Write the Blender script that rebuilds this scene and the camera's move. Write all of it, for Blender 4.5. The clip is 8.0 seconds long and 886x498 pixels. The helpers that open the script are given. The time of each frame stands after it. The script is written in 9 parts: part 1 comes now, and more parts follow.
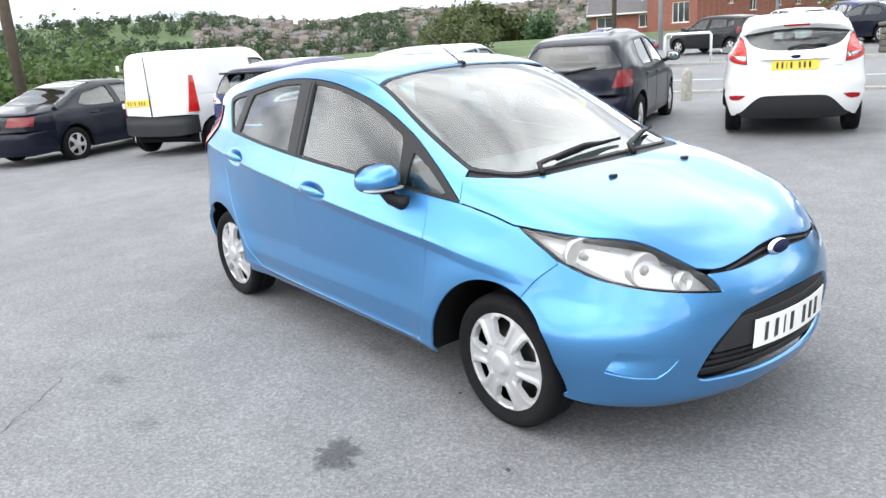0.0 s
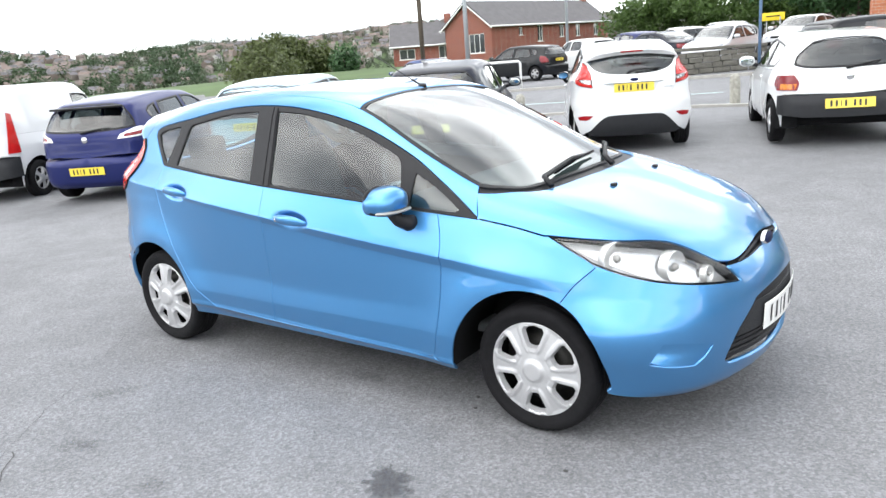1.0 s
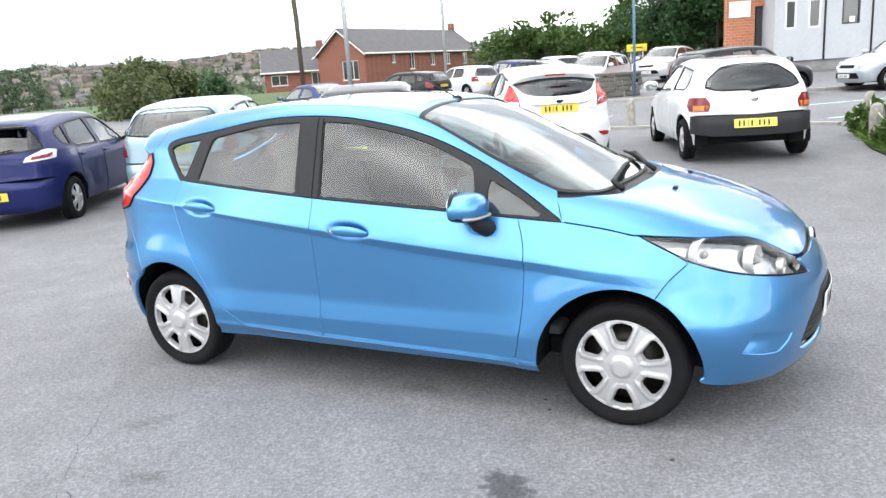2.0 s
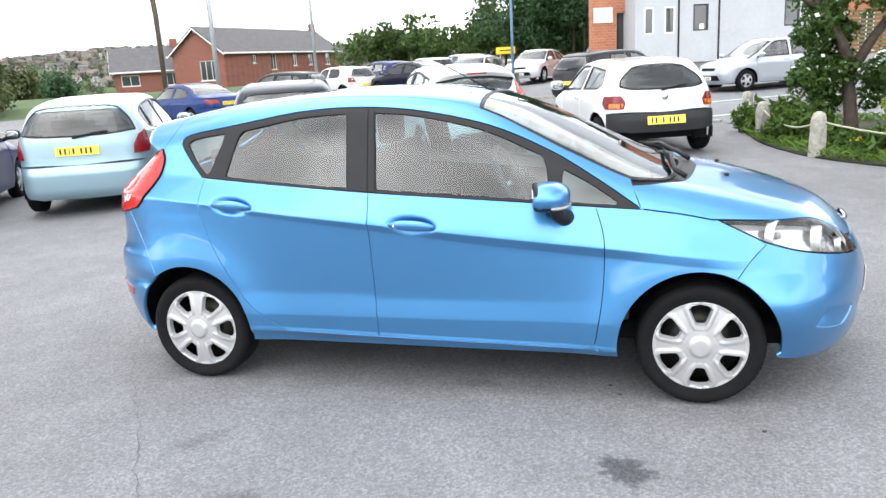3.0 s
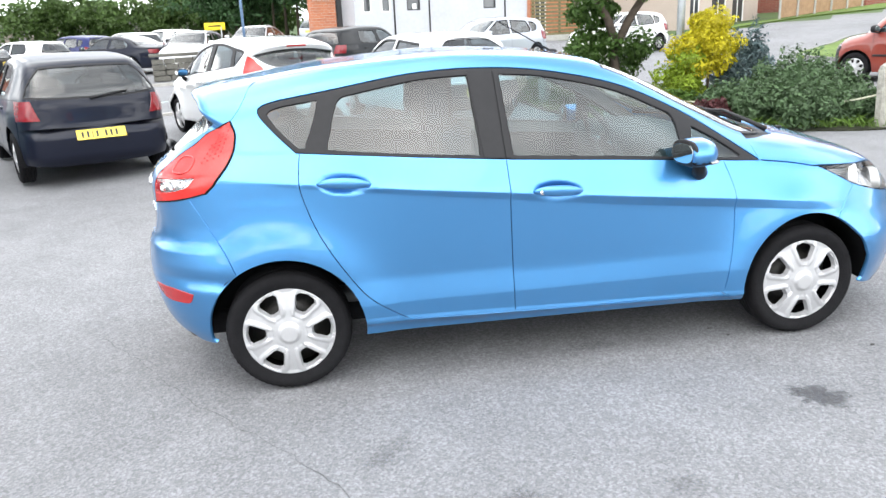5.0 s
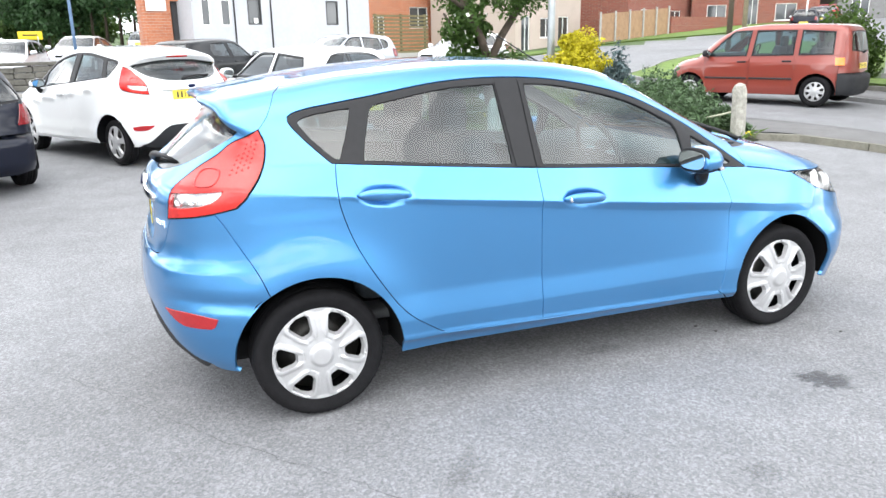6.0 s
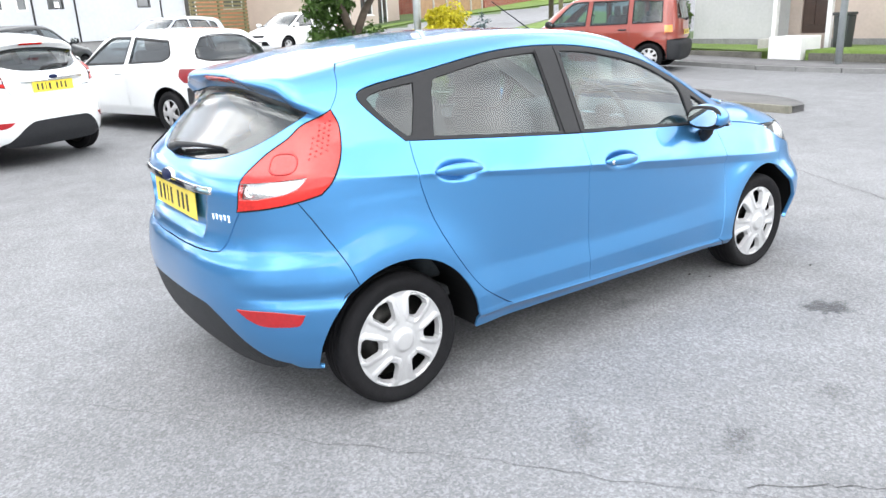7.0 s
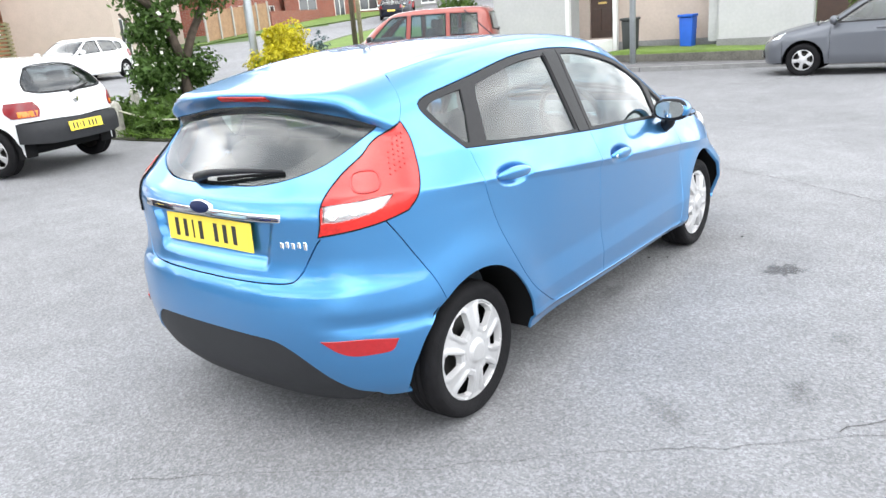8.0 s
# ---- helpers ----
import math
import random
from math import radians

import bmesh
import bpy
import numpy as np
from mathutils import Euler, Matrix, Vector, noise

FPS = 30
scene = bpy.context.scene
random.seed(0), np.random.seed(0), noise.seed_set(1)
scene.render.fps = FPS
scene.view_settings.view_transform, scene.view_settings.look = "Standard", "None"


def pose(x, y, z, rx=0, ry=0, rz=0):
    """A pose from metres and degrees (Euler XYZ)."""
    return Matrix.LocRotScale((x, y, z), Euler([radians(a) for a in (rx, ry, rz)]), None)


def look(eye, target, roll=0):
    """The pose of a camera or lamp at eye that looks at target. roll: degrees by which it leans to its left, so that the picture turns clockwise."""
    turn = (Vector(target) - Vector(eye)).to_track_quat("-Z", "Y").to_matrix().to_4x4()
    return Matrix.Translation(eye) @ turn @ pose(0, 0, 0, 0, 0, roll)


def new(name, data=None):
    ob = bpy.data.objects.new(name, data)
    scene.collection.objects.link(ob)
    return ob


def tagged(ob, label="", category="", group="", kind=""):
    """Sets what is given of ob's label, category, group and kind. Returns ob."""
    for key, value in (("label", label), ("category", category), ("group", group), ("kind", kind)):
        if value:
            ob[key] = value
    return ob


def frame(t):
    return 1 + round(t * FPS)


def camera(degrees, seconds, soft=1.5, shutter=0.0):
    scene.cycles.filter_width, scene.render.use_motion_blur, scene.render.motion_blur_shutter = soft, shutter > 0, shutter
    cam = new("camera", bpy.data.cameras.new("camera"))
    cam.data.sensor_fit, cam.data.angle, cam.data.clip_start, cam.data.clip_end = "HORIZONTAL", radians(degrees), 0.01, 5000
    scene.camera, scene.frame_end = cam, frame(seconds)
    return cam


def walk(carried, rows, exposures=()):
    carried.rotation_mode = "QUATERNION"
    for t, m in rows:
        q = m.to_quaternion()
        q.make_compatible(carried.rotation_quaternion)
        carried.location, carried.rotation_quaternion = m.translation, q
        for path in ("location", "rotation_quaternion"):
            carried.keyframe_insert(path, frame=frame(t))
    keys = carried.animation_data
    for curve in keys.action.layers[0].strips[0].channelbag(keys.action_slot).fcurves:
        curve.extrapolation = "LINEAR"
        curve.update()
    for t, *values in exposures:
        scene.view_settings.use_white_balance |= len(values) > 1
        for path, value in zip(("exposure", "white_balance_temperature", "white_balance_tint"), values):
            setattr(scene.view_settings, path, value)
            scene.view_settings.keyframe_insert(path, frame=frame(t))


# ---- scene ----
from mathutils.geometry import delaunay_2d_cdt

cam = camera(61.2, 8.0)
PATH = [
    (0, (3.279, -2.66, 1.548), (1.776, -1.457, 1.003), -3.8),
    (0.5, (2.983, -2.915, 1.556), (1.655, -1.514, 1.034), -3.6),
    (1, (2.682, -3.271, 1.564), (1.532, -1.713, 1.062), -4.5),
    (1.2, (2.548, -3.38, 1.545), (1.448, -1.783, 1.057), -4.8),
    (2.3, (1.648, -3.889, 1.548), (0.907, -2.093, 1.073), -4.0),
    (2.5, (1.463, -3.952, 1.538), (0.798, -2.131, 1.044), -4.4),
    (3, (1.001, -4.053, 1.551), (0.49, -2.179, 1.075), -3.4),
    (3.5, (0.513, -4.133, 1.539), (0.298, -2.216, 1.012), -2.1),
    (4, (0.041, -4.085, 1.536), (-0.007, -2.156, 1.012), -2.8),
    (4.5, (-0.487, -4.055, 1.54), (-0.331, -2.143, 0.975), -3.3),
    (4.7, (-0.717, -4.016, 1.555), (-0.521, -2.108, 0.99), -2.8),
    (5.8, (-1.664, -3.76, 1.552), (-1.026, -1.948, 0.996), -2.0),
    (6, (-1.842, -3.671, 1.538), (-1.127, -1.882, 1.002), -1.1),
    (6.5, (-2.26, -3.415, 1.543), (-1.345, -1.718, 1.01), -2.3),
    (7, (-2.717, -3.151, 1.535), (-1.609, -1.598, 0.934), -2.7),
    (7.5, (-3.055, -2.786, 1.576), (-1.763, -1.383, 0.977), -4.5),
    (8, (-3.429, -2.409, 1.556), (-1.939, -1.213, 0.964), -4.8),
]
walk(cam, [(t, look(eye, target, roll)) for t, eye, target, roll in PATH],
     [(0, -0.14), (2.5, -0.12), (4, 0.04), (6, 0.18), (8, 0.16)])

# ---- daylight ----
world = bpy.data.worlds.new("sky")
scene.world = world
world.use_nodes = True
wn, wl = world.node_tree.nodes, world.node_tree.links
wn.clear()
SUN_UP, SUN_TURN = 52.0, 200.0
sky = wn.new("ShaderNodeTexSky")
sky.sky_type, sky.sun_disc = "NISHITA", False
sky.sun_elevation, sky.sun_rotation = radians(SUN_UP), radians(SUN_TURN)
sky.air_density, sky.dust_density = 1.0, 3.0
coord = wn.new("ShaderNodeTexCoord")
parts = wn.new("ShaderNodeSeparateXYZ")
rise = wn.new("ShaderNodeMath")
rise.operation, rise.inputs[1].default_value = "MAXIMUM", 0.0
lift = wn.new("ShaderNodeMath")
lift.operation, lift.inputs[1].default_value = "ADD", 0.28
over = wn.new("ShaderNodeMath")
over.operation, over.inputs[0].default_value = "DIVIDE", 1.0
layer = wn.new("ShaderNodeVectorMath")
layer.operation = "SCALE"
drift = wn.new("ShaderNodeVectorMath")
drift.operation, drift.inputs[1].default_value = "ADD", (7.3, 11.9, 7.8)
clouds = wn.new("ShaderNodeTexNoise")
clouds.inputs["Scale"].default_value, clouds.inputs["Detail"].default_value, clouds.inputs["Roughness"].default_value = 1.5, 3.5, 0.5
ramp = wn.new("ShaderNodeValToRGB")
ramp.color_ramp.elements[0].position, ramp.color_ramp.elements[0].color = 0.43, (11.5, 12.3, 13.4, 1)
ramp.color_ramp.elements[1].position, ramp.color_ramp.elements[1].color = 0.63, (42, 42.8, 43, 1)
mix = wn.new("ShaderNodeMix")
mix.data_type = "RGBA"
mix.inputs["Factor"].default_value = 0.9
back = wn.new("ShaderNodeBackground")
back.inputs["Strength"].default_value = 0.13
out = wn.new("ShaderNodeOutputWorld")
wl.new(coord.outputs["Generated"], parts.inputs["Vector"])
wl.new(parts.outputs["Z"], rise.inputs[0])
wl.new(rise.outputs[0], lift.inputs[0])
wl.new(lift.outputs[0], over.inputs[1])
wl.new(coord.outputs["Generated"], layer.inputs[0])
wl.new(over.outputs[0], layer.inputs["Scale"])
wl.new(layer.outputs["Vector"], drift.inputs[0])
wl.new(drift.outputs["Vector"], clouds.inputs["Vector"])
wl.new(clouds.outputs["Fac"], ramp.inputs["Fac"])
wl.new(sky.outputs["Color"], mix.inputs["A"])
wl.new(ramp.outputs["Color"], mix.inputs["B"])
wl.new(mix.outputs["Result"], back.inputs["Color"])
wl.new(back.outputs["Background"], out.inputs["Surface"])
lamp = bpy.data.lights.new("sun", "SUN")
lamp.energy, lamp.angle, lamp.color = 1.2, radians(60), (1.0, 0.96, 0.9)
sun = new("sun", lamp)
sun.rotation_euler = (radians(90 - SUN_UP), 0, radians(180 - SUN_TURN))
scene.view_settings.exposure = 0.0

# ---- materials ----
M = {}


def material(name, colour, rough=0.5, metal=0.0, coat=0.0, spec=0.5, vary=0.0, scale=8.0, bump=0.0, bump_scale=40.0, detail=4.0, coat_rough=0.03, dirt=None, space="Object"):
    """A principled surface with soft variation of colour and roughness and a fine relief."""
    m = bpy.data.materials.new(name)
    m.use_nodes = True
    nodes, links = m.node_tree.nodes, m.node_tree.links
    b = nodes["Principled BSDF"]
    b.inputs["Base Color"].default_value = (*colour, 1)
    b.inputs["Roughness"].default_value = rough
    b.inputs["Metallic"].default_value = metal
    b.inputs["Coat Weight"].default_value = coat
    b.inputs["Coat Roughness"].default_value = coat_rough
    b.inputs["Specular IOR Level"].default_value = spec
    if vary or bump:
        co = nodes.new("ShaderNodeTexCoord")
    if vary:
        n = nodes.new("ShaderNodeTexNoise")
        n.inputs["Scale"].default_value, n.inputs["Detail"].default_value = scale, detail
        links.new(co.outputs[space], n.inputs["Vector"])
        n2 = nodes.new("ShaderNodeTexNoise")
        n2.inputs["Scale"].default_value, n2.inputs["Detail"].default_value = scale * 9, 3
        links.new(co.outputs[space], n2.inputs["Vector"])
        add = nodes.new("ShaderNodeMath")
        add.operation = "ADD"
        links.new(n.outputs["Fac"], add.inputs[0])
        links.new(n2.outputs["Fac"], add.inputs[1])
        r = nodes.new("ShaderNodeMapRange")
        r.inputs["From Min"].default_value, r.inputs["From Max"].default_value = 0.7, 1.3
        r.inputs["To Min"].default_value, r.inputs["To Max"].default_value = 1 - vary, 1 + vary
        links.new(add.outputs[0], r.inputs["Value"])
        mul = nodes.new("ShaderNodeVectorMath")
        mul.operation = "SCALE"
        mul.inputs[0].default_value = colour
        links.new(r.outputs["Result"], mul.inputs["Scale"])
        links.new(mul.outputs["Vector"], b.inputs["Base Color"])
    if bump:
        n3 = nodes.new("ShaderNodeTexNoise")
        n3.inputs["Scale"].default_value, n3.inputs["Detail"].default_value = bump_scale, 4
        links.new(co.outputs[space], n3.inputs["Vector"])
        bp = nodes.new("ShaderNodeBump")
        bp.inputs["Strength"].default_value, bp.inputs["Distance"].default_value = bump, 0.01
        links.new(n3.outputs["Fac"], bp.inputs["Height"])
        links.new(bp.outputs["Normal"], b.inputs["Normal"])
    M[name] = m
    return m


def glass(name, tint, face, gloss=1.0, rough=0.0):
    """A thin pane: what lies behind it, tinted, and a mirror image that grows from face on to grazing angles, alike from both sides."""
    m = bpy.data.materials.new(name)
    m.use_nodes = True
    nodes, links = m.node_tree.nodes, m.node_tree.links
    nodes.clear()
    clear, shine, edge, mixer, o = (nodes.new("ShaderNode" + k) for k in ("BsdfTransparent", "BsdfGlossy", "LayerWeight", "MixShader", "OutputMaterial"))
    clear.inputs["Color"].default_value = (*tint, 1)
    shine.inputs["Roughness"].default_value = rough
    shine.inputs["Color"].default_value = (gloss, gloss, gloss, 1)
    edge.inputs["Blend"].default_value = 0.5
    power, grow = nodes.new("ShaderNodeMath"), nodes.new("ShaderNodeMath")
    power.operation, power.inputs[1].default_value = "POWER", 4.0
    grow.operation, grow.inputs[1].default_value, grow.inputs[2].default_value = "MULTIPLY_ADD", 1 - face, face
    links.new(edge.outputs["Facing"], power.inputs[0])
    links.new(power.outputs[0], grow.inputs[0])
    links.new(grow.outputs[0], mixer.inputs["Fac"])
    links.new(clear.outputs["BSDF"], mixer.inputs[1])
    links.new(shine.outputs["BSDF"], mixer.inputs[2])
    links.new(mixer.outputs["Shader"], o.inputs["Surface"])
    M[name] = m
    return m


def car_paint(name, colour, metal=0.0, flake=0.0):
    m = material(name, colour, 0.34 if flake else 0.38, metal, 1.0, 0.5, coat_rough=0.02)
    if max(colour) < 0.2:
        m.node_tree.nodes["Principled BSDF"].inputs["Coat Weight"].default_value = 0.4
        m.node_tree.nodes["Principled BSDF"].inputs["Specular IOR Level"].default_value = 0.15
    if flake:
        nodes, links = m.node_tree.nodes, m.node_tree.links
        b = nodes["Principled BSDF"]
        co = nodes.new("ShaderNodeTexCoord")
        v = nodes.new("ShaderNodeTexVoronoi")
        v.inputs["Scale"].default_value = 900
        links.new(co.outputs["Object"], v.inputs["Vector"])
        bp = nodes.new("ShaderNodeBump")
        bp.inputs["Strength"].default_value, bp.inputs["Distance"].default_value = flake, 0.0006
        links.new(v.outputs["Distance"], bp.inputs["Height"])
        links.new(bp.outputs["Normal"], b.inputs["Normal"])
    return m


car_paint("paint_blue", (0.070, 0.266, 0.56), 0.86, 0.10)
car_paint("paint_white", (0.74, 0.75, 0.76))
car_paint("paint_navy", (0.012, 0.018, 0.10), 0.3)
car_paint("paint_midnight", (0.006, 0.008, 0.018), 0.1)
car_paint("paint_black", (0.008, 0.009, 0.011))
car_paint("paint_ice", (0.27, 0.40, 0.47), 0.4)
car_paint("paint_silver", (0.52, 0.53, 0.55), 0.5)
car_paint("paint_pale", (0.42, 0.45, 0.50), 0.5)
car_paint("paint_grey", (0.13, 0.137, 0.155), 0.5)
car_paint("paint_rust", (0.23, 0.034, 0.020), 0.15)
car_paint("paint_royal", (0.010, 0.035, 0.15), 0.3)
car_paint("paint_red", (0.35, 0.01, 0.01))
material("tyre", (0.0085, 0.0083, 0.0095), 0.85, spec=0.18, vary=0.25, scale=30, bump=0.3, bump_scale=160)
material("brake", (0.06, 0.058, 0.055), 0.6, 0.6, vary=0.3, scale=20)
material("wheel_silver", (0.47, 0.47, 0.48), 0.42, 0.4, 0.15, vary=0.05, scale=25)
material("black_trim", (0.012, 0.012, 0.014), 0.5, spec=0.3, vary=0.15, scale=30, bump=0.08, bump_scale=500)
material("grey_plastic", (0.022, 0.023, 0.026), 0.6, spec=0.3, vary=0.12, scale=15, bump=0.2, bump_scale=450)
material("dark", (0.006, 0.006, 0.007), 0.85, spec=0.2)
material("headliner", (0.22, 0.25, 0.26), 0.95, vary=0.06, scale=20)
material("dash", (0.07, 0.074, 0.078), 0.75, vary=0.1, scale=8)
material("seat_cloth", (0.042, 0.050, 0.057), 0.95, vary=0.2, scale=12)
material("chrome", (0.85, 0.86, 0.87), 0.08, 1.0)
material("silver_satin", (0.55, 0.56, 0.58), 0.25, 0.8)
material("mirror", (0.48, 0.52, 0.52), 0.01, 1.0)
material("lamp_house", (0.62, 0.62, 0.63), 0.42, 0.3)
material("plate_white", (0.82, 0.82, 0.80), 0.35, coat=0.4)
material("plate_yellow", (0.80, 0.61, 0.06), 0.35, coat=0.4)
material("plate_black", (0.018, 0.018, 0.018), 0.4)
material("badge_blue", (0.008, 0.014, 0.05), 0.6, spec=0.15)
material("lamp_ruby", (0.19, 0.008, 0.013), 0.25, coat=0.4, vary=0.2, scale=14)
material("lamp_bowl", (0.80, 0.80, 0.79), 0.34, 0.55)
material("lamp_red", (0.50, 0.014, 0.010), 0.2, coat=0.35, vary=0.28, scale=11)
material("lamp_dot", (0.36, 0.009, 0.008), 0.22, coat=0.35)
material("lamp_red_deep", (0.26, 0.006, 0.006), 0.3, coat=0.3, vary=0.2, scale=30)
material("reflector_red", (0.33, 0.010, 0.014), 0.15, coat=0.5, vary=0.15, scale=60)
material("lamp_amber", (0.75, 0.22, 0.02), 0.12, coat=1.0)
material("lamp_clear", (0.72, 0.70, 0.68), 0.10, 0.3, 1.0)
material("lens_clear", (0.30, 0.295, 0.28), 0.2, 0.1, 0.6)
material("black_glass", (0.02, 0.021, 0.022), 0.08, coat=0.6)
glass("glass", (0.45, 0.61, 0.64), 0.075)
glass("glass_screen", (0.58, 0.67, 0.66), 0.105)
glass("glass_rear", (0.64, 0.72, 0.71), 0.075, rough=0.13)
glass("glass_dark", (0.36, 0.40, 0.41), 0.09)
glass("lamp_lens", (0.95, 0.95, 0.95), 0.045)
TRIMS = {}


def leaf(name, colour, vary=0.35, clear=0.35):
    """Leaves: each its own shade, letting some light through."""
    m = bpy.data.materials.new(name)
    m.use_nodes = True
    nodes, links = m.node_tree.nodes, m.node_tree.links
    b = nodes["Principled BSDF"]
    b.inputs["Roughness"].default_value = 0.55
    b.inputs["Specular IOR Level"].default_value = 0.3
    geo = nodes.new("ShaderNodeNewGeometry")
    r = nodes.new("ShaderNodeMapRange")
    r.inputs["To Min"].default_value, r.inputs["To Max"].default_value = 1 - vary, 1 + vary
    links.new(geo.outputs["Random Per Island"], r.inputs["Value"])
    mul = nodes.new("ShaderNodeVectorMath")
    mul.operation = "SCALE"
    mul.inputs[0].default_value = colour
    links.new(r.outputs["Result"], mul.inputs["Scale"])
    links.new(mul.outputs["Vector"], b.inputs["Base Color"])
    tr = nodes.new("ShaderNodeBsdfTranslucent")
    links.new(mul.outputs["Vector"], tr.inputs["Color"])
    mixer = nodes.new("ShaderNodeMixShader")
    mixer.inputs["Fac"].default_value = clear
    links.new(b.outputs["BSDF"], mixer.inputs[1])
    links.new(tr.outputs["BSDF"], mixer.inputs[2])
    links.new(mixer.outputs["Shader"], nodes["Material Output"].inputs["Surface"])
    M[name] = m
    return m


def random_tint(name, colours, rough=0.8):
    """One of several colours for each island."""
    m = material(name, colours[0], rough)
    nodes, links = m.node_tree.nodes, m.node_tree.links
    geo = nodes.new("ShaderNodeNewGeometry")
    rp = nodes.new("ShaderNodeValToRGB")
    rp.color_ramp.interpolation = "CONSTANT"
    while len(rp.color_ramp.elements) < len(colours):
        rp.color_ramp.elements.new(0.5)
    for i, c in enumerate(colours):
        rp.color_ramp.elements[i].position = i / len(colours)
        rp.color_ramp.elements[i].color = (*c, 1)
    links.new(geo.outputs["Random Per Island"], rp.inputs["Fac"])
    links.new(rp.outputs["Color"], nodes["Principled BSDF"].inputs["Base Color"])
    return m


def asphalt():
    """Worn tarmac: pale and dark chips, broad stains and a rough grain."""
    m = bpy.data.materials.new("asphalt")
    m.use_nodes = True
    nodes, links = m.node_tree.nodes, m.node_tree.links
    b = nodes["Principled BSDF"]
    b.inputs["Roughness"].default_value = 0.82
    b.inputs["Specular IOR Level"].default_value = 0.35
    co = nodes.new("ShaderNodeTexCoord")

    def tex(kind, scale, detail=2.0):
        n = nodes.new(kind)
        n.inputs["Scale"].default_value = scale
        if "Detail" in n.inputs:
            n.inputs["Detail"].default_value = detail
        links.new(co.outputs["Object"], n.inputs["Vector"])
        return n

    def remap(src, a, b_, c, d):
        r = nodes.new("ShaderNodeMapRange")
        for k, v in zip(("From Min", "From Max", "To Min", "To Max"), (a, b_, c, d)):
            r.inputs[k].default_value = v
        links.new(src, r.inputs["Value"])
        return r.outputs["Result"]

    def op(kind, a, b_):
        n = nodes.new("ShaderNodeMath")
        n.operation = kind
        links.new(a, n.inputs[0])
        if isinstance(b_, float):
            n.inputs[1].default_value = b_
        else:
            links.new(b_, n.inputs[1])
        return n.outputs[0]
    chips = tex("ShaderNodeTexVoronoi", 95)
    grain = tex("ShaderNodeTexNoise", 60, 6)
    mid = tex("ShaderNodeTexNoise", 3.2, 5)
    broad = tex("ShaderNodeTexNoise", 0.35, 4)
    sep = nodes.new("ShaderNodeSeparateColor")
    links.new(chips.outputs["Color"], sep.inputs["Color"])
    v = remap(sep.outputs["Red"], 0, 1, 0.80, 1.19)
    pale = remap(sep.outputs["Green"], 0.95, 0.97, 1.0, 1.35)
    v = op("MULTIPLY", v, pale)
    v = op("MULTIPLY", v, remap(grain.outputs["Fac"], 0.25, 0.75, 0.85, 1.15))
    v = op("MULTIPLY", v, remap(mid.outputs["Fac"], 0.3, 0.7, 0.90, 1.08))
    v = op("MULTIPLY", v, remap(broad.outputs["Fac"], 0.3, 0.7, 0.86, 1.12))
    spots = tex("ShaderNodeTexNoise", 1.1, 3)
    v = op("MULTIPLY", v, remap(spots.outputs["Fac"], 0.70, 0.76, 1.0, 0.72))
    mul = nodes.new("ShaderNodeVectorMath")
    mul.operation = "SCALE"
    mul.inputs[0].default_value = (0.142, 0.143, 0.150)
    links.new(v, mul.inputs["Scale"])
    links.new(mul.outputs["Vector"], b.inputs["Base Color"])
    bp = nodes.new("ShaderNodeBump")
    bp.inputs["Strength"].default_value, bp.inputs["Distance"].default_value = 0.4, 0.005
    h = op("ADD", chips.outputs["Distance"], grain.outputs["Fac"])
    links.new(h, bp.inputs["Height"])
    links.new(bp.outputs["Normal"], b.inputs["Normal"])
    M["asphalt"] = m


def brick(name, c1, c2, mortar, scale):
    m = material(name, c1, 0.85)
    nodes, links = m.node_tree.nodes, m.node_tree.links
    co = nodes.new("ShaderNodeTexCoord")
    mp = nodes.new("ShaderNodeMapping")
    mp.inputs["Rotation"].default_value = (radians(90), 0, 0)
    bt = nodes.new("ShaderNodeTexBrick")
    bt.inputs["Color1"].default_value, bt.inputs["Color2"].default_value, bt.inputs["Mortar"].default_value = (*c1, 1), (*c2, 1), (*mortar, 1)
    bt.inputs["Scale"].default_value = scale
    bt.inputs["Mortar Size"].default_value = 0.012
    links.new(co.outputs["Object"], mp.inputs["Vector"])
    links.new(mp.outputs["Vector"], bt.inputs["Vector"])
    links.new(bt.outputs["Color"], nodes["Principled BSDF"].inputs["Base Color"])
    return m


asphalt()
material("meadow", (0.05, 0.085, 0.022), 0.95, vary=0.35, scale=0.02, bump=0.3, bump_scale=2)
material("lawn", (0.105, 0.165, 0.03), 0.95, vary=0.25, scale=1.2, bump=0.8, bump_scale=60)
material("soil", (0.045, 0.05, 0.022), 0.98, vary=0.5, scale=5, bump=1.0, bump_scale=30)
material("concrete", (0.36, 0.35, 0.325), 0.85, vary=0.18, scale=6, bump=0.4, bump_scale=60)
material("pavement_tar", (0.13, 0.128, 0.132), 0.85, vary=0.15, scale=3, bump=0.4, bump_scale=90)
material("patch_tar", (0.125, 0.123, 0.124), 0.9, vary=0.2, scale=4, bump=0.5, bump_scale=110)
material("old_kerb", (0.18, 0.172, 0.14), 0.9, vary=0.3, scale=8, bump=0.5, bump_scale=60)
material("road_paint", (0.45, 0.62, 0.6), 0.7, vary=0.3, scale=14)
material("bollard", (0.34, 0.33, 0.29), 0.9, vary=0.4, scale=14, bump=0.8, bump_scale=50)
material("rope", (0.40, 0.40, 0.30), 0.9, vary=0.2, scale=40, bump=0.5, bump_scale=200)
material("bark", (0.085, 0.065, 0.05), 0.9, vary=0.35, scale=12, bump=0.9, bump_scale=40)
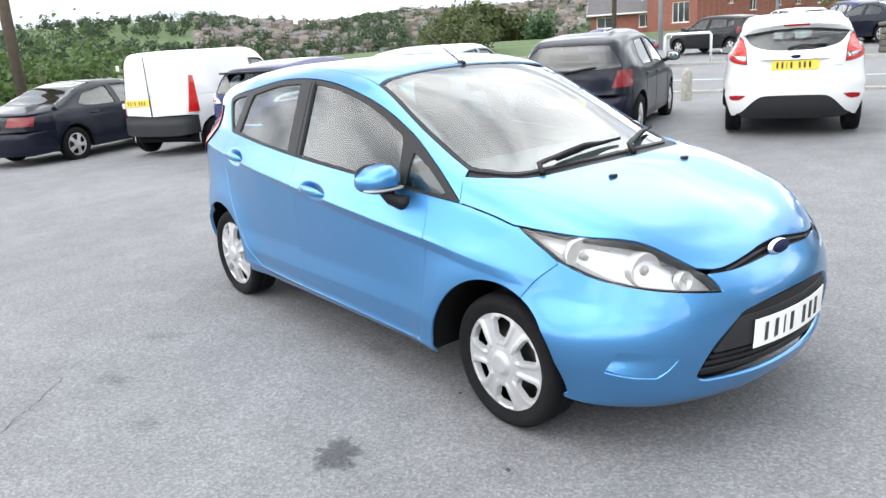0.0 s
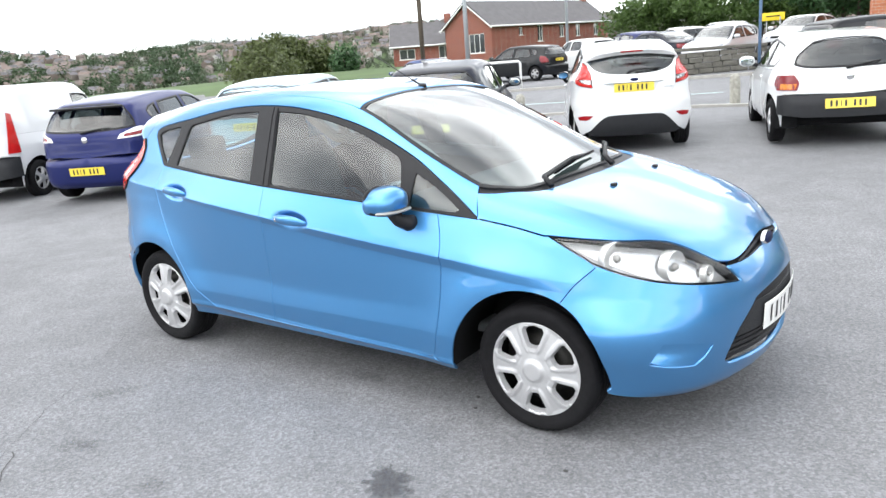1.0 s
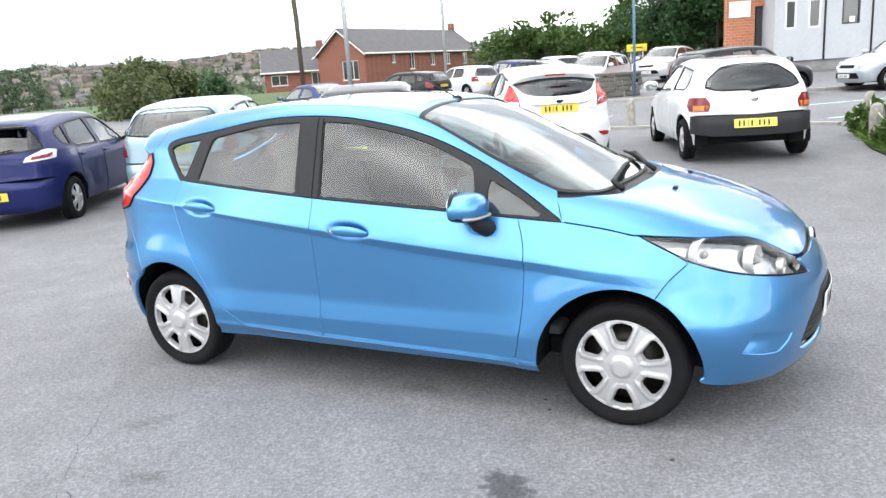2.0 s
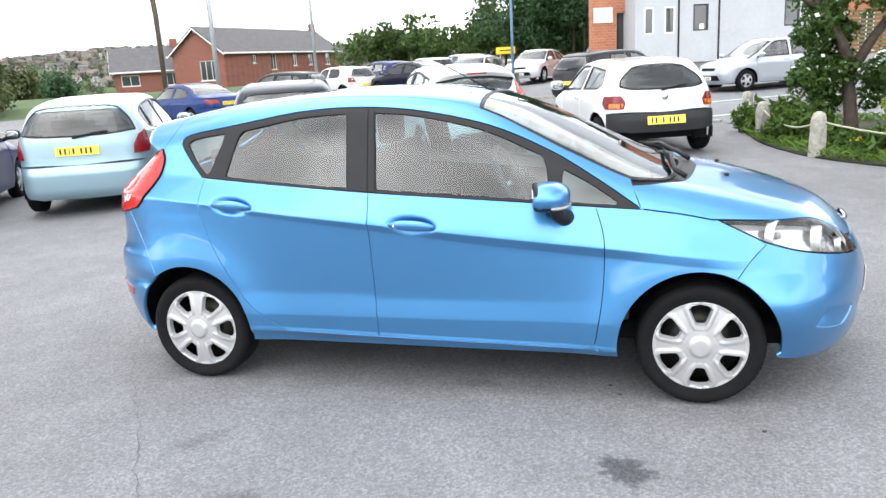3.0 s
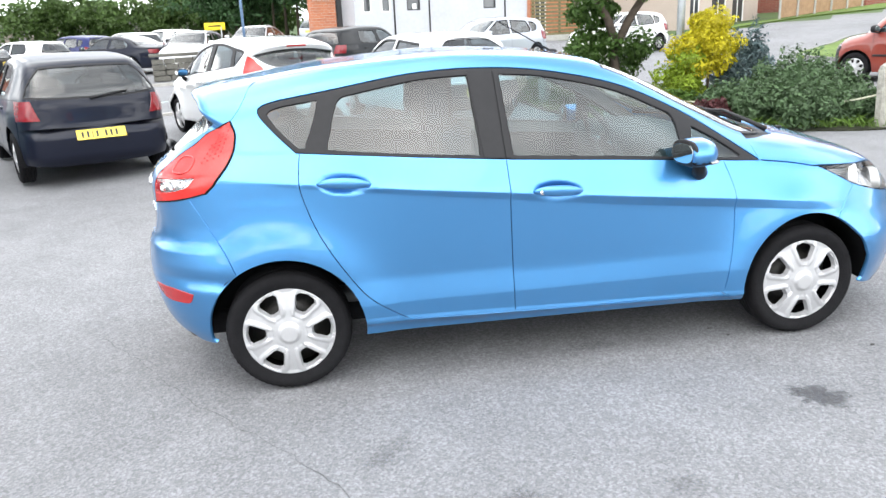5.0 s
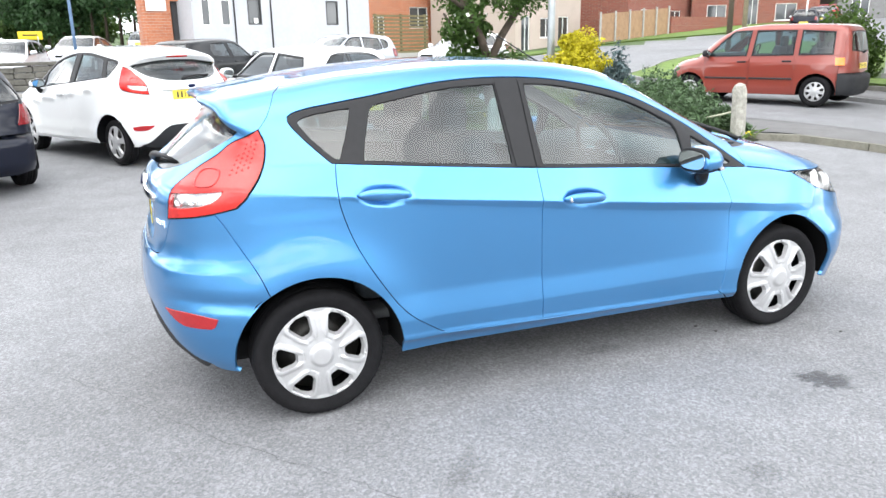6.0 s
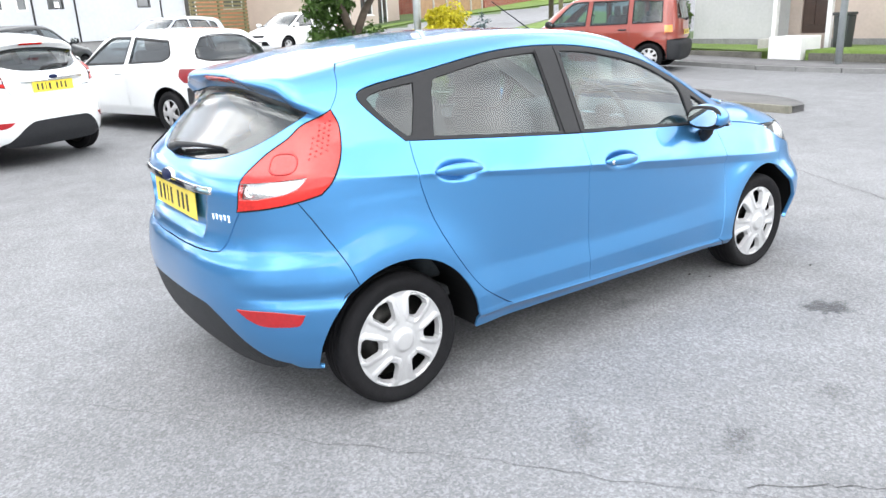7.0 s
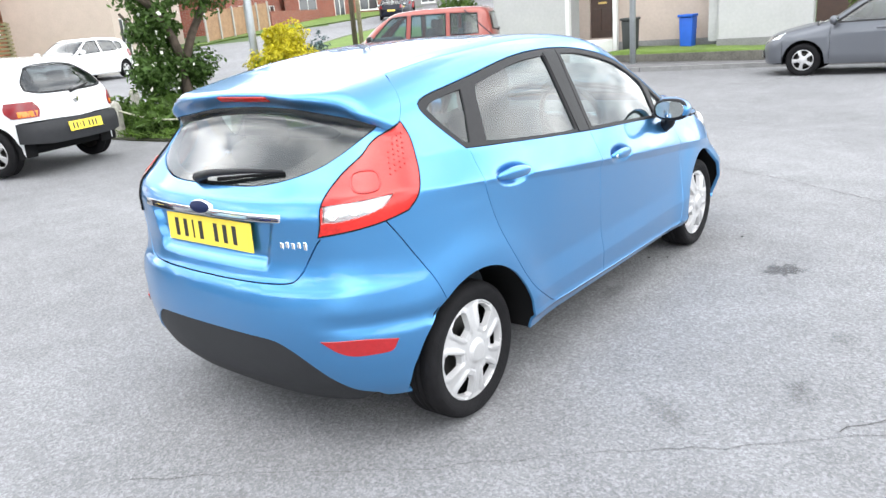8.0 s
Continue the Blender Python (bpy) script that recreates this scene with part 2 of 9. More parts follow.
material("galvanised", (0.42, 0.45, 0.47), 0.5, 0.5, vary=0.12, scale=8)
material("post_blue", (0.10, 0.17, 0.28), 0.5, vary=0.15, scale=8)
material("pole_wood", (0.085, 0.068, 0.05), 0.85, vary=0.3, scale=6, bump=0.4, bump_scale=30)
material("pole_pale", (0.25, 0.21, 0.15), 0.85, vary=0.25, scale=6, bump=0.4, bump_scale=30)
material("board_white", (0.78, 0.78, 0.77), 0.5, vary=0.05, scale=4)
material("board_red", (0.55, 0.04, 0.03), 0.5)
material("board_yellow", (0.75, 0.58, 0.02), 0.5)
material("board_maroon", (0.13, 0.012, 0.02), 0.5)
material("cabin_white", (0.47, 0.485, 0.515), 0.55, vary=0.06, scale=0.8, bump=0.1, bump_scale=8)
material("plinth", (0.20, 0.20, 0.20), 0.85, vary=0.2, scale=3, bump=0.4, bump_scale=20)
material("render_white", (0.44, 0.44, 0.44), 0.9, vary=0.06, scale=1.5, bump=0.4, bump_scale=50)
material("render_cream", (0.46, 0.385, 0.335), 0.9, vary=0.06, scale=1.5, bump=0.4, bump_scale=50)
material("slate", (0.10, 0.095, 0.10), 0.8, vary=0.2, scale=2, bump=0.5, bump_scale=12)
material("room_dark", (0.05, 0.05, 0.052), 0.9)
material("window_glass", (0.05, 0.055, 0.06), 0.04, coat=1.0)
material("fence_wood", (0.145, 0.125, 0.06), 0.85, vary=0.25, scale=5, bump=0.4, bump_scale=30)
material("fence_tan", (0.32, 0.20, 0.115), 0.85, vary=0.2, scale=3, bump=0.3, bump_scale=30)
material("door_brown", (0.045, 0.022, 0.014), 0.4, coat=0.3, vary=0.2, scale=6)
material("brass", (0.60, 0.42, 0.15), 0.3, 1.0)
material("bin_blue", (0.012, 0.10, 0.50), 0.5, vary=0.1, scale=5)
material("bin_dark", (0.03, 0.035, 0.035), 0.55, vary=0.1, scale=5)
material("stone", (0.12, 0.115, 0.10), 0.9, vary=0.35, scale=3, bump=0.7, bump_scale=18)
brick("brick_far", (0.27, 0.085, 0.055), (0.20, 0.06, 0.042), (0.30, 0.26, 0.23), 2.2)
brick("brick_orange", (0.46, 0.17, 0.085), (0.38, 0.13, 0.065), (0.42, 0.36, 0.3), 2.2)
# wall tints lightened and greyed, so the haze sits in the colour
random_tint("far_wall_hazed", [(0.16, 0.125, 0.11), (0.20, 0.17, 0.155), (0.40, 0.39, 0.37), (0.17, 0.145, 0.13), (0.25, 0.22, 0.20)])
random_tint("far_roof", [(0.10, 0.095, 0.10), (0.14, 0.11, 0.095), (0.13, 0.12, 0.13), (0.17, 0.13, 0.115)])
leaf("leaf_tree", (0.062, 0.12, 0.025))
leaf("blossom", (0.75, 0.76, 0.68), 0.1, 0.2)
leaf("blossom_gold", (0.80, 0.62, 0.02), 0.15, 0.2)
leaf("leaf_gold", (0.50, 0.44, 0.020), 0.3)
leaf("leaf_lime", (0.24, 0.33, 0.03), 0.35)
leaf("leaf_juniper", (0.072, 0.120, 0.055), 0.4, 0.2)
leaf("leaf_blue", (0.10, 0.145, 0.15), 0.35, 0.2)
leaf("leaf_red", (0.07, 0.022, 0.024), 0.4, 0.25)
leaf("leaf_fern", (0.075, 0.135, 0.026), 0.4)
leaf("leaf_grass", (0.11, 0.19, 0.035), 0.4)
leaf("leaf_hedge", (0.075, 0.125, 0.035), 0.4)
leaf("leaf_dark", (0.045, 0.095, 0.038), 0.45)
leaf("leaf_olive", (0.085, 0.105, 0.04), 0.35)
# hillside leaves: distance haze is put into the colour, paler and greyer
leaf("leaf_far_hazed", (0.085, 0.105, 0.068), 0.3)
leaf("leaf_wood", (0.050, 0.080, 0.040), 0.35)


def stain_film(name, colour, most):
    """A thin oily film that thins out to a ragged edge."""
    m = material(name, colour, 0.7, vary=0.3, scale=30, bump=0.4, bump_scale=140)
    nodes, links = m.node_tree.nodes, m.node_tree.links
    fade, co, grain, add, r = (nodes.new("ShaderNode" + k) for k in ("Attribute", "TexCoord", "TexNoise", "Math", "MapRange"))
    fade.attribute_name = "fade"
    grain.inputs["Scale"].default_value, grain.inputs["Detail"].default_value = 38.0, 5.0
    add.operation = "ADD"
    r.inputs["From Min"].default_value, r.inputs["From Max"].default_value = 0.62, 1.0
    r.inputs["To Max"].default_value = most
    clear, mixer = nodes.new("ShaderNodeBsdfTransparent"), nodes.new("ShaderNodeMixShader")
    links.new(co.outputs["Object"], grain.inputs["Vector"])
    links.new(grain.outputs["Fac"], add.inputs[0])
    links.new(fade.outputs["Fac"], add.inputs[1])
    links.new(add.outputs[0], r.inputs["Value"])
    links.new(r.outputs["Result"], mixer.inputs["Fac"])
    links.new(clear.outputs["BSDF"], mixer.inputs[1])
    links.new(nodes["Principled BSDF"].outputs["BSDF"], mixer.inputs[2])
    links.new(mixer.outputs["Shader"], nodes["Material Output"].inputs["Surface"])
    return m


stain_film("stain", (0.045, 0.045, 0.052), 0.46)
stain_film("stain_faint", (0.06, 0.059, 0.062), 0.14)
material("crack_tar", (0.062, 0.06, 0.06), 0.85, vary=0.3, scale=30)

# ---- geometry tools ----
TAU = 2 * math.pi


def mesh_object(name, verts, faces, material, parent=None, label="", smooth=True, normals=None):
    data = bpy.data.meshes.new(name)
    data.from_pydata([tuple(v) for v in verts], [], [tuple(f) for f in faces])
    if material is not None:
        data.materials.append(material)
    data.polygons.foreach_set("use_smooth", [smooth] * len(data.polygons))
    data.update()
    if normals is not None:
        data.normals_split_custom_set_from_vertices([tuple(n) for n in normals])
    ob = new(name, data)
    if parent is not None:
        ob.parent = parent
    if label:
        ob["label"] = label
    return ob


def part(name, bm, material, parent=None, label="", smooth=True):
    data = bpy.data.meshes.new(name)
    bm.normal_update()
    bm.to_mesh(data)
    bm.free()
    if material is not None:
        data.materials.append(material)
    data.polygons.foreach_set("use_smooth", [smooth] * len(data.polygons))
    ob = new(name, data)
    if parent is not None:
        ob.parent = parent
    if label:
        ob["label"] = label
    return ob


def box_bm(size, at=(0, 0, 0), bevel=0.0, turn=0.0, segments=2, bm=None):
    """A box of that size whose middle is at `at`, turned about z, with rounded edges."""
    own = bmesh.new()
    bmesh.ops.create_cube(own, size=1.0, matrix=Matrix.Diagonal((*size, 1)))
    if bevel:
        bmesh.ops.bevel(own, geom=own.edges[:], offset=bevel, segments=segments, profile=0.6, affect="EDGES")
    bmesh.ops.transform(own, matrix=pose(*at, 0, 0, turn), verts=own.verts)
    if bm is None:
        return own
    data = bpy.data.meshes.new("tmp")
    own.to_mesh(data)
    own.free()
    bm.from_mesh(data)
    bpy.data.meshes.remove(data)
    return bm


def tube_data(points, radii, sides=8):
    """Verts and faces of a tube through the points."""
    pts = [Vector(p) for p in points]
    if not hasattr(radii, "__len__"):
        radii = [radii] * len(pts)
    verts, faces = [], []
    for i, p in enumerate(pts):
        way = (pts[min(i + 1, len(pts) - 1)] - pts[max(i - 1, 0)]).normalized()
        q = way.to_track_quat("Z", "Y")
        for k in range(sides):
            a = TAU * k / sides
            verts.append(p + q @ Vector((radii[i] * math.cos(a), radii[i] * math.sin(a), 0)))
    for i in range(len(pts) - 1):
        for k in range(sides):
            a, b = i * sides + k, i * sides + (k + 1) % sides
            faces.append((a, b, b + sides, a + sides))
    faces.append(tuple(range(sides))[::-1])
    faces.append(tuple(range((len(pts) - 1) * sides, len(pts) * sides)))
    return verts, faces


def tube(name, points, radii, material, parent=None, label="", sides=8):
    v, f = tube_data(points, radii, sides)
    return mesh_object(name, v, f, material, parent, label)


def lathe_data(profile, sides=32, closed=False):
    """Turn (r, y) pairs about the y axis."""
    verts, faces = [], []
    n = len(profile)
    for k in range(sides):
        a = TAU * k / sides
        for r, y in profile:
            verts.append((r * math.cos(a), y, r * math.sin(a)))
    for k in range(sides):
        for i in range(n if closed else n - 1):
            a, b = k * n + i, k * n + (i + 1) % n
            c, d = ((k + 1) % sides) * n + (i + 1) % n, ((k + 1) % sides) * n + i
            faces.append((a, b, c, d))
    return verts, faces


def pchip(*pts):
    """A smooth curve through the points that does not overshoot, straight past its ends."""
    xs = np.array([p[0] for p in pts], float)
    ys = np.array([p[1] for p in pts], float)
    h = np.diff(xs)
    d = np.diff(ys) / h
    m = np.zeros_like(ys)
    m[0], m[-1] = d[0], d[-1]
    for i in range(1, len(xs) - 1):
        if d[i - 1] * d[i] > 0:
            w1, w2 = 2 * h[i] + h[i - 1], h[i] + 2 * h[i - 1]
            m[i] = (w1 + w2) / (w1 / d[i - 1] + w2 / d[i])

    def curve(x):
        x = np.asarray(x, float)
        i = np.clip(np.searchsorted(xs, x) - 1, 0, len(h) - 1)
        t = (x - xs[i]) / h[i]
        u = np.clip(t, 0, 1)
        y = ((1 + 2 * u) * (1 - u) ** 2 * ys[i] + u * (1 - u) ** 2 * h[i] * m[i]
             + u * u * (3 - 2 * u) * ys[i + 1] + u * u * (u - 1) * h[i] * m[i + 1])
        return y + np.where(t < 0, t * h[i] * m[i], 0) + np.where(t > 1, (t - 1) * h[i] * m[i + 1], 0)
    return curve


def smax(a, b, k):
    h = np.maximum(k - np.abs(a - b), 0) / k
    return np.maximum(a, b) + h * h * k / 4


def path(*runs, step=0.02):
    """An outline of smooth runs, with corners where one ends and the next begins."""
    out = []
    for run in runs:
        p = np.array(run, float)
        if len(p) == 2:
            fine = p
        else:
            q = np.vstack([2 * p[0] - p[1], p, 2 * p[-1] - p[-2]])
            fine = []
            for i in range(1, len(q) - 2):
                for t in np.linspace(0, 1, 12, endpoint=False):
                    fine.append(0.5 * (2 * q[i] + (q[i + 1] - q[i - 1]) * t + (2 * q[i - 1] - 5 * q[i] + 4 * q[i + 1] - q[i + 2]) * t ** 2
                                       + (3 * q[i] - q[i - 1] - 3 * q[i + 1] + q[i + 2]) * t ** 3))
            fine = np.array([*fine, p[-1]])
        s = np.r_[0, np.cumsum(np.linalg.norm(np.diff(fine, axis=0), axis=1))]
        n = max(1, int(round(s[-1] / step)))
        at = np.linspace(0, s[-1], n + 1)
        pts = np.c_[np.interp(at, s, fine[:, 0]), np.interp(at, s, fine[:, 1])]
        if len(out) and np.linalg.norm(out[-1] - pts[0]) < 1e-4:
            pts = pts[1:]
        out.extend(pts)
    if np.linalg.norm(out[0] - out[-1]) < 1e-4:
        out.pop()
    return np.array(out)


def arc(cx, cz, r, a0, a1, n=24):
    """Points of an arc, by degrees."""
    return [(cx + r * math.cos(radians(a)), cz + r * math.sin(radians(a))) for a in np.linspace(a0, a1, n)]


def inside(pts, poly):
    x, y = pts[:, 0], pts[:, 1]
    hit = np.zeros(len(pts), bool)
    a, b = poly, np.roll(poly, -1, axis=0)
    for (x0, y0), (x1, y1) in zip(a, b):
        if y0 != y1:
            hit ^= ((y0 > y) != (y1 > y)) & (x < (x1 - x0) * (y - y0) / (y1 - y0) + x0)
    return hit


def shrink(poly, gap):
    """The outline drawn in by gap (out, where gap is negative)."""
    t = np.roll(poly, -1, axis=0) - np.roll(poly, 1, axis=0)
    t /= np.maximum(np.linalg.norm(t, axis=1), 1e-9)[:, None]
    area = np.sum(poly[:, 0] * np.roll(poly[:, 1], -1) - np.roll(poly[:, 0], -1) * poly[:, 1])
    n = np.c_[-t[:, 1], t[:, 0]] * (1 if area > 0 else -1)
    return poly + n * gap


def fill(outline, holes, step, more=None, extra=None):
    """Triangles of a plane outline with holes: points, triangles, and the loops' point numbers."""
    loops = [outline, *holes]
    lo, hi = outline.min(axis=0), outline.max(axis=0)
    gx, gy = np.meshgrid(np.arange(lo[0] + step / 2, hi[0], step), np.arange(lo[1] + step / 2, hi[1], step))
    gx[1::2] += step / 2
    grid = np.c_[gx.ravel(), gy.ravel()]
    if more is not None:
        (x0, y0, x1, y1), fine = more
        grid = grid[(grid[:, 0] < x0) | (grid[:, 0] > x1) | (grid[:, 1] < y0) | (grid[:, 1] > y1)]
        hx, hy = np.meshgrid(np.arange(x0, x1, fine), np.arange(y0, y1, fine))
        grid = np.vstack([grid, np.c_[hx.ravel(), hy.ravel()]])
    if extra is not None and len(extra):
        ok = np.ones(len(grid), bool)
        for q in extra:
            ok &= np.hypot((grid[:, 0] - q[0]) * 0.6, grid[:, 1] - q[1]) > 0.011
        grid = np.vstack([grid[ok], extra])
    ok = inside(grid, outline)
    for h in holes:
        ok &= ~inside(grid, h)
    grid = grid[ok]
    rim = np.vstack(loops)
    if len(grid):
        far = np.full(len(grid), 1e9)
        for q in rim:
            far = np.minimum(far, np.hypot(grid[:, 0] - q[0], grid[:, 1] - q[1]))
        grid = grid[far > (0.55 * step if more is None and extra is None else 0.006)]
    pts = np.vstack([rim, grid])
    edges, start, numbers = [], 0, []
    for l in loops:
        n = len(l)
        edges += [(start + i, start + (i + 1) % n) for i in range(n)]
        numbers.append(list(range(start, start + n)))
        start += n
    v, _, f, orig, _, _ = delaunay_2d_cdt([Vector(p) for p in pts], edges, [], 0, 1e-7)
    back = {}
    for i, o in enumerate(orig):
        for k in o:
            back[k] = i
    v = np.array([tuple(p) for p in v])
    f = np.array([t for t in f if len(t) == 3])
    mid = v[f].mean(axis=1)
    ok = inside(mid, outline)
    for h in holes:
        ok &= ~inside(mid, h)
    return v, f[ok], [[back[k] for k in l] for l in numbers]


class Shape:
    """A car's skin: where the top, the sides, the nose and the tail meet, with rounded edges between them."""

    def __init__(self, top, front, rear, levels, front_bow, rear_bow, bow, soft_top, wheels, arch=(0.352, 0.028), crown=0.05,
                 arch_soft=0.09, soft_front=0.22, soft_rear=0.16, soften=0.016, folds=(), lip=None):
        self.top, self.front, self.rear, self.levels = top, front, rear, levels
        self.front_bow, self.rear_bow, self.bow, self.soft_top = front_bow, rear_bow, bow, soft_top
        self.wheels, self.arch, self.crown = wheels, arch, crown
        self.soft_front, self.soft_rear, self.soften, self.folds = soft_front, soft_rear, soften, folds
        self.lip, self.arch_soft = lip, arch_soft
        self.nose, self.tail = 0.8 * wheels[0][0], 0.8 * wheels[1][0]

    def width(self, x, z):
        zs = [np.broadcast_to(a(x) if callable(a) else a, x.shape) for a, _ in self.levels]
        ws = [b(x) for _, b in self.levels]
        out = 0
        taps = (-1, -0.5, 0, 0.5, 1)
        for d in taps:
            q = z + d * self.soften
            w = ws[0].copy()
            for i in range(len(zs) - 1):
                lo, hi = zs[i], np.maximum(zs[i + 1], zs[i] + 1e-3)
                t = q - lo
                if i > 0:
                    t = np.maximum(t, 0)
                if i < len(zs) - 2:
                    t = np.minimum(t, hi - lo)
                w = w + t * (ws[i + 1] - ws[i]) / (hi - lo)
            out = out + w
        out = out / len(taps)
        r0, amount = self.arch
        for cx, cz in self.wheels:
            r = np.hypot(x - cx, z - cz)
            out = out + amount * np.exp(-(np.maximum(r - r0, 0) / self.arch_soft) ** 2) * (z < cz + 0.6)
        return out

    def f(self, p):
        x, y, z = p[:, 0], np.abs(p[:, 1]), p[:, 2]
        xs = x + self.bow(x) * y * y
        slope = (self.top(xs + 0.01) - self.top(xs - 0.01)) / 0.02
        a = (z - self.top(xs) + self.crown * y * y) / np.sqrt(1 + slope ** 2)
        b = y - self.width(x, z)
        c = x - self.front(z) + self.front_bow[0] * y ** self.front_bow[1]
        d = self.rear(z) + self.rear_bow[0] * y ** self.rear_bow[1] - x
        if self.lip is not None:
            d = d - self.lip(y, z)
        out = smax(a, b, self.soft_top(x))
        out = smax(out, c, self.soft_front)
        out = smax(out, d, self.soft_rear(z) if callable(self.soft_rear) else self.soft_rear)
        return out

    def rays(self, kind, ab):
        a, b = ab[:, 0], ab[:, 1]
        n, zero = len(a), np.zeros(len(a))
        if kind in ("right", "left"):
            s = -1 if kind == "right" else 1
            return np.c_[a, zero + 0.15 * s, b], np.c_[zero, zero + s, zero], 1.2
        if kind == "top":
            z0 = zero + 0.55
            if self.lip is not None:
                z0 = np.where(a < -1.3, self.top(a + self.bow(a) * b * b) - self.crown * b * b - 0.03, z0)
            return np.c_[a, b, z0], np.c_[zero, zero, zero + 1], 2.0
        if kind == "front":
            return np.c_[zero + self.nose, zero, b], np.c_[np.cos(a), np.sin(a), zero], 2.5
        return np.c_[zero + self.tail, zero, b], np.c_[-np.cos(a), np.sin(a), zero], 2.5

    def place(self, kind, ab):
        o, d, far = self.rays(kind, ab)
        lo, hi = np.zeros(len(o)), np.full(len(o), far)
        for _ in range(26):
            mid = (lo + hi) / 2
            out = self.f(o + d * mid[:, None]) > 0
            hi, lo = np.where(out, mid, hi), np.where(out, lo, mid)
        return o + d * ((lo + hi) / 2)[:, None]

    def flat(self, kind, p):
        """Plane coordinates of skin points."""
        p = np.asarray(p, float)
        if kind in ("right", "left"):
            return np.c_[p[:, 0], p[:, 2]]
        if kind == "top":
            return np.c_[p[:, 0], p[:, 1]]
        if kind == "front":
            return np.c_[np.arctan2(p[:, 1], p[:, 0] - self.nose), p[:, 2]]
        return np.c_[np.arctan2(p[:, 1], self.tail - p[:, 0]), p[:, 2]]

    def across(self, kind, outline, other):
        """An outline drawn in one plane, carried over the skin into another."""
        return self.flat(other, self.place(kind, np.asarray(outline, float)))

    def normal(self, p, e=0.004):
        n = np.zeros_like(p)
        for k in range(3):
            d = np.zeros(3)
            d[k] = e
            n[:, k] = self.f(p + d) - self.f(p - d)
        return n / np.maximum(np.linalg.norm(n, axis=1), 1e-9)[:, None]


def scale_of(kind):
    return np.array([0.85, 1.0]) if kind in ("front", "rear") else np.array([1.0, 1.0])


def panel(name, shape, kind, outline, material, parent, label="", step=0.035, holes=(), off=0.0, depth=0.012, gap=0.002, dish=None, more=None, polish=0, keep=0.0):
    """One sheet of a car's skin, cut along the outline, with edges that turn inwards."""
    k = scale_of(kind)
    rim = shrink(np.asarray(outline) * k, gap)
    cuts = [shrink(np.asarray(h) * k, -gap) for h in holes]
    extra = None
    if kind in ("right", "left") and shape.folds and step < 0.04 and material.name.startswith("paint"):
        xs = np.arange(rim[:, 0].min(), rim[:, 0].max(), 0.022)
        extra = np.vstack([np.c_[xs, line(xs) + d] for line in shape.folds for d in (-0.005, 0.005)])
        if more is not None:
            (x0, y0, x1, y1), _ = more
            extra = extra[(extra[:, 0] < x0) | (extra[:, 0] > x1) | (extra[:, 1] < y0) | (extra[:, 1] > y1)]
    flat, tris, loops = fill(rim, cuts, step, more, extra)
    p = shape.place(kind, flat / k)
    n = shape.normal(p)
    skin = p + n * off
    if dish is not None:
        skin = skin - n * dish(p)[:, None]
    a, b, c = skin[tris[:, 0]], skin[tris[:, 1]], skin[tris[:, 2]]
    turn = np.einsum("ij,ij->i", np.cross(b - a, c - a), n[tris[:, 0]]) < 0
    tris = np.where(turn[:, None], tris[:, ::-1], tris)
    if dish is not None:
        a, b, c = skin[tris[:, 0]], skin[tris[:, 1]], skin[tris[:, 2]]
        fn = np.cross(b - a, c - a)
        sums = np.zeros_like(n)
        for k_ in range(3):
            np.add.at(sums, tris[:, k_], fn)
        sums /= np.maximum(np.linalg.norm(sums, axis=1), 1e-12)[:, None]
        d0 = dish(p)
        touched = np.zeros(len(p), bool)
        hot = (d0[tris].max(axis=1) - d0[tris].min(axis=1)) > 1e-5
        touched[tris[hot].ravel()] = True
        shown = np.where(touched[:, None], sums, n)
    else:
        shown = n
    if polish:
        u = (flat - flat.mean(axis=0)) / np.abs(flat - flat.mean(axis=0)).max(axis=0)
        terms = np.stack([u[:, 0] ** i * u[:, 1] ** j for i in range(polish + 1) for j in range(polish + 1 - i)], axis=1)
        even = terms @ np.linalg.lstsq(terms, n, rcond=None)[0]
        shown = shown * keep + even * (1 - keep)
        shown = shown / np.linalg.norm(shown, axis=1)[:, None]
    verts, faces, norms = [*skin], [tuple(int(i) for i in t) for t in tris], [*shown]
    if depth:
        for number, loop in enumerate(loops):
            m, base = len(loop), len(verts)
            ring = skin[loop]
            middle = ring.mean(axis=0)
            t = np.roll(ring, -1, axis=0) - np.roll(ring, 1, axis=0)
            out = np.cross(t, n[loop])
            out /= np.maximum(np.linalg.norm(out, axis=1), 1e-9)[:, None]
            if (np.sum(out * (ring - middle)) < 0) != (number > 0):
                out = -out
            for q, w, v in ((ring, n[loop] + out, 0.0), (ring, out, depth)):
                verts.extend(q - n[loop] * v)
                norms.extend(w / np.linalg.norm(w, axis=1)[:, None])
            for i in range(m):
                j = (i + 1) % m
                q = (base + i, base + j, base + m + j, base + m + i)
                e = np.cross(ring[j] - ring[i], -n[loop[i]])
                faces.append(q if np.dot(e, out[i]) > 0 else q[::-1])
    return mesh_object(name, verts, faces, material, parent, label, True, norms)


def sym(half):
    """A half outline, from the middle round to the middle, and its mirror image."""
    half = np.asarray(half)
    other = half[::-1] * np.array([-1, 1])
    return np.vstack([half, other])

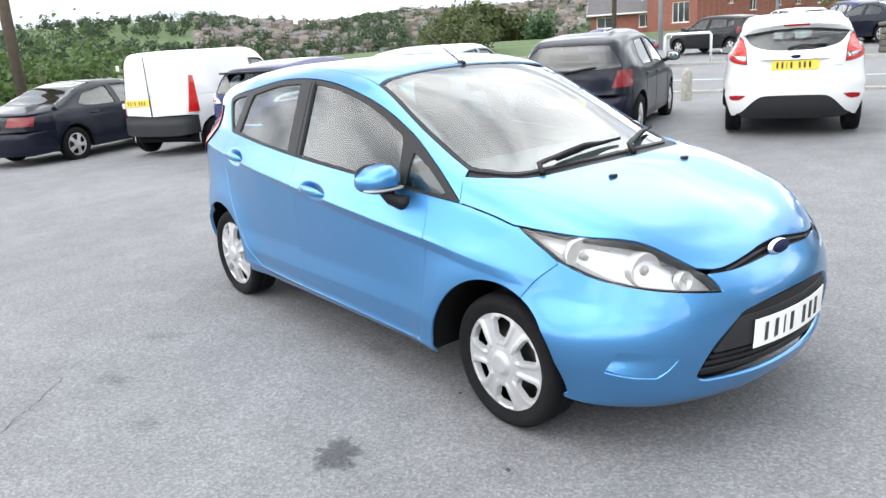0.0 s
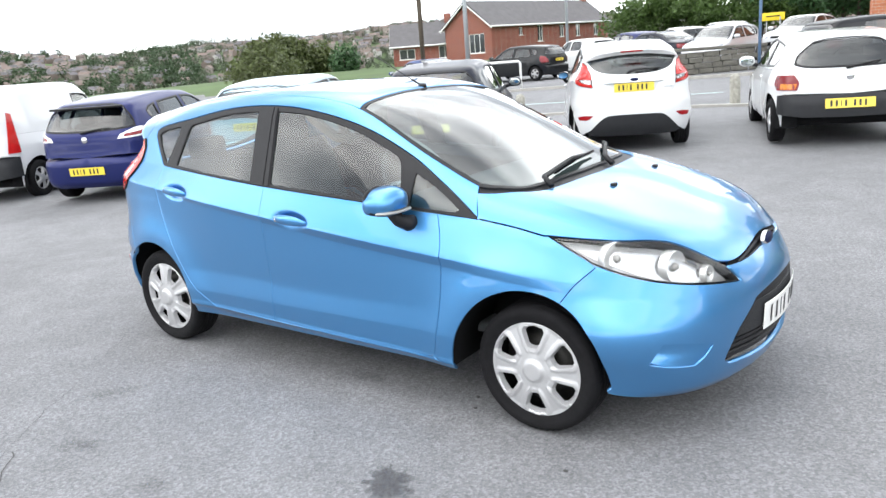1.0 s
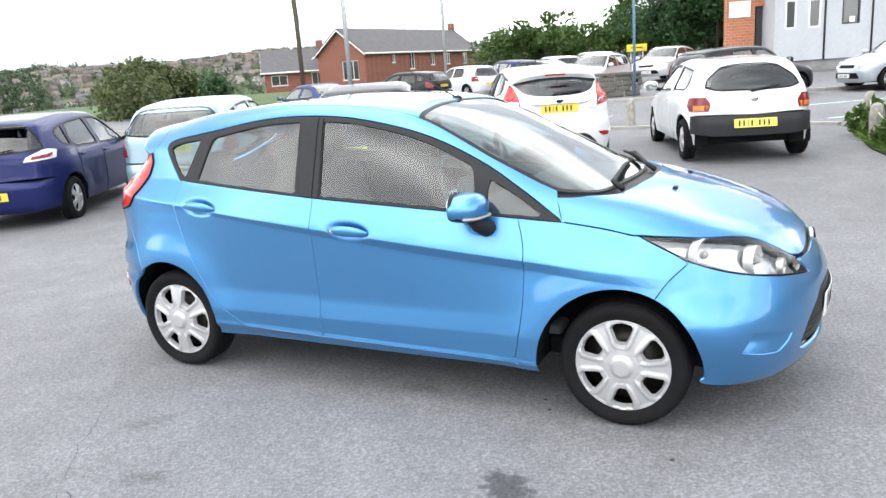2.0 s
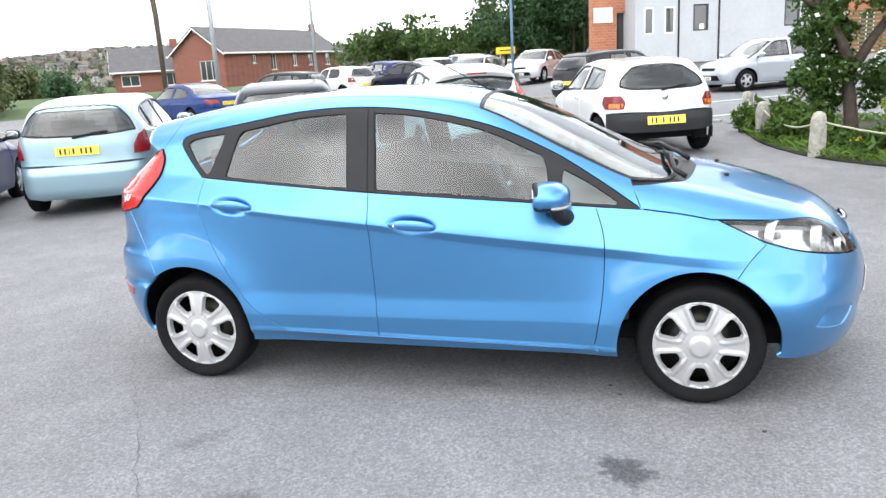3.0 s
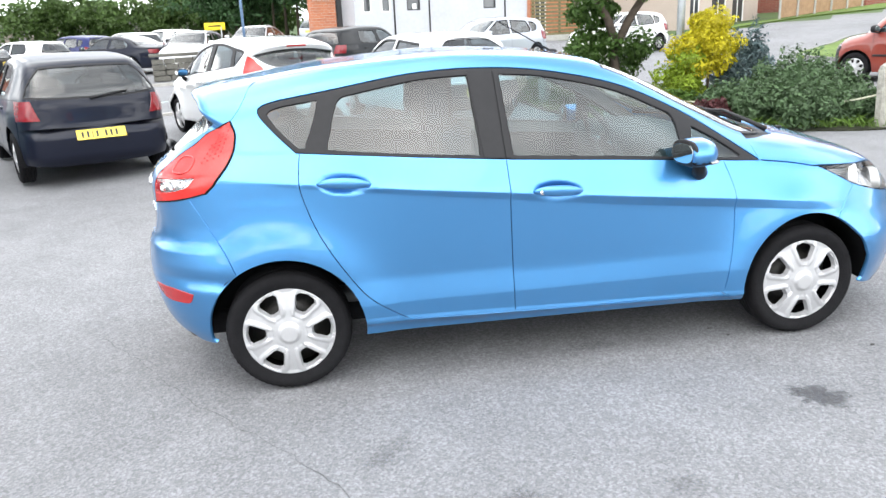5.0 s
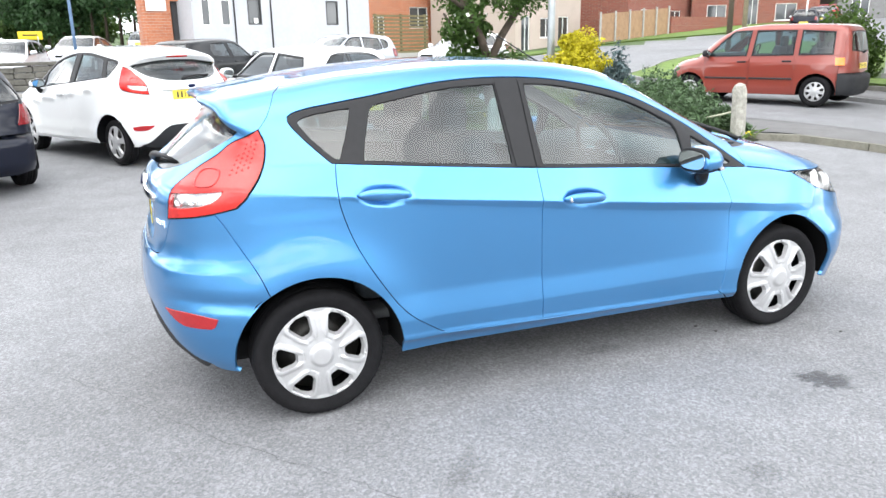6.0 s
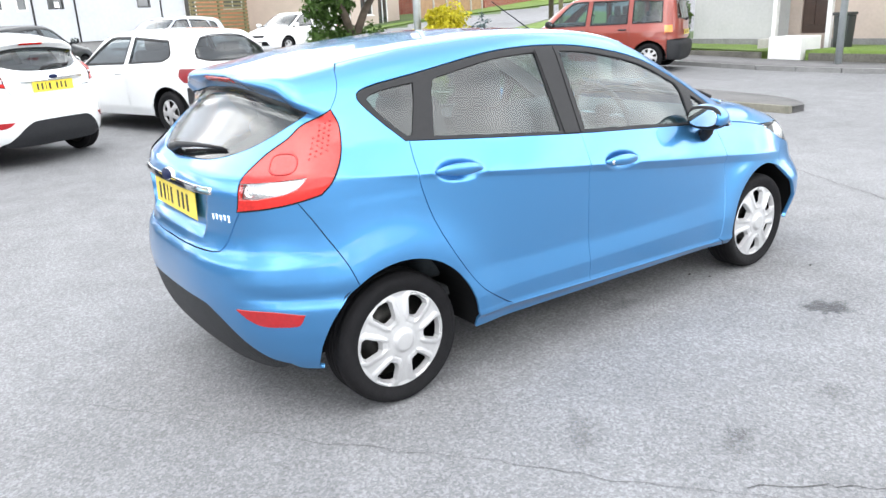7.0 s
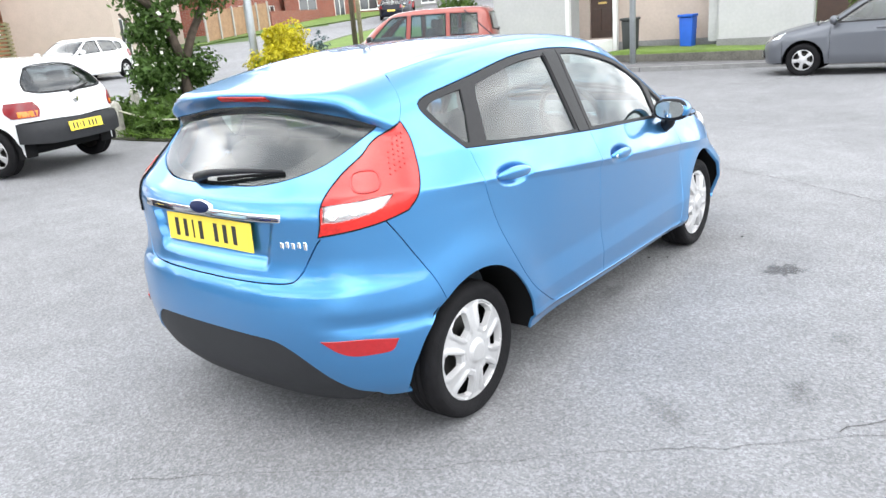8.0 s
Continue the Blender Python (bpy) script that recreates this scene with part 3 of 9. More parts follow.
# ---- the blue hatchback's skin ----
def hatch_shape():
    wheels = ((1.2445, 0.285), (-1.2445, 0.285))
    top = pchip((-1.75, 1.315), (-1.6, 1.338), (-1.43, 1.365), (-0.97, 1.428), (-0.4, 1.46), (-0.1, 1.448), (0.22, 1.408), (0.42, 1.352),
                (0.83, 1.168), (1.08, 1.048), (1.17, 1.016), (1.4, 0.968), (1.7, 0.878), (1.85, 0.82), (1.95, 0.765), (2.02, 0.70))
    front = pchip((0.17, 1.93), (0.24, 2.01), (0.4, 2.05), (0.56, 2.055), (0.66, 2.035), (0.74, 1.995), (0.85, 1.95), (1.0, 1.9))
    rear = pchip((0.2, -1.77), (0.3, -1.85), (0.42, -1.89), (0.55, -1.905), (0.66, -1.892), (0.71, -1.862), (0.8, -1.848), (0.92, -1.848),
                 (0.98, -1.832), (1.04, -1.765), (1.15, -1.645), (1.262, -1.52), (1.36, -1.41), (1.5, -1.26))
    step = pchip((1.2, 0), (1.256, 0), (1.27, 0.012), (1.335, 0.172), (1.36, 0.205), (1.5, 0.36))
    drop = pchip((0, 0), (0.1, 0.001), (0.25, 0.012), (0.48, 0.042), (0.56, 0.072), (0.8, 0.16))

    def lip(y, z):
        """The roof spoiler, which hangs over the rear window and runs down beside it."""
        return step(z + drop(y)) * (1 - 0.45 * np.clip((y - 0.3) / 0.35, 0, 1))
    crease = lambda x: 0.826 - 0.108 * x
    tuck = lambda x: crease(x) - 0.014 - 0.027 * np.clip((np.asarray(x) + 1.25) / 1.6, 0, 1)
    foot = lambda x: 0.294 - 0.025 * x
    belt = lambda x: 0.968 - 0.087 * x
    levels = (
        (0.20, pchip((-1.9, 0.68), (-1.2, 0.79), (0, 0.79), (1.2, 0.79), (2, 0.62))),
        (lambda x: foot(x) - 0.030, pchip((-1.9, 0.70), (-1.2, 0.806), (0, 0.815), (1.2, 0.804), (2, 0.66))),
        (lambda x: foot(x) - 0.004, pchip((-1.9, 0.705), (-1.2, 0.814), (-0.85, 0.838), (0, 0.842), (0.85, 0.837), (1.2, 0.812), (2, 0.665))),
        (lambda x: foot(x) + 0.016, pchip((-1.9, 0.705), (-1.2, 0.814), (-0.85, 0.834), (0, 0.837), (0.85, 0.833), (1.2, 0.812), (2, 0.67))),
        (0.395, pchip((-1.9, 0.71), (-1.24, 0.818), (-0.75, 0.840), (0, 0.843), (0.75, 0.838), (1.24, 0.815), (1.6, 0.80), (2, 0.68))),
        (0.50, pchip((-1.9, 0.71), (-1.24, 0.816), (-0.75, 0.828), (0, 0.829), (0.75, 0.826), (1.24, 0.812), (1.6, 0.80), (2, 0.68))),
        (tuck, pchip((-1.9, 0.655), (-1.3, 0.786), (-0.9, 0.820), (-0.6, 0.837), (0, 0.834), (0.5, 0.822), (0.85, 0.8085), (1.05, 0.801), (1.25, 0.786), (1.4, 0.770), (2, 0.605))),
        (crease, pchip((-1.9, 0.65), (-1.3, 0.785), (-0.6, 0.846), (0, 0.852), (0.5, 0.842), (1.0, 0.812), (1.4, 0.765), (2, 0.6))),
        (belt, pchip((-1.9, 0.57), (-1.37, 0.69), (-1.0, 0.745), (-0.5, 0.782), (0, 0.79), (0.5, 0.775), (1.0, 0.738), (1.32, 0.715), (2, 0.56))),
        (1.40, pchip((-1.9, 0.50), (-1.4, 0.555), (-1.0, 0.59), (-0.3, 0.615), (0.3, 0.60), (1, 0.52), (2, 0.4))),
    )
    return Shape(top, front, rear, levels, (0.56, 2.25), (0.5, 3.0),
                 pchip((-2, -0.22), (-1.3, -0.15), (-0.8, 0), (0.1, 0.1), (0.5, 0.30), (1.2, 0.35), (2, 0.25)),
                 pchip((-2, 0.16), (-1, 0.13), (0.6, 0.11), (1.0, 0.11), (1.5, 0.105), (2, 0.12)), wheels, arch=(0.352, 0.020), arch_soft=0.125, soft_front=0.165, soft_rear=pchip((1.0, 0.16), (1.15, 0.15), (1.26, 0.05), (1.6, 0.045)), soften=0.004, folds=(crease, tuck, lambda x: foot(x) - 0.006, lambda x: foot(x) + 0.018, lambda x: 0.395 + 0 * x), lip=lip)


# ---- wheels ----
def wheel_trim_data(radius, spokes, dish=0.03, hole=(0.41, 0.885), width=(18, 23), step=0.0095, channel=0.0):
    """A wheel cover with openings between its spokes; it faces -y."""
    outline = np.array(arc(0, 0, radius, 0, 360, 61)[:-1])
    holes = []
    for k in range(spokes):
        a = 360 * k / spokes + 30
        r0, r1 = hole[0] * radius, hole[1] * radius
        w0, w1 = width
        pts = [(r0, -w0 * 0.7), (r0 * 0.97, 0), (r0, w0 * 0.7), (r0 * 1.12, w0), (r1 * 0.94, w1), (r1, w1 * 0.75), (r1 * 1.02, 0), (r1, -w1 * 0.75),
               (r1 * 0.94, -w1), (r0 * 1.12, -w0)]
        holes.append(np.array([(r * math.cos(radians(a + d)), r * math.sin(radians(a + d))) for r, d in pts]))
    flat, tris, loops = fill(outline, holes, step)
    r = np.hypot(flat[:, 0], flat[:, 1]) / radius
    ang = np.degrees(np.arctan2(flat[:, 1], flat[:, 0])) - 30
    wave = np.cos(np.radians(ang * spokes))
    bulge = dish * (1 - np.clip((r - 0.12) / 0.8, 0, 1) ** 2) - 0.012 * np.clip((r - 0.93) / 0.07, 0, 1) - 0.007 * np.clip((wave - 0.05) / 0.35, 0, 1) * np.clip((r - 0.3) / 0.1, 0, 1) * (r < 0.9)
    bulge += 0.007 * np.clip((0.235 - r) / 0.05, 0, 1)
    if channel:
        # raised lips round the openings, with sunk channels between them that widen to the rim
        rim_pts = np.vstack([np.linspace(h, np.roll(h, -1, axis=0), 8)[:-1].reshape(-1, 2) for h in holes])
        near = np.sqrt(((flat[:, None, :] - rim_pts[None]) ** 2).sum(axis=2)).min(axis=1) / radius
        tail = np.clip((0.50 - r) / 0.2, 0, 1)
        lip = np.clip((0.10 + 0.02 * tail - near) / 0.035, 0, 1)
        bulge += channel * (lip - 1) * np.clip((r - 0.20) / 0.04, 0, 1) * np.clip((0.935 - r) / 0.06, 0, 1)
        bulge -= 0.004 * np.exp(-((r - 0.20) / 0.018) ** 2)
    verts = [(p[0], -b, p[1]) for p, b in zip(flat, bulge)]
    faces = [tuple(int(i) for i in t) for t in tris]
    faces = [f if np.cross(np.array(verts[f[1]]) - np.array(verts[f[0]]), np.array(verts[f[2]]) - np.array(verts[f[0]]))[1] < 0 else f[::-1] for f in faces]
    for number, loop in enumerate(loops):
        base = len(verts)
        c = np.mean([verts[i] for i in loop], axis=0)
        for i in loop:
            v = np.array(verts[i])
            q = v if number == 0 else v + (c - v) * 0.16
            verts.append((q[0], v[1] + 0.022, q[2]))
        n = len(loop)
        for i in range(n):
            j = (i + 1) % n
            faces.append((loop[i], loop[j], base + j, base + i) if number else (loop[j], loop[i], base + i, base + j))
    return verts, faces


def make_wheel(parent, at, right, radius, rim, kind, fat=0.195, phase=0.0, cover_r=None):
    """A wheel as a part of a car: tyre, drum and cover. The cover may lap over the tyre's bead."""
    sgn = 1 if right else -1
    half = fat / 2
    side = radius - rim
    pr = [(rim * 0.94, -half * 0.72), (rim, -half * 0.86), (rim + side * 0.1, -half * 0.93), (rim + side * 0.45, -half), (rim + side * 0.78, -half * 0.93),
          (radius - 0.008, -half * 0.78), (radius, -half * 0.6)]
    for g in (-0.3, 0.0, 0.3):
        pr += [(radius, half * (g - 0.1)), (radius - 0.008, half * (g - 0.07)), (radius - 0.008, half * (g + 0.07)), (radius, half * (g + 0.1))]
    pr += [(radius, half * 0.6), (radius - 0.01, half * 0.8), (rim + side * 0.45, half), (rim, half * 0.8), (rim * 0.94, half * 0.7)]
    sides = 48
    if cover_r:
        pr = [(rim * 0.94, -half * 0.70), (rim, -half * 0.86), (cover_r + 0.004, -half * 0.90), (cover_r + side * 0.22, -half * 0.99), (cover_r + side * 0.45, -half), (cover_r + side * 0.50, -half * 0.985),
              (radius - 0.014, -half * 0.93), (radius - 0.006, -half * 0.83), (radius - 0.001, -half * 0.66)] + pr[7:]
        sides = 120
    v, f = lathe_data(pr, sides)
    if cover_r:
        # cut shoulder blocks: every other station of the shoulder rings lies deeper
        v = np.array(v, float)
        rr = np.hypot(v[:, 0], v[:, 2])
        spin = np.degrees(np.arctan2(v[:, 2], v[:, 0]))
        cut = (np.abs(v[:, 1]) > half * 0.62) & (rr > radius - 0.010) & (np.round(spin / 3.0).astype(int) % 2 == 0)
        k_ = np.where(cut, (rr - 0.0035) / np.maximum(rr, 1e-6), 1.0)
        v[:, 0] *= k_
        v[:, 2] *= k_
    tyre = mesh_object("wheel", [(x * 1, y * sgn, z) for x, y, z in v], f if sgn < 0 else [q[::-1] for q in f], M["tyre"], parent)
    tyre.location = at
    v, f = lathe_data([(0.001, 0.02), (0.06, 0.02), (0.062, -0.02), (rim * 0.62, -0.015), (rim * 0.64, 0.03), (rim * 0.97, 0.04), (rim * 0.97, half * 0.7)], 32)
    mesh_object("brake_drum", [(x, y * sgn, z) for x, y, z in v], f if sgn < 0 else [q[::-1] for q in f], M["brake"], tyre)
    verts, faces = TRIMS[kind]
    k = (cover_r or rim) / 0.2
    ca, sa = math.cos(radians(phase)), math.sin(radians(phase))
    cover = mesh_object("wheel_cover", [((x * ca - z * sa) * k, (y - half * (0.86 if cover_r else 0.80)) * sgn, (x * sa + z * ca) * k) for x, y, z in verts], faces if sgn > 0 else [q[::-1] for q in faces],
                        M["wheel_silver"], tyre)
    cover.data.update()
    smooth_by_angle(cover.data, 35)
    return tyre


def smooth_by_angle(data, degrees):
    bm = bmesh.new()
    bm.from_mesh(data)
    bm.normal_update()
    for e in bm.edges:
        e.smooth = len(e.link_faces) == 2 and e.calc_face_angle(0) < radians(degrees)
    bm.to_mesh(data)
    bm.free()


def characters(text, size, material, parent, place_at, name="lettering"):
    """Raised writing in the built-in font, as a mesh."""
    curve = bpy.data.curves.new("writing", "FONT")
    curve.body, curve.size, curve.align_x, curve.align_y = text, size, "CENTER", "CENTER"
    curve.extrude = 0.0008
    curve.resolution_u = 3
    tmp = bpy.data.objects.new("writing", curve)
    data = bpy.data.meshes.new_from_object(tmp)
    bpy.data.objects.remove(tmp)
    data.transform(place_at)
    data.materials.clear()
    data.materials.append(material)
    ob = new(name, data)
    ob.parent = parent
    return ob


def number_plate(parent, centre, out, tilt, colour, width=0.52, height=0.111, bend=0.0):
    """A plate that faces +x (out = 1) or -x (out = -1), with dark bars for its characters."""
    base = pose(*centre) @ (pose(0, 0, 0, 90 - tilt, 0, 90) if out > 0 else pose(0, 0, 0, 90 - tilt, 0, -90))
    bm = box_bm((width, height, 0.004), bevel=0.0015, segments=1)
    if bend:
        for cut in np.linspace(-0.45, 0.45, 9) * width:
            bmesh.ops.bisect_plane(bm, geom=bm.verts[:] + bm.edges[:] + bm.faces[:], plane_co=(cut, 0, 0), plane_no=(1, 0, 0))
        for v in bm.verts:
            v.co.z -= bend * v.co.x ** 2
    bmesh.ops.transform(bm, matrix=base, verts=bm.verts)
    plate = part("number_plate", bm, colour, parent, smooth=False)
    x = -0.40 * width
    for k in range(7):
        wide = 0.4 if k in (2,) else 1.0
        w = 0.044 * width * wide
        if k == 4:
            x += 0.07 * width
        bm = box_bm((w, height * 0.64, 0.0012), (x + w / 2, 0, 0.0026 - bend * (x + w / 2) ** 2))
        bmesh.ops.transform(bm, matrix=base, verts=bm.verts)
        part("character_bar", bm, M["plate_black"], plate, "black character bar", smooth=False)
        x += w + 0.063 * width
    return plate


def ellipsoid_bm(size, at=(0, 0, 0), n=24, m=14, power=2.0, bm=None):
    """A rounded body, boxier as power grows."""
    bm = bm or bmesh.new()
    rows = []
    def sp(v, e):
        return math.copysign(abs(v) ** e, v)
    e = 2.0 / power
    for j in range(m + 1):
        b = -math.pi / 2 + math.pi * j / m
        row = []
        for i in range(n):
            a = TAU * i / n
            row.append(bm.verts.new((at[0] + size[0] / 2 * sp(math.cos(b), e) * sp(math.cos(a), e), at[1] + size[1] / 2 * sp(math.cos(b), e) * sp(math.sin(a), e),
                                     at[2] + size[2] / 2 * sp(math.sin(b), e))))
        rows.append(row)
    for j in range(m):
        for i in range(n):
            bm.faces.new((rows[j][i], rows[j][(i + 1) % n], rows[j + 1][(i + 1) % n], rows[j + 1][i]))
    bmesh.ops.remove_doubles(bm, verts=bm.verts, dist=1e-5)
    bmesh.ops.recalc_face_normals(bm, faces=bm.faces)
    return bm


def swept_ring(name, points, thick, deep, material, parent, label="", push=(0, 0, 0)):
    """A closed round bar along the points."""
    p = [Vector(q) + Vector(push) for q in points]
    n, verts, faces, s = len(p), [], [], 8
    for i in range(n):
        way = (p[(i + 1) % n] - p[i - 1]).normalized()
        q = way.to_track_quat("Z", "Y")
        for k in range(s):
            a = TAU * k / s
            verts.append(p[i] + q @ Vector((thick * math.cos(a), deep * math.sin(a), 0)))
    for i in range(n):
        for k in range(s):
            a, b = i * s + k, i * s + (k + 1) % s
            j = ((i + 1) % n) * s
            faces.append((a, b, j + (k + 1) % s, j + k))
    return mesh_object(name, verts, faces, material, parent, label)


# ---- the blue hatchback ----
def build_hatchback(paint, label, doors=5, fine=1.0, plate_colour=None):
    S = hatch_shape()
    car = tagged(new("hatchback_car"), label, "car")
    st = 0.03 * fine
    arch_r = 0.344
    fw, rw = S.wheels

    def P(name, kind, outline, mat, label="", parent=None, **kw):
        kw.setdefault("step", st)
        return panel(name, S, kind, outline, mat, parent or car, label, **kw)

    # shared lines, in x and z on the flank, in x and y from above, in turn and z at nose and tail
    belt = [(1.011, 0.888), (0.547, 0.931), (-0.246, 0.992), (-1.14, 1.07)]
    dlo_rear = [(-1.14, 1.07), (-1.225, 1.155), (-1.288, 1.235), (-1.268, 1.268), (-1.19, 1.288)]
    dlo_top = [(-1.19, 1.288), (-0.967, 1.32), (-0.617, 1.37), (-0.316, 1.379), (-0.02, 1.353), (0.318, 1.276), (0.6, 1.153), (0.804, 1.029), (1.011, 0.888)]
    roof_side = [(0.955, -0.634), (0.652, -0.621), (0.271, -0.578), (-0.097, -0.562), (-0.518, -0.546), (-1.045, -0.508), (-1.289, -0.481)]
    lamp_bottom = [(-1.15, 0.84), (-1.0, 0.768), (-0.955, 0.742), (-0.80, 0.694), (-0.61, 0.660), (-0.36, 0.628)]
    lamp_top = [(-0.36, 0.628), (-0.41, 0.69), (-0.44, 0.712), (-0.58, 0.79), (-0.69, 0.818), (-0.87, 0.826), (-1.15, 0.84)]
    bumper_line = [(1.515, 0.73), (1.45, 0.668), (1.40, 0.60)]
    door_front = [(0.807, 0.907), (0.835, 0.82), (0.847, 0.733), (0.838, 0.522), (0.806, 0.32), (0.79, 0.288), (0.74, 0.276)]
    door_bottom = [(0.74, 0.276), (0.3, 0.287), (-0.235, 0.299), (-0.70, 0.312)]
    door_rear = [(-0.70, 0.312), (-0.76, 0.345), (-0.888, 0.443), (-1.0, 0.60), (-1.082, 0.753), (-1.13, 0.9), (-1.137, 0.98), (-1.125, 1.069)]
    split = [(-0.237, 0.991), (-0.231, 0.744), (-0.221, 0.299)]
    tail_outer = [(-0.997, 1.212), (-1.035, 1.15), (-1.035, 1.05), (-1.0, 0.972), (-0.95, 0.925)]
    tail_bottom = [(-0.95, 0.925), (-0.867, 0.906), (-0.79, 0.892), (-0.70, 0.880), (-0.606, 0.869)]
    tail_inner = [(-0.606, 0.869), (-0.618, 0.913), (-0.632, 0.985), (-0.705, 1.06), (-0.80, 1.117), (-0.86, 1.16), (-0.997, 1.212)]
    glass_low = [(-0.885, 1.203), (-0.811, 1.169), (-0.60, 1.083), (-0.358, 1.036), (-0.107, 1.026), (0.0, 1.024)]
    lip_low = [(0.0, 1.277), (-0.3, 1.272), (-0.471, 1.266), (-0.768, 1.235), (-0.90, 1.203)]
    gate_low = [(-0.612, 0.86), (-0.597, 0.845), (-0.56, 0.79), (-0.515, 0.73), (-0.44, 0.70), (-0.127, 0.694), (0.0, 0.694)]
    rear_line = [(-1.615, 0.914), (-1.575, 0.85), (-1.53, 0.77), (-1.475, 0.67), (-1.44, 0.58)]

    def rev(a):
        return a[::-1]

    def to(kind, run, other):
        return [tuple(q) for q in S.across(kind, path(run), other)]

    def arch_run(c, a0, a1):
        return arc(c[0], c[1], arch_r, a0, a1, 30)

    a_rear0 = math.degrees(math.atan2(0.58 - rw[1], -1.44 - rw[0]))
    a_front0 = math.degrees(math.atan2(0.60 - fw[1], 1.40 - fw[0]))
    sill, sill_front = 0.250, 0.236
    low = math.degrees(math.asin((sill - 0.285) / arch_r))
    low_front = math.degrees(math.asin((sill_front - 0.285) / arch_r))
    rear_seam = to("rear", [(-1.02, 1.345), (-1.033, 1.31), (-1.027, 1.26), (-0.997, 1.212)], "right")
    # one outline for the body's side: A-pillar, roof rail, quarter and sill
    side = path(to("top", roof_side, "right"),
                [tuple(S.across("top", [roof_side[-1]], "right")[0]), rear_seam[0]], rear_seam,
                to("rear", tail_outer, "right"),
                [tuple(S.across("rear", [tail_outer[-1]], "right")[0]), rear_line[0]],
                rear_line, arch_run(rw, a_rear0, low), [(rw[0] + arch_r * math.cos(radians(low)), sill), (0.86, sill_front)], [(0.86, sill_front), (0.79, 0.288)], [(0.79, 0.288), (0.74, 0.276)],
                door_bottom, door_rear, [(-1.125, 1.069), (-1.14, 1.07)], dlo_rear, dlo_top, [(1.0, 0.893), tuple(S.across("top", [roof_side[0]], "right")[0])])
    fender = path([(1.0, 0.891), (1.17, 0.866), (1.30, 0.839)], to("front", lamp_bottom[:3], "right"), [tuple(S.across("front", [lamp_bottom[2]], "right")[0]), bumper_line[0]],
                  bumper_line, arch_run(fw, a_front0, 180 - low_front), [(fw[0] - arch_r * math.cos(radians(low_front)), sill_front), (0.862, sill_front)], [(0.862, sill_front), (0.79, 0.288)],
                  rev(door_front[:6]), [(0.807, 0.907), (1.0, 0.891)])
    front_door = path([(-0.237, 0.991), (0.3, 0.951), (0.807, 0.907)], door_front, door_bottom[:3], rev(split))
    rear_door = path(split, door_bottom[2:], door_rear, [(-1.125, 1.069), (-0.7, 1.032), (-0.237, 0.991)])
    dlo = path(belt, dlo_rear, dlo_top)
    panes = [
        path([(-0.198, 1.007), (0.2, 0.978), (0.606, 0.942)], [(0.606, 0.942), (0.585, 1.09), (0.56, 1.135)], [(0.56, 1.135), (0.30, 1.25), (-0.02, 1.326), (-0.226, 1.347)], [(-0.226, 1.347), (-0.198, 1.007)]),
        path([(-0.352, 1.018), (-0.7, 1.048), (-1.005, 1.078)], [(-1.005, 1.078), (-0.955, 1.25), (-0.925, 1.287)], [(-0.925, 1.287), (-0.617, 1.338), (-0.376, 1.350)], [(-0.376, 1.350), (-0.352, 1.018)]),
        path([(0.655, 0.936), (0.88, 0.918), (0.90, 0.925)], [(0.90, 0.925), (0.79, 1.0), (0.668, 1.068)], [(0.668, 1.068), (0.655, 0.936)]),
        path([(-1.105, 1.09), (-1.06, 1.20), (-1.035, 1.278)], [(-1.035, 1.278), (-1.17, 1.262), (-1.235, 1.245), (-1.25, 1.232)], [(-1.25, 1.232), (-1.2, 1.165), (-1.13, 1.095), (-1.105, 1.09)]),
    ]

    def handle_dish(cx, cz):
        def d(p):
            q = ((p[:, 0] - cx) / 0.122) ** 2 + ((p[:, 2] - cz + 0.06 * (p[:, 0] - cx)) / 0.043) ** 2
            return 0.021 * np.clip(1.3 - 1.3 * q, 0, 1)
        return d

    for flank in ("right", "left"):
        s = -1 if flank == "right" else 1
        P("body_side", flank, side, paint)
        P("front_wing", flank, fender, paint)
        h1, h2 = (-0.018, 0.842), (-0.95, 0.938)
        if doors == 5:
            d1 = P("front_door", flank, front_door, paint, dish=handle_dish(*h1), more=((h1[0] - 0.15, h1[1] - 0.06, h1[0] + 0.15, h1[1] + 0.06), 0.009))
            d2 = P("rear_door", flank, rear_door, paint, dish=handle_dish(*h2), more=((h2[0] - 0.15, h2[1] - 0.06, h2[0] + 0.15, h2[1] + 0.06), 0.009))
            todo = ((d1, h1), (d2, h2))
        else:
            d1 = P("front_door", flank, front_door, paint, dish=handle_dish(*h1))
            P("quarter_panel", flank, rear_door, paint, gap=0.0)
            todo = ((d1, h1),)
        for d, (hx, hz) in todo:
            a = np.linspace(-0.112, 0.112, 15)
            q = S.place(flank, np.c_[hx + a, hz - 0.06 * a])
            nn = S.normal(q)
            q = q + nn * (0.012 - 0.018 * (a / 0.112)[:, None] ** 4)
            v, f = tube_data([tuple(v) for v in q], [0.007 + 0.018 * (1 - abs(t / 0.112) ** 2.4) for t in a], 16)
            mid = q.mean(axis=0)
            v = [(u[0], q[i // 16][1] + (u[1] - q[i // 16][1]) * 0.55, u[2]) for i, u in enumerate(v)]
            mesh_object("door_handle", v, f, paint, d, "body-coloured pull handle")
            if d.name.startswith("front"):
                q = S.place(flank, np.array([[hx - 0.078, hz + 0.003]]))[0]
                v, f = lathe_data([(0.0005, -0.016), (0.009, -0.016), (0.011, -0.012), (0.011, 0.01)], 14)
                lock = mesh_object("lock", [(x, y * -s, z) for x, y, z in v], f, M["chrome"], d, "round chrome key lock")
                lock.location = tuple(q)
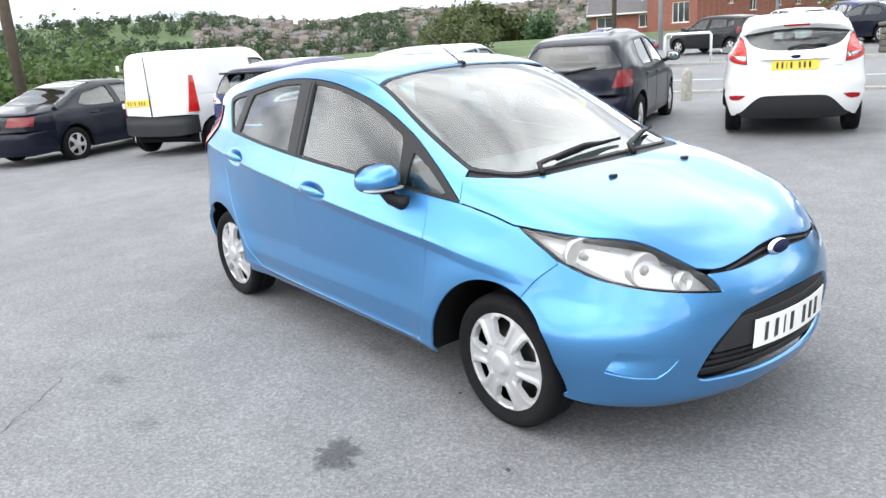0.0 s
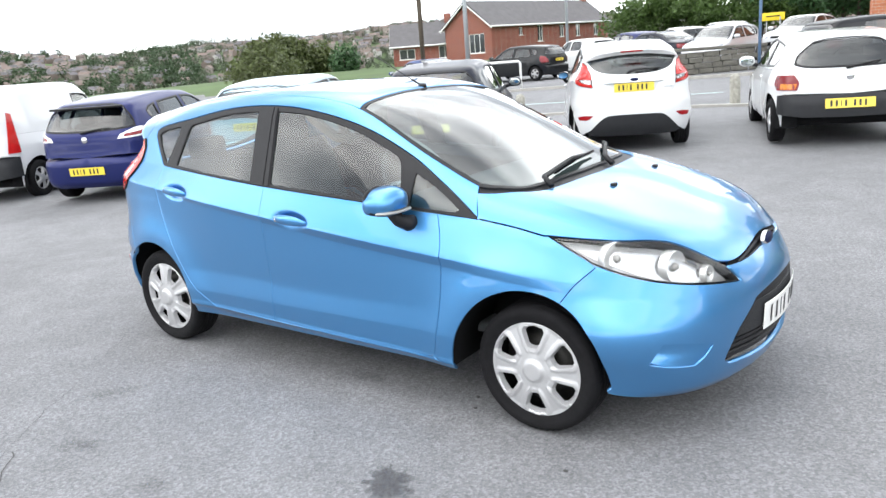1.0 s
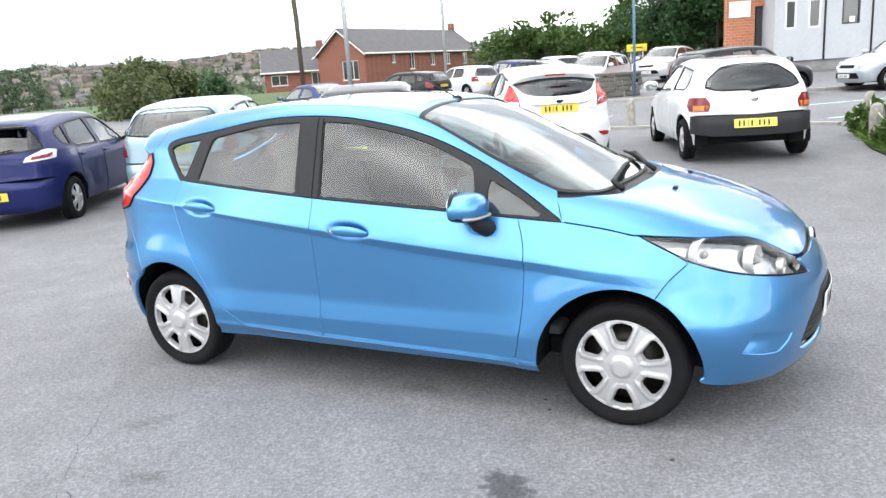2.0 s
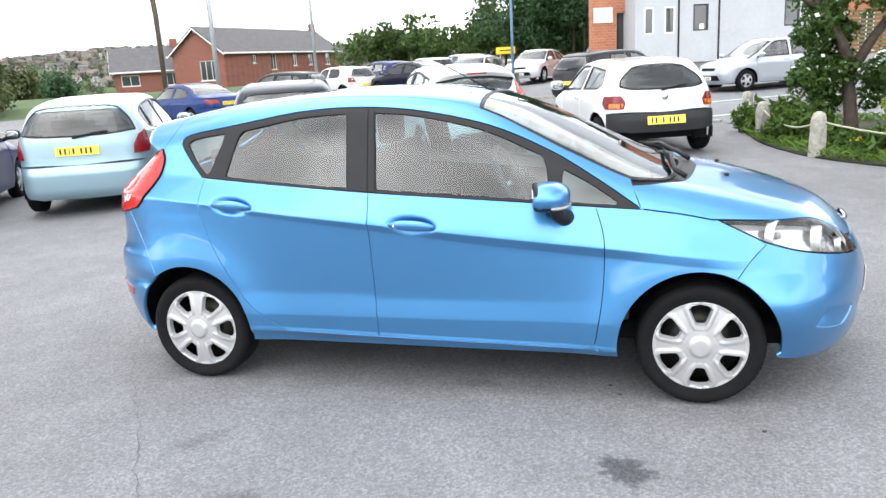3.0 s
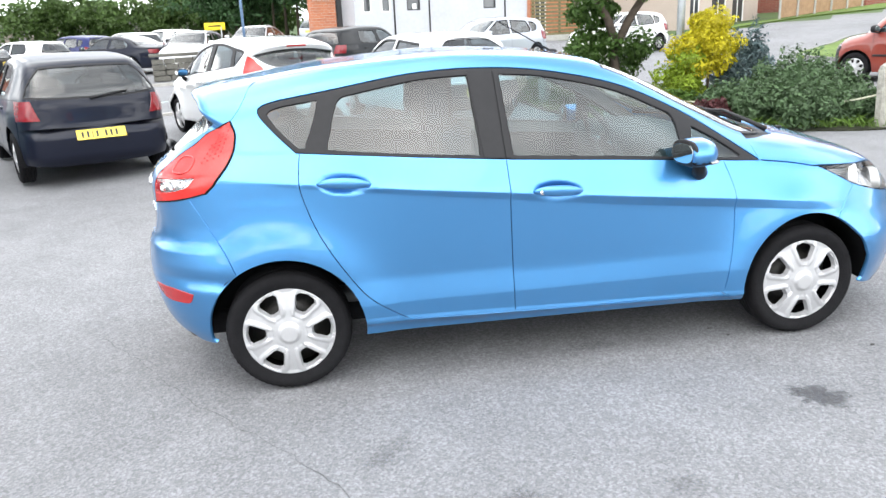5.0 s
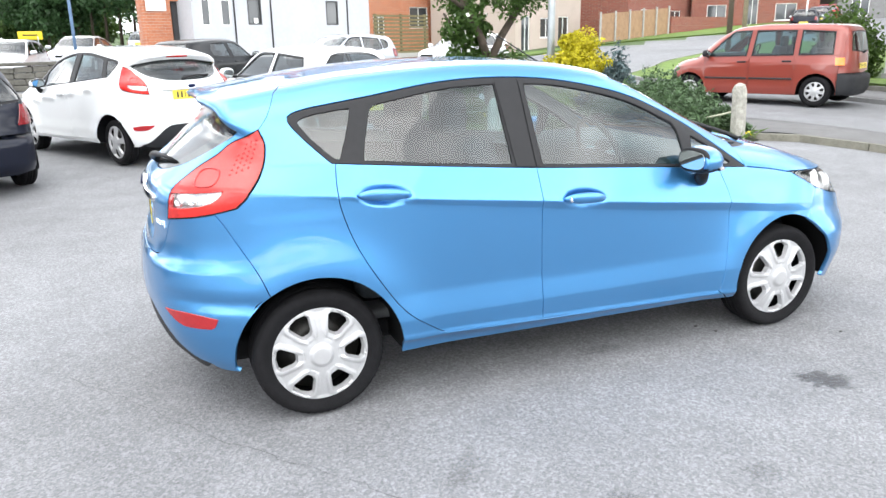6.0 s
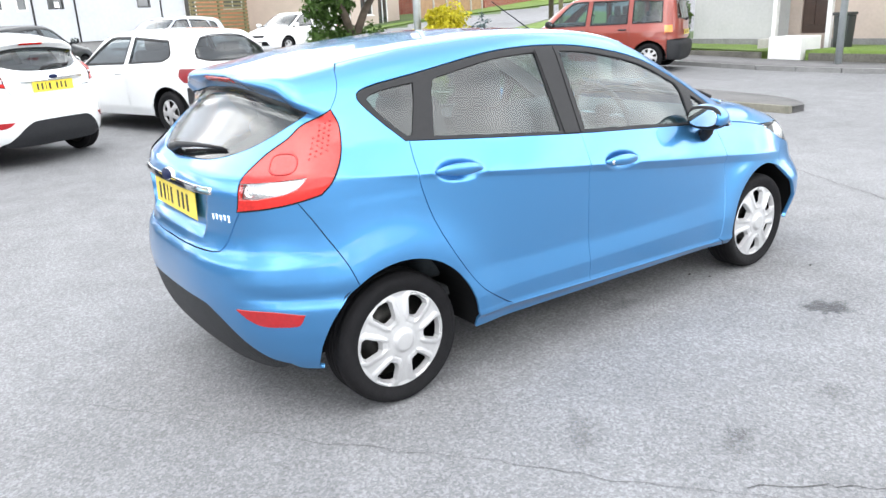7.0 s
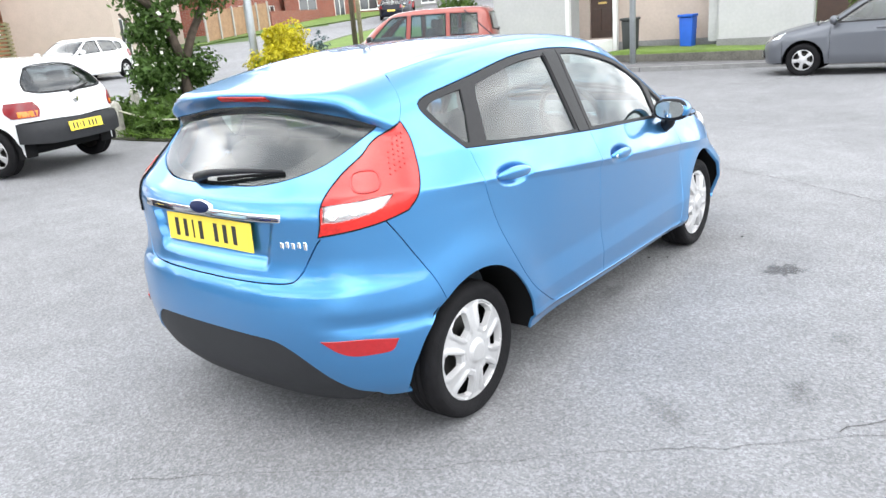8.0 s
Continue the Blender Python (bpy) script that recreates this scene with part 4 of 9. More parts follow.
        P("window_surround", flank, dlo, M["black_trim"], "satin black window surround", holes=panes, off=-0.002, depth=0.02, gap=0.003)
        for pane in panes:
            P("window", flank, pane, M["glass"], "tinted side window", polish=2, off=-0.009, depth=0.004, gap=-0.004, step=st * 2)
        P("pillar_trim", flank, shrink(dlo, -0.055), M["headliner"], "pale grey pillar trim", holes=[shrink(dlo, 0.012)], off=-0.03, depth=0, gap=0, step=0.08)
        # post between the doors
        post = path([(-0.335, 1.002), (-0.215, 0.994)], [(-0.215, 0.994), (-0.243, 1.368)], [(-0.243, 1.368), (-0.372, 1.363)], [(-0.372, 1.363), (-0.335, 1.002)])
        post_l = path([(-0.335, 1.002), (-0.243, 0.996)], [(-0.243, 0.996), (-0.262, 1.37)], [(-0.262, 1.37), (-0.372, 1.363)], [(-0.372, 1.363), (-0.335, 1.002)])
        post_r = path([(-0.237, 0.996), (-0.205, 0.994)], [(-0.205, 0.994), (-0.233, 1.366)], [(-0.233, 1.366), (-0.256, 1.37)], [(-0.256, 1.37), (-0.237, 0.996)])
        P("door_post_trim", flank, post_l, M["black_trim"], off=0.003, depth=0.006, gap=0.001)
        P("door_post_trim", flank, post_r, M["black_trim"], off=0.003, depth=0.006, gap=0.001)
        # dark inside of the lower body
        inner_bits = path([(-0.86, 0.266), (0.86, 0.252)], [(0.86, 0.252), (0.87, 0.5), (0.99, 0.66)], [(0.99, 0.66), (1.3, 0.67), (1.3, 0.78), (0.95, 0.855)], [(0.95, 0.855), (-1.1, 1.02)], [(-1.1, 1.02), (-1.36, 0.9), (-1.36, 0.68), (-1.1, 0.66)],
                          [(-1.1, 0.66), (-0.87, 0.5), (-0.86, 0.266)])
        P("inner_panel", flank, inner_bits, M["dark"], off=-0.028, depth=0, step=0.08)
        # wheel wells
        for w in (fw, rw):
            v, f = [], []
            angs = np.linspace(-6, 186, 30)
            for a in angs:
                c, sn = math.cos(radians(a)), math.sin(radians(a))
                q = S.place(flank, np.array([[w[0] + 0.35 * c, w[1] + 0.35 * sn]]))[0]
                for yy, r in ((abs(q[1]) - 0.008, 0.352), (abs(q[1]) - 0.03, 0.36), (0.5, 0.36)):
                    v.append((w[0] + r * c, s * yy, w[1] + r * sn))
            for i in range(len(angs) - 1):
                for j in range(2):
                    f.append((3 * i + j, 3 * i + j + 1, 3 * i + j + 4, 3 * i + j + 3))
            f.append(tuple(3 * i + 2 for i in range(len(angs))))
            mesh_object("wheel_arch_liner", v, f, M["dark"], car, "black wheel arch liner")
            make_wheel(car, (w[0] + (0.012 if w is fw else 0.002), s * 0.686, 0.279), s < 0, 0.280, 0.205, "six" if doors == 5 else "five", 0.19, 0.0 if w is fw else 30.0, 0.218)
        # mirror
        mirror_at = Vector((0.625, s * 0.866, 0.972))
        bm = ellipsoid_bm((0.19, 0.185, 0.128), (0, 0, 0), 28, 16, 2.4)
        for v in bm.verts:
            k = (v.co.y * s + 0.10) / 0.20
            v.co.z *= 0.82 + 0.3 * (1 - k)
            v.co.x -= 0.03 * k
            v.co.z += 0.012 * (0.5 - k)
            if v.co.x < -0.062:
                v.co.x = -0.062 + (v.co.x + 0.062) * 0.1
        upper = bm.copy()
        for b, keep in ((upper, 1), (bm, -1)):
            geom = b.verts[:] + b.edges[:] + b.faces[:]
            bmesh.ops.bisect_plane(b, geom=geom, plane_co=(0, 0, -0.034), plane_no=(0.12, 0, -keep), clear_outer=True)
        for b in (upper, bm):
            bmesh.ops.translate(b, verts=b.verts, vec=mirror_at)
        house = part("wing_mirror", upper, paint, car, "body-coloured door mirror")
        part("lower_shell", bm, M["black_trim"], house, "black lower mirror shell")
        b2 = ellipsoid_bm((0.175, 0.191, 0.019), (0.012, 0, -0.036), 28, 8, 3.0)
        for v in b2.verts:
            v.co.x -= 0.03 * (v.co.y * s + 0.10) / 0.20
        geom = b2.verts[:] + b2.edges[:] + b2.faces[:]
        bmesh.ops.bisect_plane(b2, geom=geom, plane_co=(0.012, 0, 0), plane_no=(-1, 0, 0), clear_outer=True)
        bmesh.ops.translate(b2, verts=b2.verts, vec=mirror_at)
        part("indicator_lens", b2, M["lens_clear"], house, "clear indicator strip")
        b4 = ellipsoid_bm((0.030, 0.178, 0.118), (0, 0, 0.004), 24, 10, 2.7)
        tilt = Matrix.Rotation(radians(-s * 10), 3, "Z")
        bmesh.ops.rotate(b4, verts=b4.verts, cent=(0, 0, 0), matrix=tilt)
        bmesh.ops.translate(b4, verts=b4.verts, vec=(-0.066, 0, 0))
        bmesh.ops.translate(b4, verts=b4.verts, vec=mirror_at)
        part("mirror_rim", b4, M["black_trim"], house, "black rim round the glass")
        b3 = ellipsoid_bm((0.006, 0.150, 0.088), (0, 0, 0.004), 24, 10, 2.6)
        for v in b3.verts:
            v.co.x = -0.003 if v.co.x < 0.0005 else 0.003
        bmesh.ops.rotate(b3, verts=b3.verts, cent=(0, 0, 0), matrix=tilt)
        bmesh.ops.translate(b3, verts=b3.verts, vec=(-0.079, 0, 0))
        bmesh.ops.translate(b3, verts=b3.verts, vec=mirror_at)
        part("mirror_glass", b3, M["mirror"], house, "mirror glass")
        v, f = tube_data([(0.68, s * 0.765, 0.862), (0.67, s * 0.79, 0.866), (0.65, s * 0.825, 0.885), (0.632, s * 0.845, 0.93)], [0.040, 0.035, 0.029, 0.032], 14)
        v = [(0.665 + (q[0] - 0.665) * 1.0, q[1], q[2]) for q in v]
        mesh_object("mirror_arm", v, f, M["black_trim"], house, "black mirror foot")

    roof_edge = [(x, y) for x, y in roof_side[2:]]
    roof_half = path([(0.236, 0.0), (0.245, -0.3), (0.271, -0.578)], roof_edge, [(-1.289, -0.481), (-1.285, -0.3), (-1.28, 0.0)])
    other = roof_half[1:-1][::-1] * np.array([1, -1])
    P("roof", "top", np.vstack([roof_half, other]), paint, step=st * 1.3, polish=5, keep=0.2)
    P("headliner", "top", shrink(np.vstack([roof_half, other]), -0.045), M["headliner"], "pale grey headliner", off=-0.03, depth=0, gap=0, step=0.1)
    ws_half = path([(1.205, 0.0), (1.2, -0.147), (1.14, -0.475), (1.02, -0.60), (0.955, -0.634)], roof_side[:3], [(0.271, -0.578), (0.245, -0.3), (0.236, 0.0)])
    ws = np.vstack([ws_half, ws_half[1:-1][::-1] * np.array([1, -1])])
    P("windscreen", "top", ws, M["glass_screen"], "curved windscreen", polish=3, off=-0.006, depth=0.004, gap=0.004, step=st * 1.6)
    P("windscreen_seal", "top", ws, M["black_trim"], "black windscreen border", holes=[shrink(ws, 0.02)], off=-0.004, depth=0.012, gap=0.001, step=st)
    cowl_half = path([(1.262, 0.0), (1.256, -0.147), (1.196, -0.48), (1.068, -0.61), (0.962, -0.662)], [(0.962, -0.662), (0.955, -0.638)],
                     [(0.955, -0.638), (1.02, -0.603), (1.14, -0.478), (1.2, -0.15), (1.205, 0.0)])
    cowl = np.vstack([cowl_half, cowl_half[1:-1][::-1] * np.array([1, -1])])
    P("scuttle", "top", cowl, M["black_trim"], "black plastic scuttle below the windscreen", off=-0.014, depth=0, gap=-0.01)
    y0 = -S.place("right", np.array([[1.0, 0.891]]))[0][1]
    lamp_top_t = to("front", lamp_top[2:], "top")
    lip = to("front", [(0.0, 0.736), (-0.1, 0.731), (-0.33, 0.70), (-0.44, 0.712)], "top")
    bon_half = path([(1.268, 0.0), (1.262, -0.147), (1.202, -0.482), (1.074, -0.613), (0.958, -0.668)],
                    [(0.958, -0.668), (1.0, -y0)], to("right", [(1.0, 0.891), (1.17, 0.866), (1.30, 0.839)], "top"),
                    [tuple(S.across("right", [(1.30, 0.839)], "top")[0]), lamp_top_t[-1]], rev(lamp_top_t), rev(lip))
    bon = np.vstack([bon_half, bon_half[1:-1][::-1] * np.array([1, -1])])

    P("bonnet", "top", bon, paint, depth=0.014, gap=0.0025, polish=6, keep=0.25)
    for y in (-0.25, 0.25):
        q = S.place("top", np.array([[1.396, y]]))[0]
        bm = box_bm((0.022, 0.034, 0.014), tuple(q + np.array([0, 0, 0.004])), 0.004)
        part("washer_jet", bm, M["black_trim"], car, "black washer jet")

    # nose
    bump_half = path([(0.0, 0.702), (-0.1, 0.699), (-0.28, 0.689), (-0.402, 0.692)], [(-0.402, 0.692), (-0.36, 0.628)], rev(lamp_bottom[2:]), [lamp_bottom[2], tuple(S.across("right", [bumper_line[0]], "front")[0])],
                     to("right", bumper_line, "front"), to("right", arch_run(fw, a_front0, -4), "front"),
                     [tuple(S.across("right", [(fw[0] + arch_r * math.cos(radians(4)), 0.262)], "front")[0]), (-0.92, 0.238), (-0.711, 0.212), (-0.4, 0.205), (0.0, 0.205)])
    mouth_half = path([(0.0, 0.572), (-0.15, 0.568), (-0.26, 0.555), (-0.30, 0.545)], [(-0.30, 0.545), (-0.40, 0.455), (-0.462, 0.35), (-0.455, 0.318), (-0.42, 0.306)], [(-0.42, 0.306), (-0.2, 0.296), (0.0, 0.294)])
    mouth = np.vstack([mouth_half, mouth_half[1:-1][::-1] * np.array([-1, 1])])
    fog = path([(-0.785, 0.372), (-0.735, 0.450)], [(-0.735, 0.450), (-0.64, 0.44), (-0.535, 0.418)], [(-0.535, 0.418), (-0.57, 0.375), (-0.61, 0.345)], [(-0.61, 0.345), (-0.7, 0.352), (-0.785, 0.372)], step=0.012)
    fogs = [fog, fog * np.array([-1, 1])]
    bumper = P("front_bumper", "front", np.vstack([bump_half, bump_half[1:-1][::-1] * np.array([-1, 1])]), paint, holes=[mouth, *fogs], depth=0.02, step=st * 0.9, polish=7, keep=0.25)
    for fo in fogs:
        mx = fo[:, 0].mean()
        P("fog_recess", "front", fo, paint, parent=bumper, off=-0.006, depth=0, gap=-0.004, step=0.012,
          dish=lambda p: 0.03 * np.clip((np.abs(np.arctan2(p[:, 1], p[:, 0] - S.nose)) - 0.56) / 0.2, 0, 1) * np.clip((p[:, 2] - 0.34) / 0.06, 0, 1))
    P("grille_back", "front", mouth, M["dark"], parent=bumper, off=-0.05, depth=0, gap=-0.02)
    # grille bars
    for z, h, w, proud, mat in ((0.525, 0.075, 0.31, -0.012, "black_trim"), (0.335, 0.02, 0.445, -0.016, "black_trim"), (0.365, 0.012, 0.43, -0.02, "black_trim"), (0.39, 0.012, 0.41, -0.02, "black_trim")):
        bar = path([(-w, z - h / 2), (w, z - h / 2)], [(w, z - h / 2), (w, z + h / 2)], [(w, z + h / 2), (-w, z + h / 2)], [(-w, z + h / 2), (-w, z - h / 2)])
        P("grille_bar", "front", bar, M[mat], parent=bumper, off=proud, depth=0.02, gap=0)
    mid = path([(-0.405, 0.415), (0.405, 0.415)], [(0.405, 0.415), (0.33, 0.50), (0.30, 0.53)], [(0.30, 0.53), (-0.30, 0.53)], [(-0.30, 0.53), (-0.33, 0.50), (-0.405, 0.415)])
    P("grille_panel", "front", mid, M["grey_plastic"], "dark grey plastic plate carrier", parent=bumper, off=-0.006, depth=0.02, gap=0)
    slot = path([(-0.38, 0.69), (-0.1, 0.735), (0.1, 0.735), (0.38, 0.69)], [(0.38, 0.69), (0.29, 0.675), (0.1, 0.69), (-0.1, 0.69), (-0.29, 0.675), (-0.38, 0.69)])
    P("slot_grille", "front", slot, M["dark"], parent=bumper, off=-0.016, depth=0, gap=-0.012)
    for dz in (0.0, 0.02):
        bar = path([(-0.31, 0.676 + dz * 0.6), (-0.1, 0.695 + dz), (0.1, 0.695 + dz), (0.31, 0.676 + dz * 0.6)], [(0.31, 0.676 + dz * 0.6), (0.31, 0.684 + dz * 0.6)],
                   [(0.31, 0.684 + dz * 0.6), (0.1, 0.703 + dz), (-0.1, 0.703 + dz), (-0.31, 0.684 + dz * 0.6)], [(-0.31, 0.684 + dz * 0.6), (-0.31, 0.676 + dz * 0.6)])
        P("grille_bar", "front", bar, M["black_trim"], parent=bumper, off=-0.008, depth=0.01, gap=0)
    # badge: a plain oval
    for x, z, sgn in ((1.975, 0.715, 1), (-1.852, 0.952, -1)):
        v, f = lathe_data([(0.0005, -0.010), (0.056, -0.010), (0.065, -0.006), (0.068, 0.004)], 32)
        q = pose(x, 0, z, 0, -12 * sgn, 0)
        ring = mesh_object("badge", [q @ Vector((-(b + 0.008) * sgn, a, c * 0.42)) for a, b, c in v], f, M["chrome"], car, "plain oval chrome badge")
        v, f = lathe_data([(0.0005, -0.014), (0.053, -0.013), (0.058, -0.009)], 32)
        mesh_object("badge_field", [q @ Vector((-(b + 0.006) * sgn, a, c * 0.40)) for a, b, c in v], f, M["badge_blue"], ring, "dark blue oval field")
    number_plate(car, (2.056, 0, 0.452), 1, -2, M["plate_white"], bend=0.42)
    # headlamps
    for s in (-1, 1):
        run = path(lamp_bottom, lamp_top) * np.array([-s, 1])
        lamp = P("headlamp", "front", run, M["lamp_house"], "headlamp with chrome reflectors behind a clear lens", off=-0.062, depth=0, gap=-0.004)
        P("lamp_edge", "front", run, M["dark"], parent=lamp, holes=[shrink(run, 0.009)], off=-0.006, depth=0.03, gap=0.0015)
        for phi, z, r, deep in ((0.86, 0.772, 0.066, 0.03), (0.62, 0.735, 0.062, 0.034), (0.475, 0.69, 0.036, 0.02)):
            q = S.place("front", np.array([[s * phi, z]]))[0]
            n = S.normal(q[None])[0]
            way = Vector((n[0] * 0.9 + 0.5, n[1] * 0.5, 0.05)).normalized()
            rot = Vector((0, -1, 0)).rotation_difference(way)
            v, f = lathe_data([(r * 0.16, deep * 0.9), (r * 0.4, deep * 0.75), (r * 0.7, deep * 0.45), (r * 0.94, -0.004), (r, -0.008), (r * 1.03, 0.0), (r * 1.02, deep)], 28)
            mesh_object("reflector", [Vector(q - n * 0.044) + rot @ Vector(w) for w in v], f, M["lamp_bowl"], lamp, "bright bowl reflector")
            bm = ellipsoid_bm((r * 0.5, r * 0.5, r * 0.5), tuple(Vector(q - n * 0.040)), 14, 8)
            part("bulb", bm, M["lens_clear"], lamp)
        P("reflector_band", "front", path([(-s * -1.02 * 1, 0.80), (-s * -0.75, 0.806)], [(-s * -0.75, 0.806), (-s * -0.5, 0.75)], [(-s * -0.5, 0.75), (-s * -0.5, 0.66)], [(-s * -0.5, 0.66), (-s * -0.75, 0.70), (-s * -0.95, 0.765), (-s * -1.02, 0.80)]),
          M["silver_satin"], parent=lamp, off=-0.054, depth=0, gap=0)
        P("lens", "front", run, M["lamp_lens"], "clear plastic lens", parent=lamp, off=0.0, depth=0.006, gap=0.003)

    # tail
    lip_edge = [(-1.02, 1.345), (-0.92, 1.318), (-0.80, 1.302), (-0.668, 1.303), (-0.5, 1.317), (-0.382, 1.325), (-0.19, 1.331), (0.0, 1.332)]
    lift = to("rear", lip_edge, "top")
    sp_half = path([(-1.28, 0.0), (-1.285, -0.3), (-1.289, -0.481)], [(-1.289, -0.481), lift[0]], lift)
    sp = np.vstack([sp_half, sp_half[1:-1][::-1] * np.array([1, -1])])
    spoiler = P("spoiler", "top", sp, paint, "body-coloured roof spoiler", gap=0.0, depth=0, step=st * 0.6)
    lipb = path(rev(lip_edge), [(-1.02, 1.345), (-1.033, 1.31), (-1.027, 1.26), (-0.997, 1.212)], [(-0.997, 1.212), (-0.945, 1.185), (-0.90, 1.20)], rev(lip_low))
    P("spoiler_edge", "rear", np.vstack([lipb, lipb[1:-1][::-1] * np.array([-1, 1])]), paint, parent=spoiler, gap=0.0, depth=0.02, step=st * 0.35)
    glass_half = path([(0.0, 1.275), (-0.09, 1.274), (-0.471, 1.264), (-0.768, 1.233), (-0.885, 1.203)], glass_low)
    rg = np.vstack([glass_half, glass_half[1:-1][::-1] * np.array([-1, 1])])
    gate_half = path(rev(glass_low), [(-0.885, 1.203), (-0.945, 1.185)], [(-0.945, 1.185), (-0.86, 1.156), (-0.80, 1.112), (-0.705, 1.056), (-0.632, 0.982), (-0.618, 0.91), (-0.612, 0.86)], gate_low)

    def recess(p):
        w = 0.345 + 0.3 * (p[:, 2] - 0.845)
        inx = np.clip((w - np.abs(p[:, 1])) / 0.012, 0, 1)
        inz = np.clip((p[:, 2] - 0.755) / 0.016, 0, 1) * np.clip((0.93 - p[:, 2]) / 0.012, 0, 1)
        return 0.024 * inx * inz
    gate = P("tailgate", "rear", np.vstack([gate_half, gate_half[1:-1][::-1] * np.array([-1, 1])]), paint, dish=recess, step=st * 0.5, gap=0.003, depth=0.018)
    P("rear_window", "rear", rg, M["glass_rear"], "wide rear window", parent=gate, polish=2, off=-0.004, depth=0.004, gap=0.002, step=st * 1.5)
    clear_field = (rg - np.array([0, 1.158])) * np.array([0.80, 0.80]) + np.array([0, 1.158])
    P("window_border", "rear", rg, M["dark"], "black rear window border", parent=gate, holes=[clear_field], off=-0.009, depth=0, gap=0.003)
    strip = path([(-0.458, 0.922), (0.458, 0.922)], [(0.458, 0.922), (0.458, 0.946)], [(0.458, 0.946), (-0.458, 0.946)], [(-0.458, 0.946), (-0.458, 0.922)])
    P("chrome_strip", "rear", strip, M["chrome"], "chrome strip over the number plate", parent=gate, off=0.010, depth=0.02, gap=0)
    number_plate(gate, (-1.833, 0, 0.852), -1, 2, M["plate_yellow"])
    # model script: a plain slanted chrome shape
    for k in range(5):
        q = S.place("rear", np.array([[-0.55 + 0.025 * k, 0.838 + 0.003 * (k % 2)]]))[0]
        bm = box_bm((0.006, 0.015, 0.022 if k else 0.03), tuple(q), 0.003)
        part("model_script", bm, M["chrome"], gate, "small chrome script bar")
    # rear wiper
    w0, w1 = S.place("rear", np.array([[0.09, 1.03], [-0.44, 1.07]]))
    nn = S.normal(np.array([w0, w1]))
    w0, w1 = w0 + nn[0] * 0.012, w1 + nn[1] * 0.012
    arm = tube("rear_wiper", [tuple(w0 - nn[0] * 0.02), tuple(w0 + nn[0] * 0.012), tuple(w0 * 0.8 + w1 * 0.2 + nn[0] * 0.025), tuple(w0 * 0.45 + w1 * 0.55 + nn[0] * 0.02), tuple(w1)], [0.022, 0.02, 0.014, 0.010, 0.005], M["black_trim"], gate, "black rear wiper")
    tube("wiper_blade", [tuple(w0 * 0.78 + w1 * 0.22 - nn[0] * 0.012), tuple(w1 * 1.0 - nn[1] * 0.015)], [0.008, 0.008], M["dark"], arm)
    # high brake lamp
    hb = path([(-0.25, 1.303), (0.25, 1.303)], [(0.25, 1.303), (0.24, 1.321)], [(0.24, 1.321), (-0.24, 1.321)], [(-0.24, 1.321), (-0.25, 1.303)])
    P("brake_lamp", "rear", hb, M["lamp_red"], "red high-level brake lamp", parent=spoiler, off=0.004, depth=0.01, gap=0)
    # rear bumper
    apron_top = [(0.0, 0.498), (-0.2, 0.497), (-0.36, 0.49), (-0.43, 0.465), (-0.497, 0.42), (-0.60, 0.335), (-0.68, 0.285), (-0.76, 0.262)]
    rb_half = path(rev(gate_low), [(-0.612, 0.86), (-0.606, 0.866)], rev(tail_bottom[1:]), [(-0.867, 0.906), tuple(S.across("right", [rear_line[0]], "rear")[0])], to("right", rear_line, "rear"),
                   to("right", arch_run(rw, a_rear0, 186), "rear"), [tuple(S.across("right", [(rw[0] - arch_r * math.cos(radians(6)), rw[1] - arch_r * math.sin(radians(6)))], "rear")[0]), (-0.9, 0.236), (-0.80, 0.24), (-0.76, 0.262)], rev(apron_top))

    def shelf(p):
        """A soft fold along the bumper above the reflectors."""
        y = np.abs(p[:, 1])
        z0 = 0.56 - 0.02 * np.clip((y - 0.5) / 0.3, 0, 1)
        return 0.014 * np.exp(-((p[:, 2] - z0) / 0.022) ** 2) * np.clip((y - 0.5) / 0.12, 0, 1)
    rbump = P("rear_bumper", "rear", np.vstack([rb_half, rb_half[1:-1][::-1] * np.array([-1, 1])]), paint, depth=0.02, dish=shelf, step=st * 0.8)
    ap_half = path(apron_top, [(-0.76, 0.262), (-0.66, 0.215), (-0.4, 0.205), (0.0, 0.205)])
    P("bumper_apron", "rear", np.vstack([ap_half, ap_half[1:-1][::-1] * np.array([-1, 1])]), M["grey_plastic"], "dark grey lower bumper", parent=rbump, off=-0.006, gap=0.0, depth=0.02)
    for s in (-1, 1):
        refl = path([(-0.576, 0.502), (-0.722, 0.501), (-0.855, 0.484)], [(-0.855, 0.484), (-0.83, 0.444), (-0.78, 0.438)], [(-0.78, 0.438), (-0.69, 0.440), (-0.63, 0.462), (-0.576, 0.502)], step=0.012) * np.array([-s, 1])
        P("reflector", "rear", refl, M["reflector_red"], "red rear reflector", parent=rbump, off=0.004, depth=0.012, gap=0, step=0.02)
        run = path(tail_outer, tail_bottom, tail_inner) * np.array([-s, 1])
        lamp = P("tail_lamp", "rear", run, M["lamp_red_deep"], "tall red tail lamp with a clear band", off=-0.03, depth=0, gap=-0.003)
        clear = path([(-0.628, 0.918), (-0.634, 0.975)], [(-0.634, 0.975), (-0.75, 0.982), (-0.90, 0.992)], [(-0.90, 0.992), (-0.86, 0.955), (-0.80, 0.935)], [(-0.80, 0.935), (-0.70, 0.920), (-0.628, 0.918)], step=0.015) * np.array([-s, 1])
        P("lens", "rear", shrink(run, 0.004), M["lamp_red"], "red ribbed lens", parent=lamp, off=0.007, depth=0.02, gap=0.001, holes=[clear], step=st * 0.8)
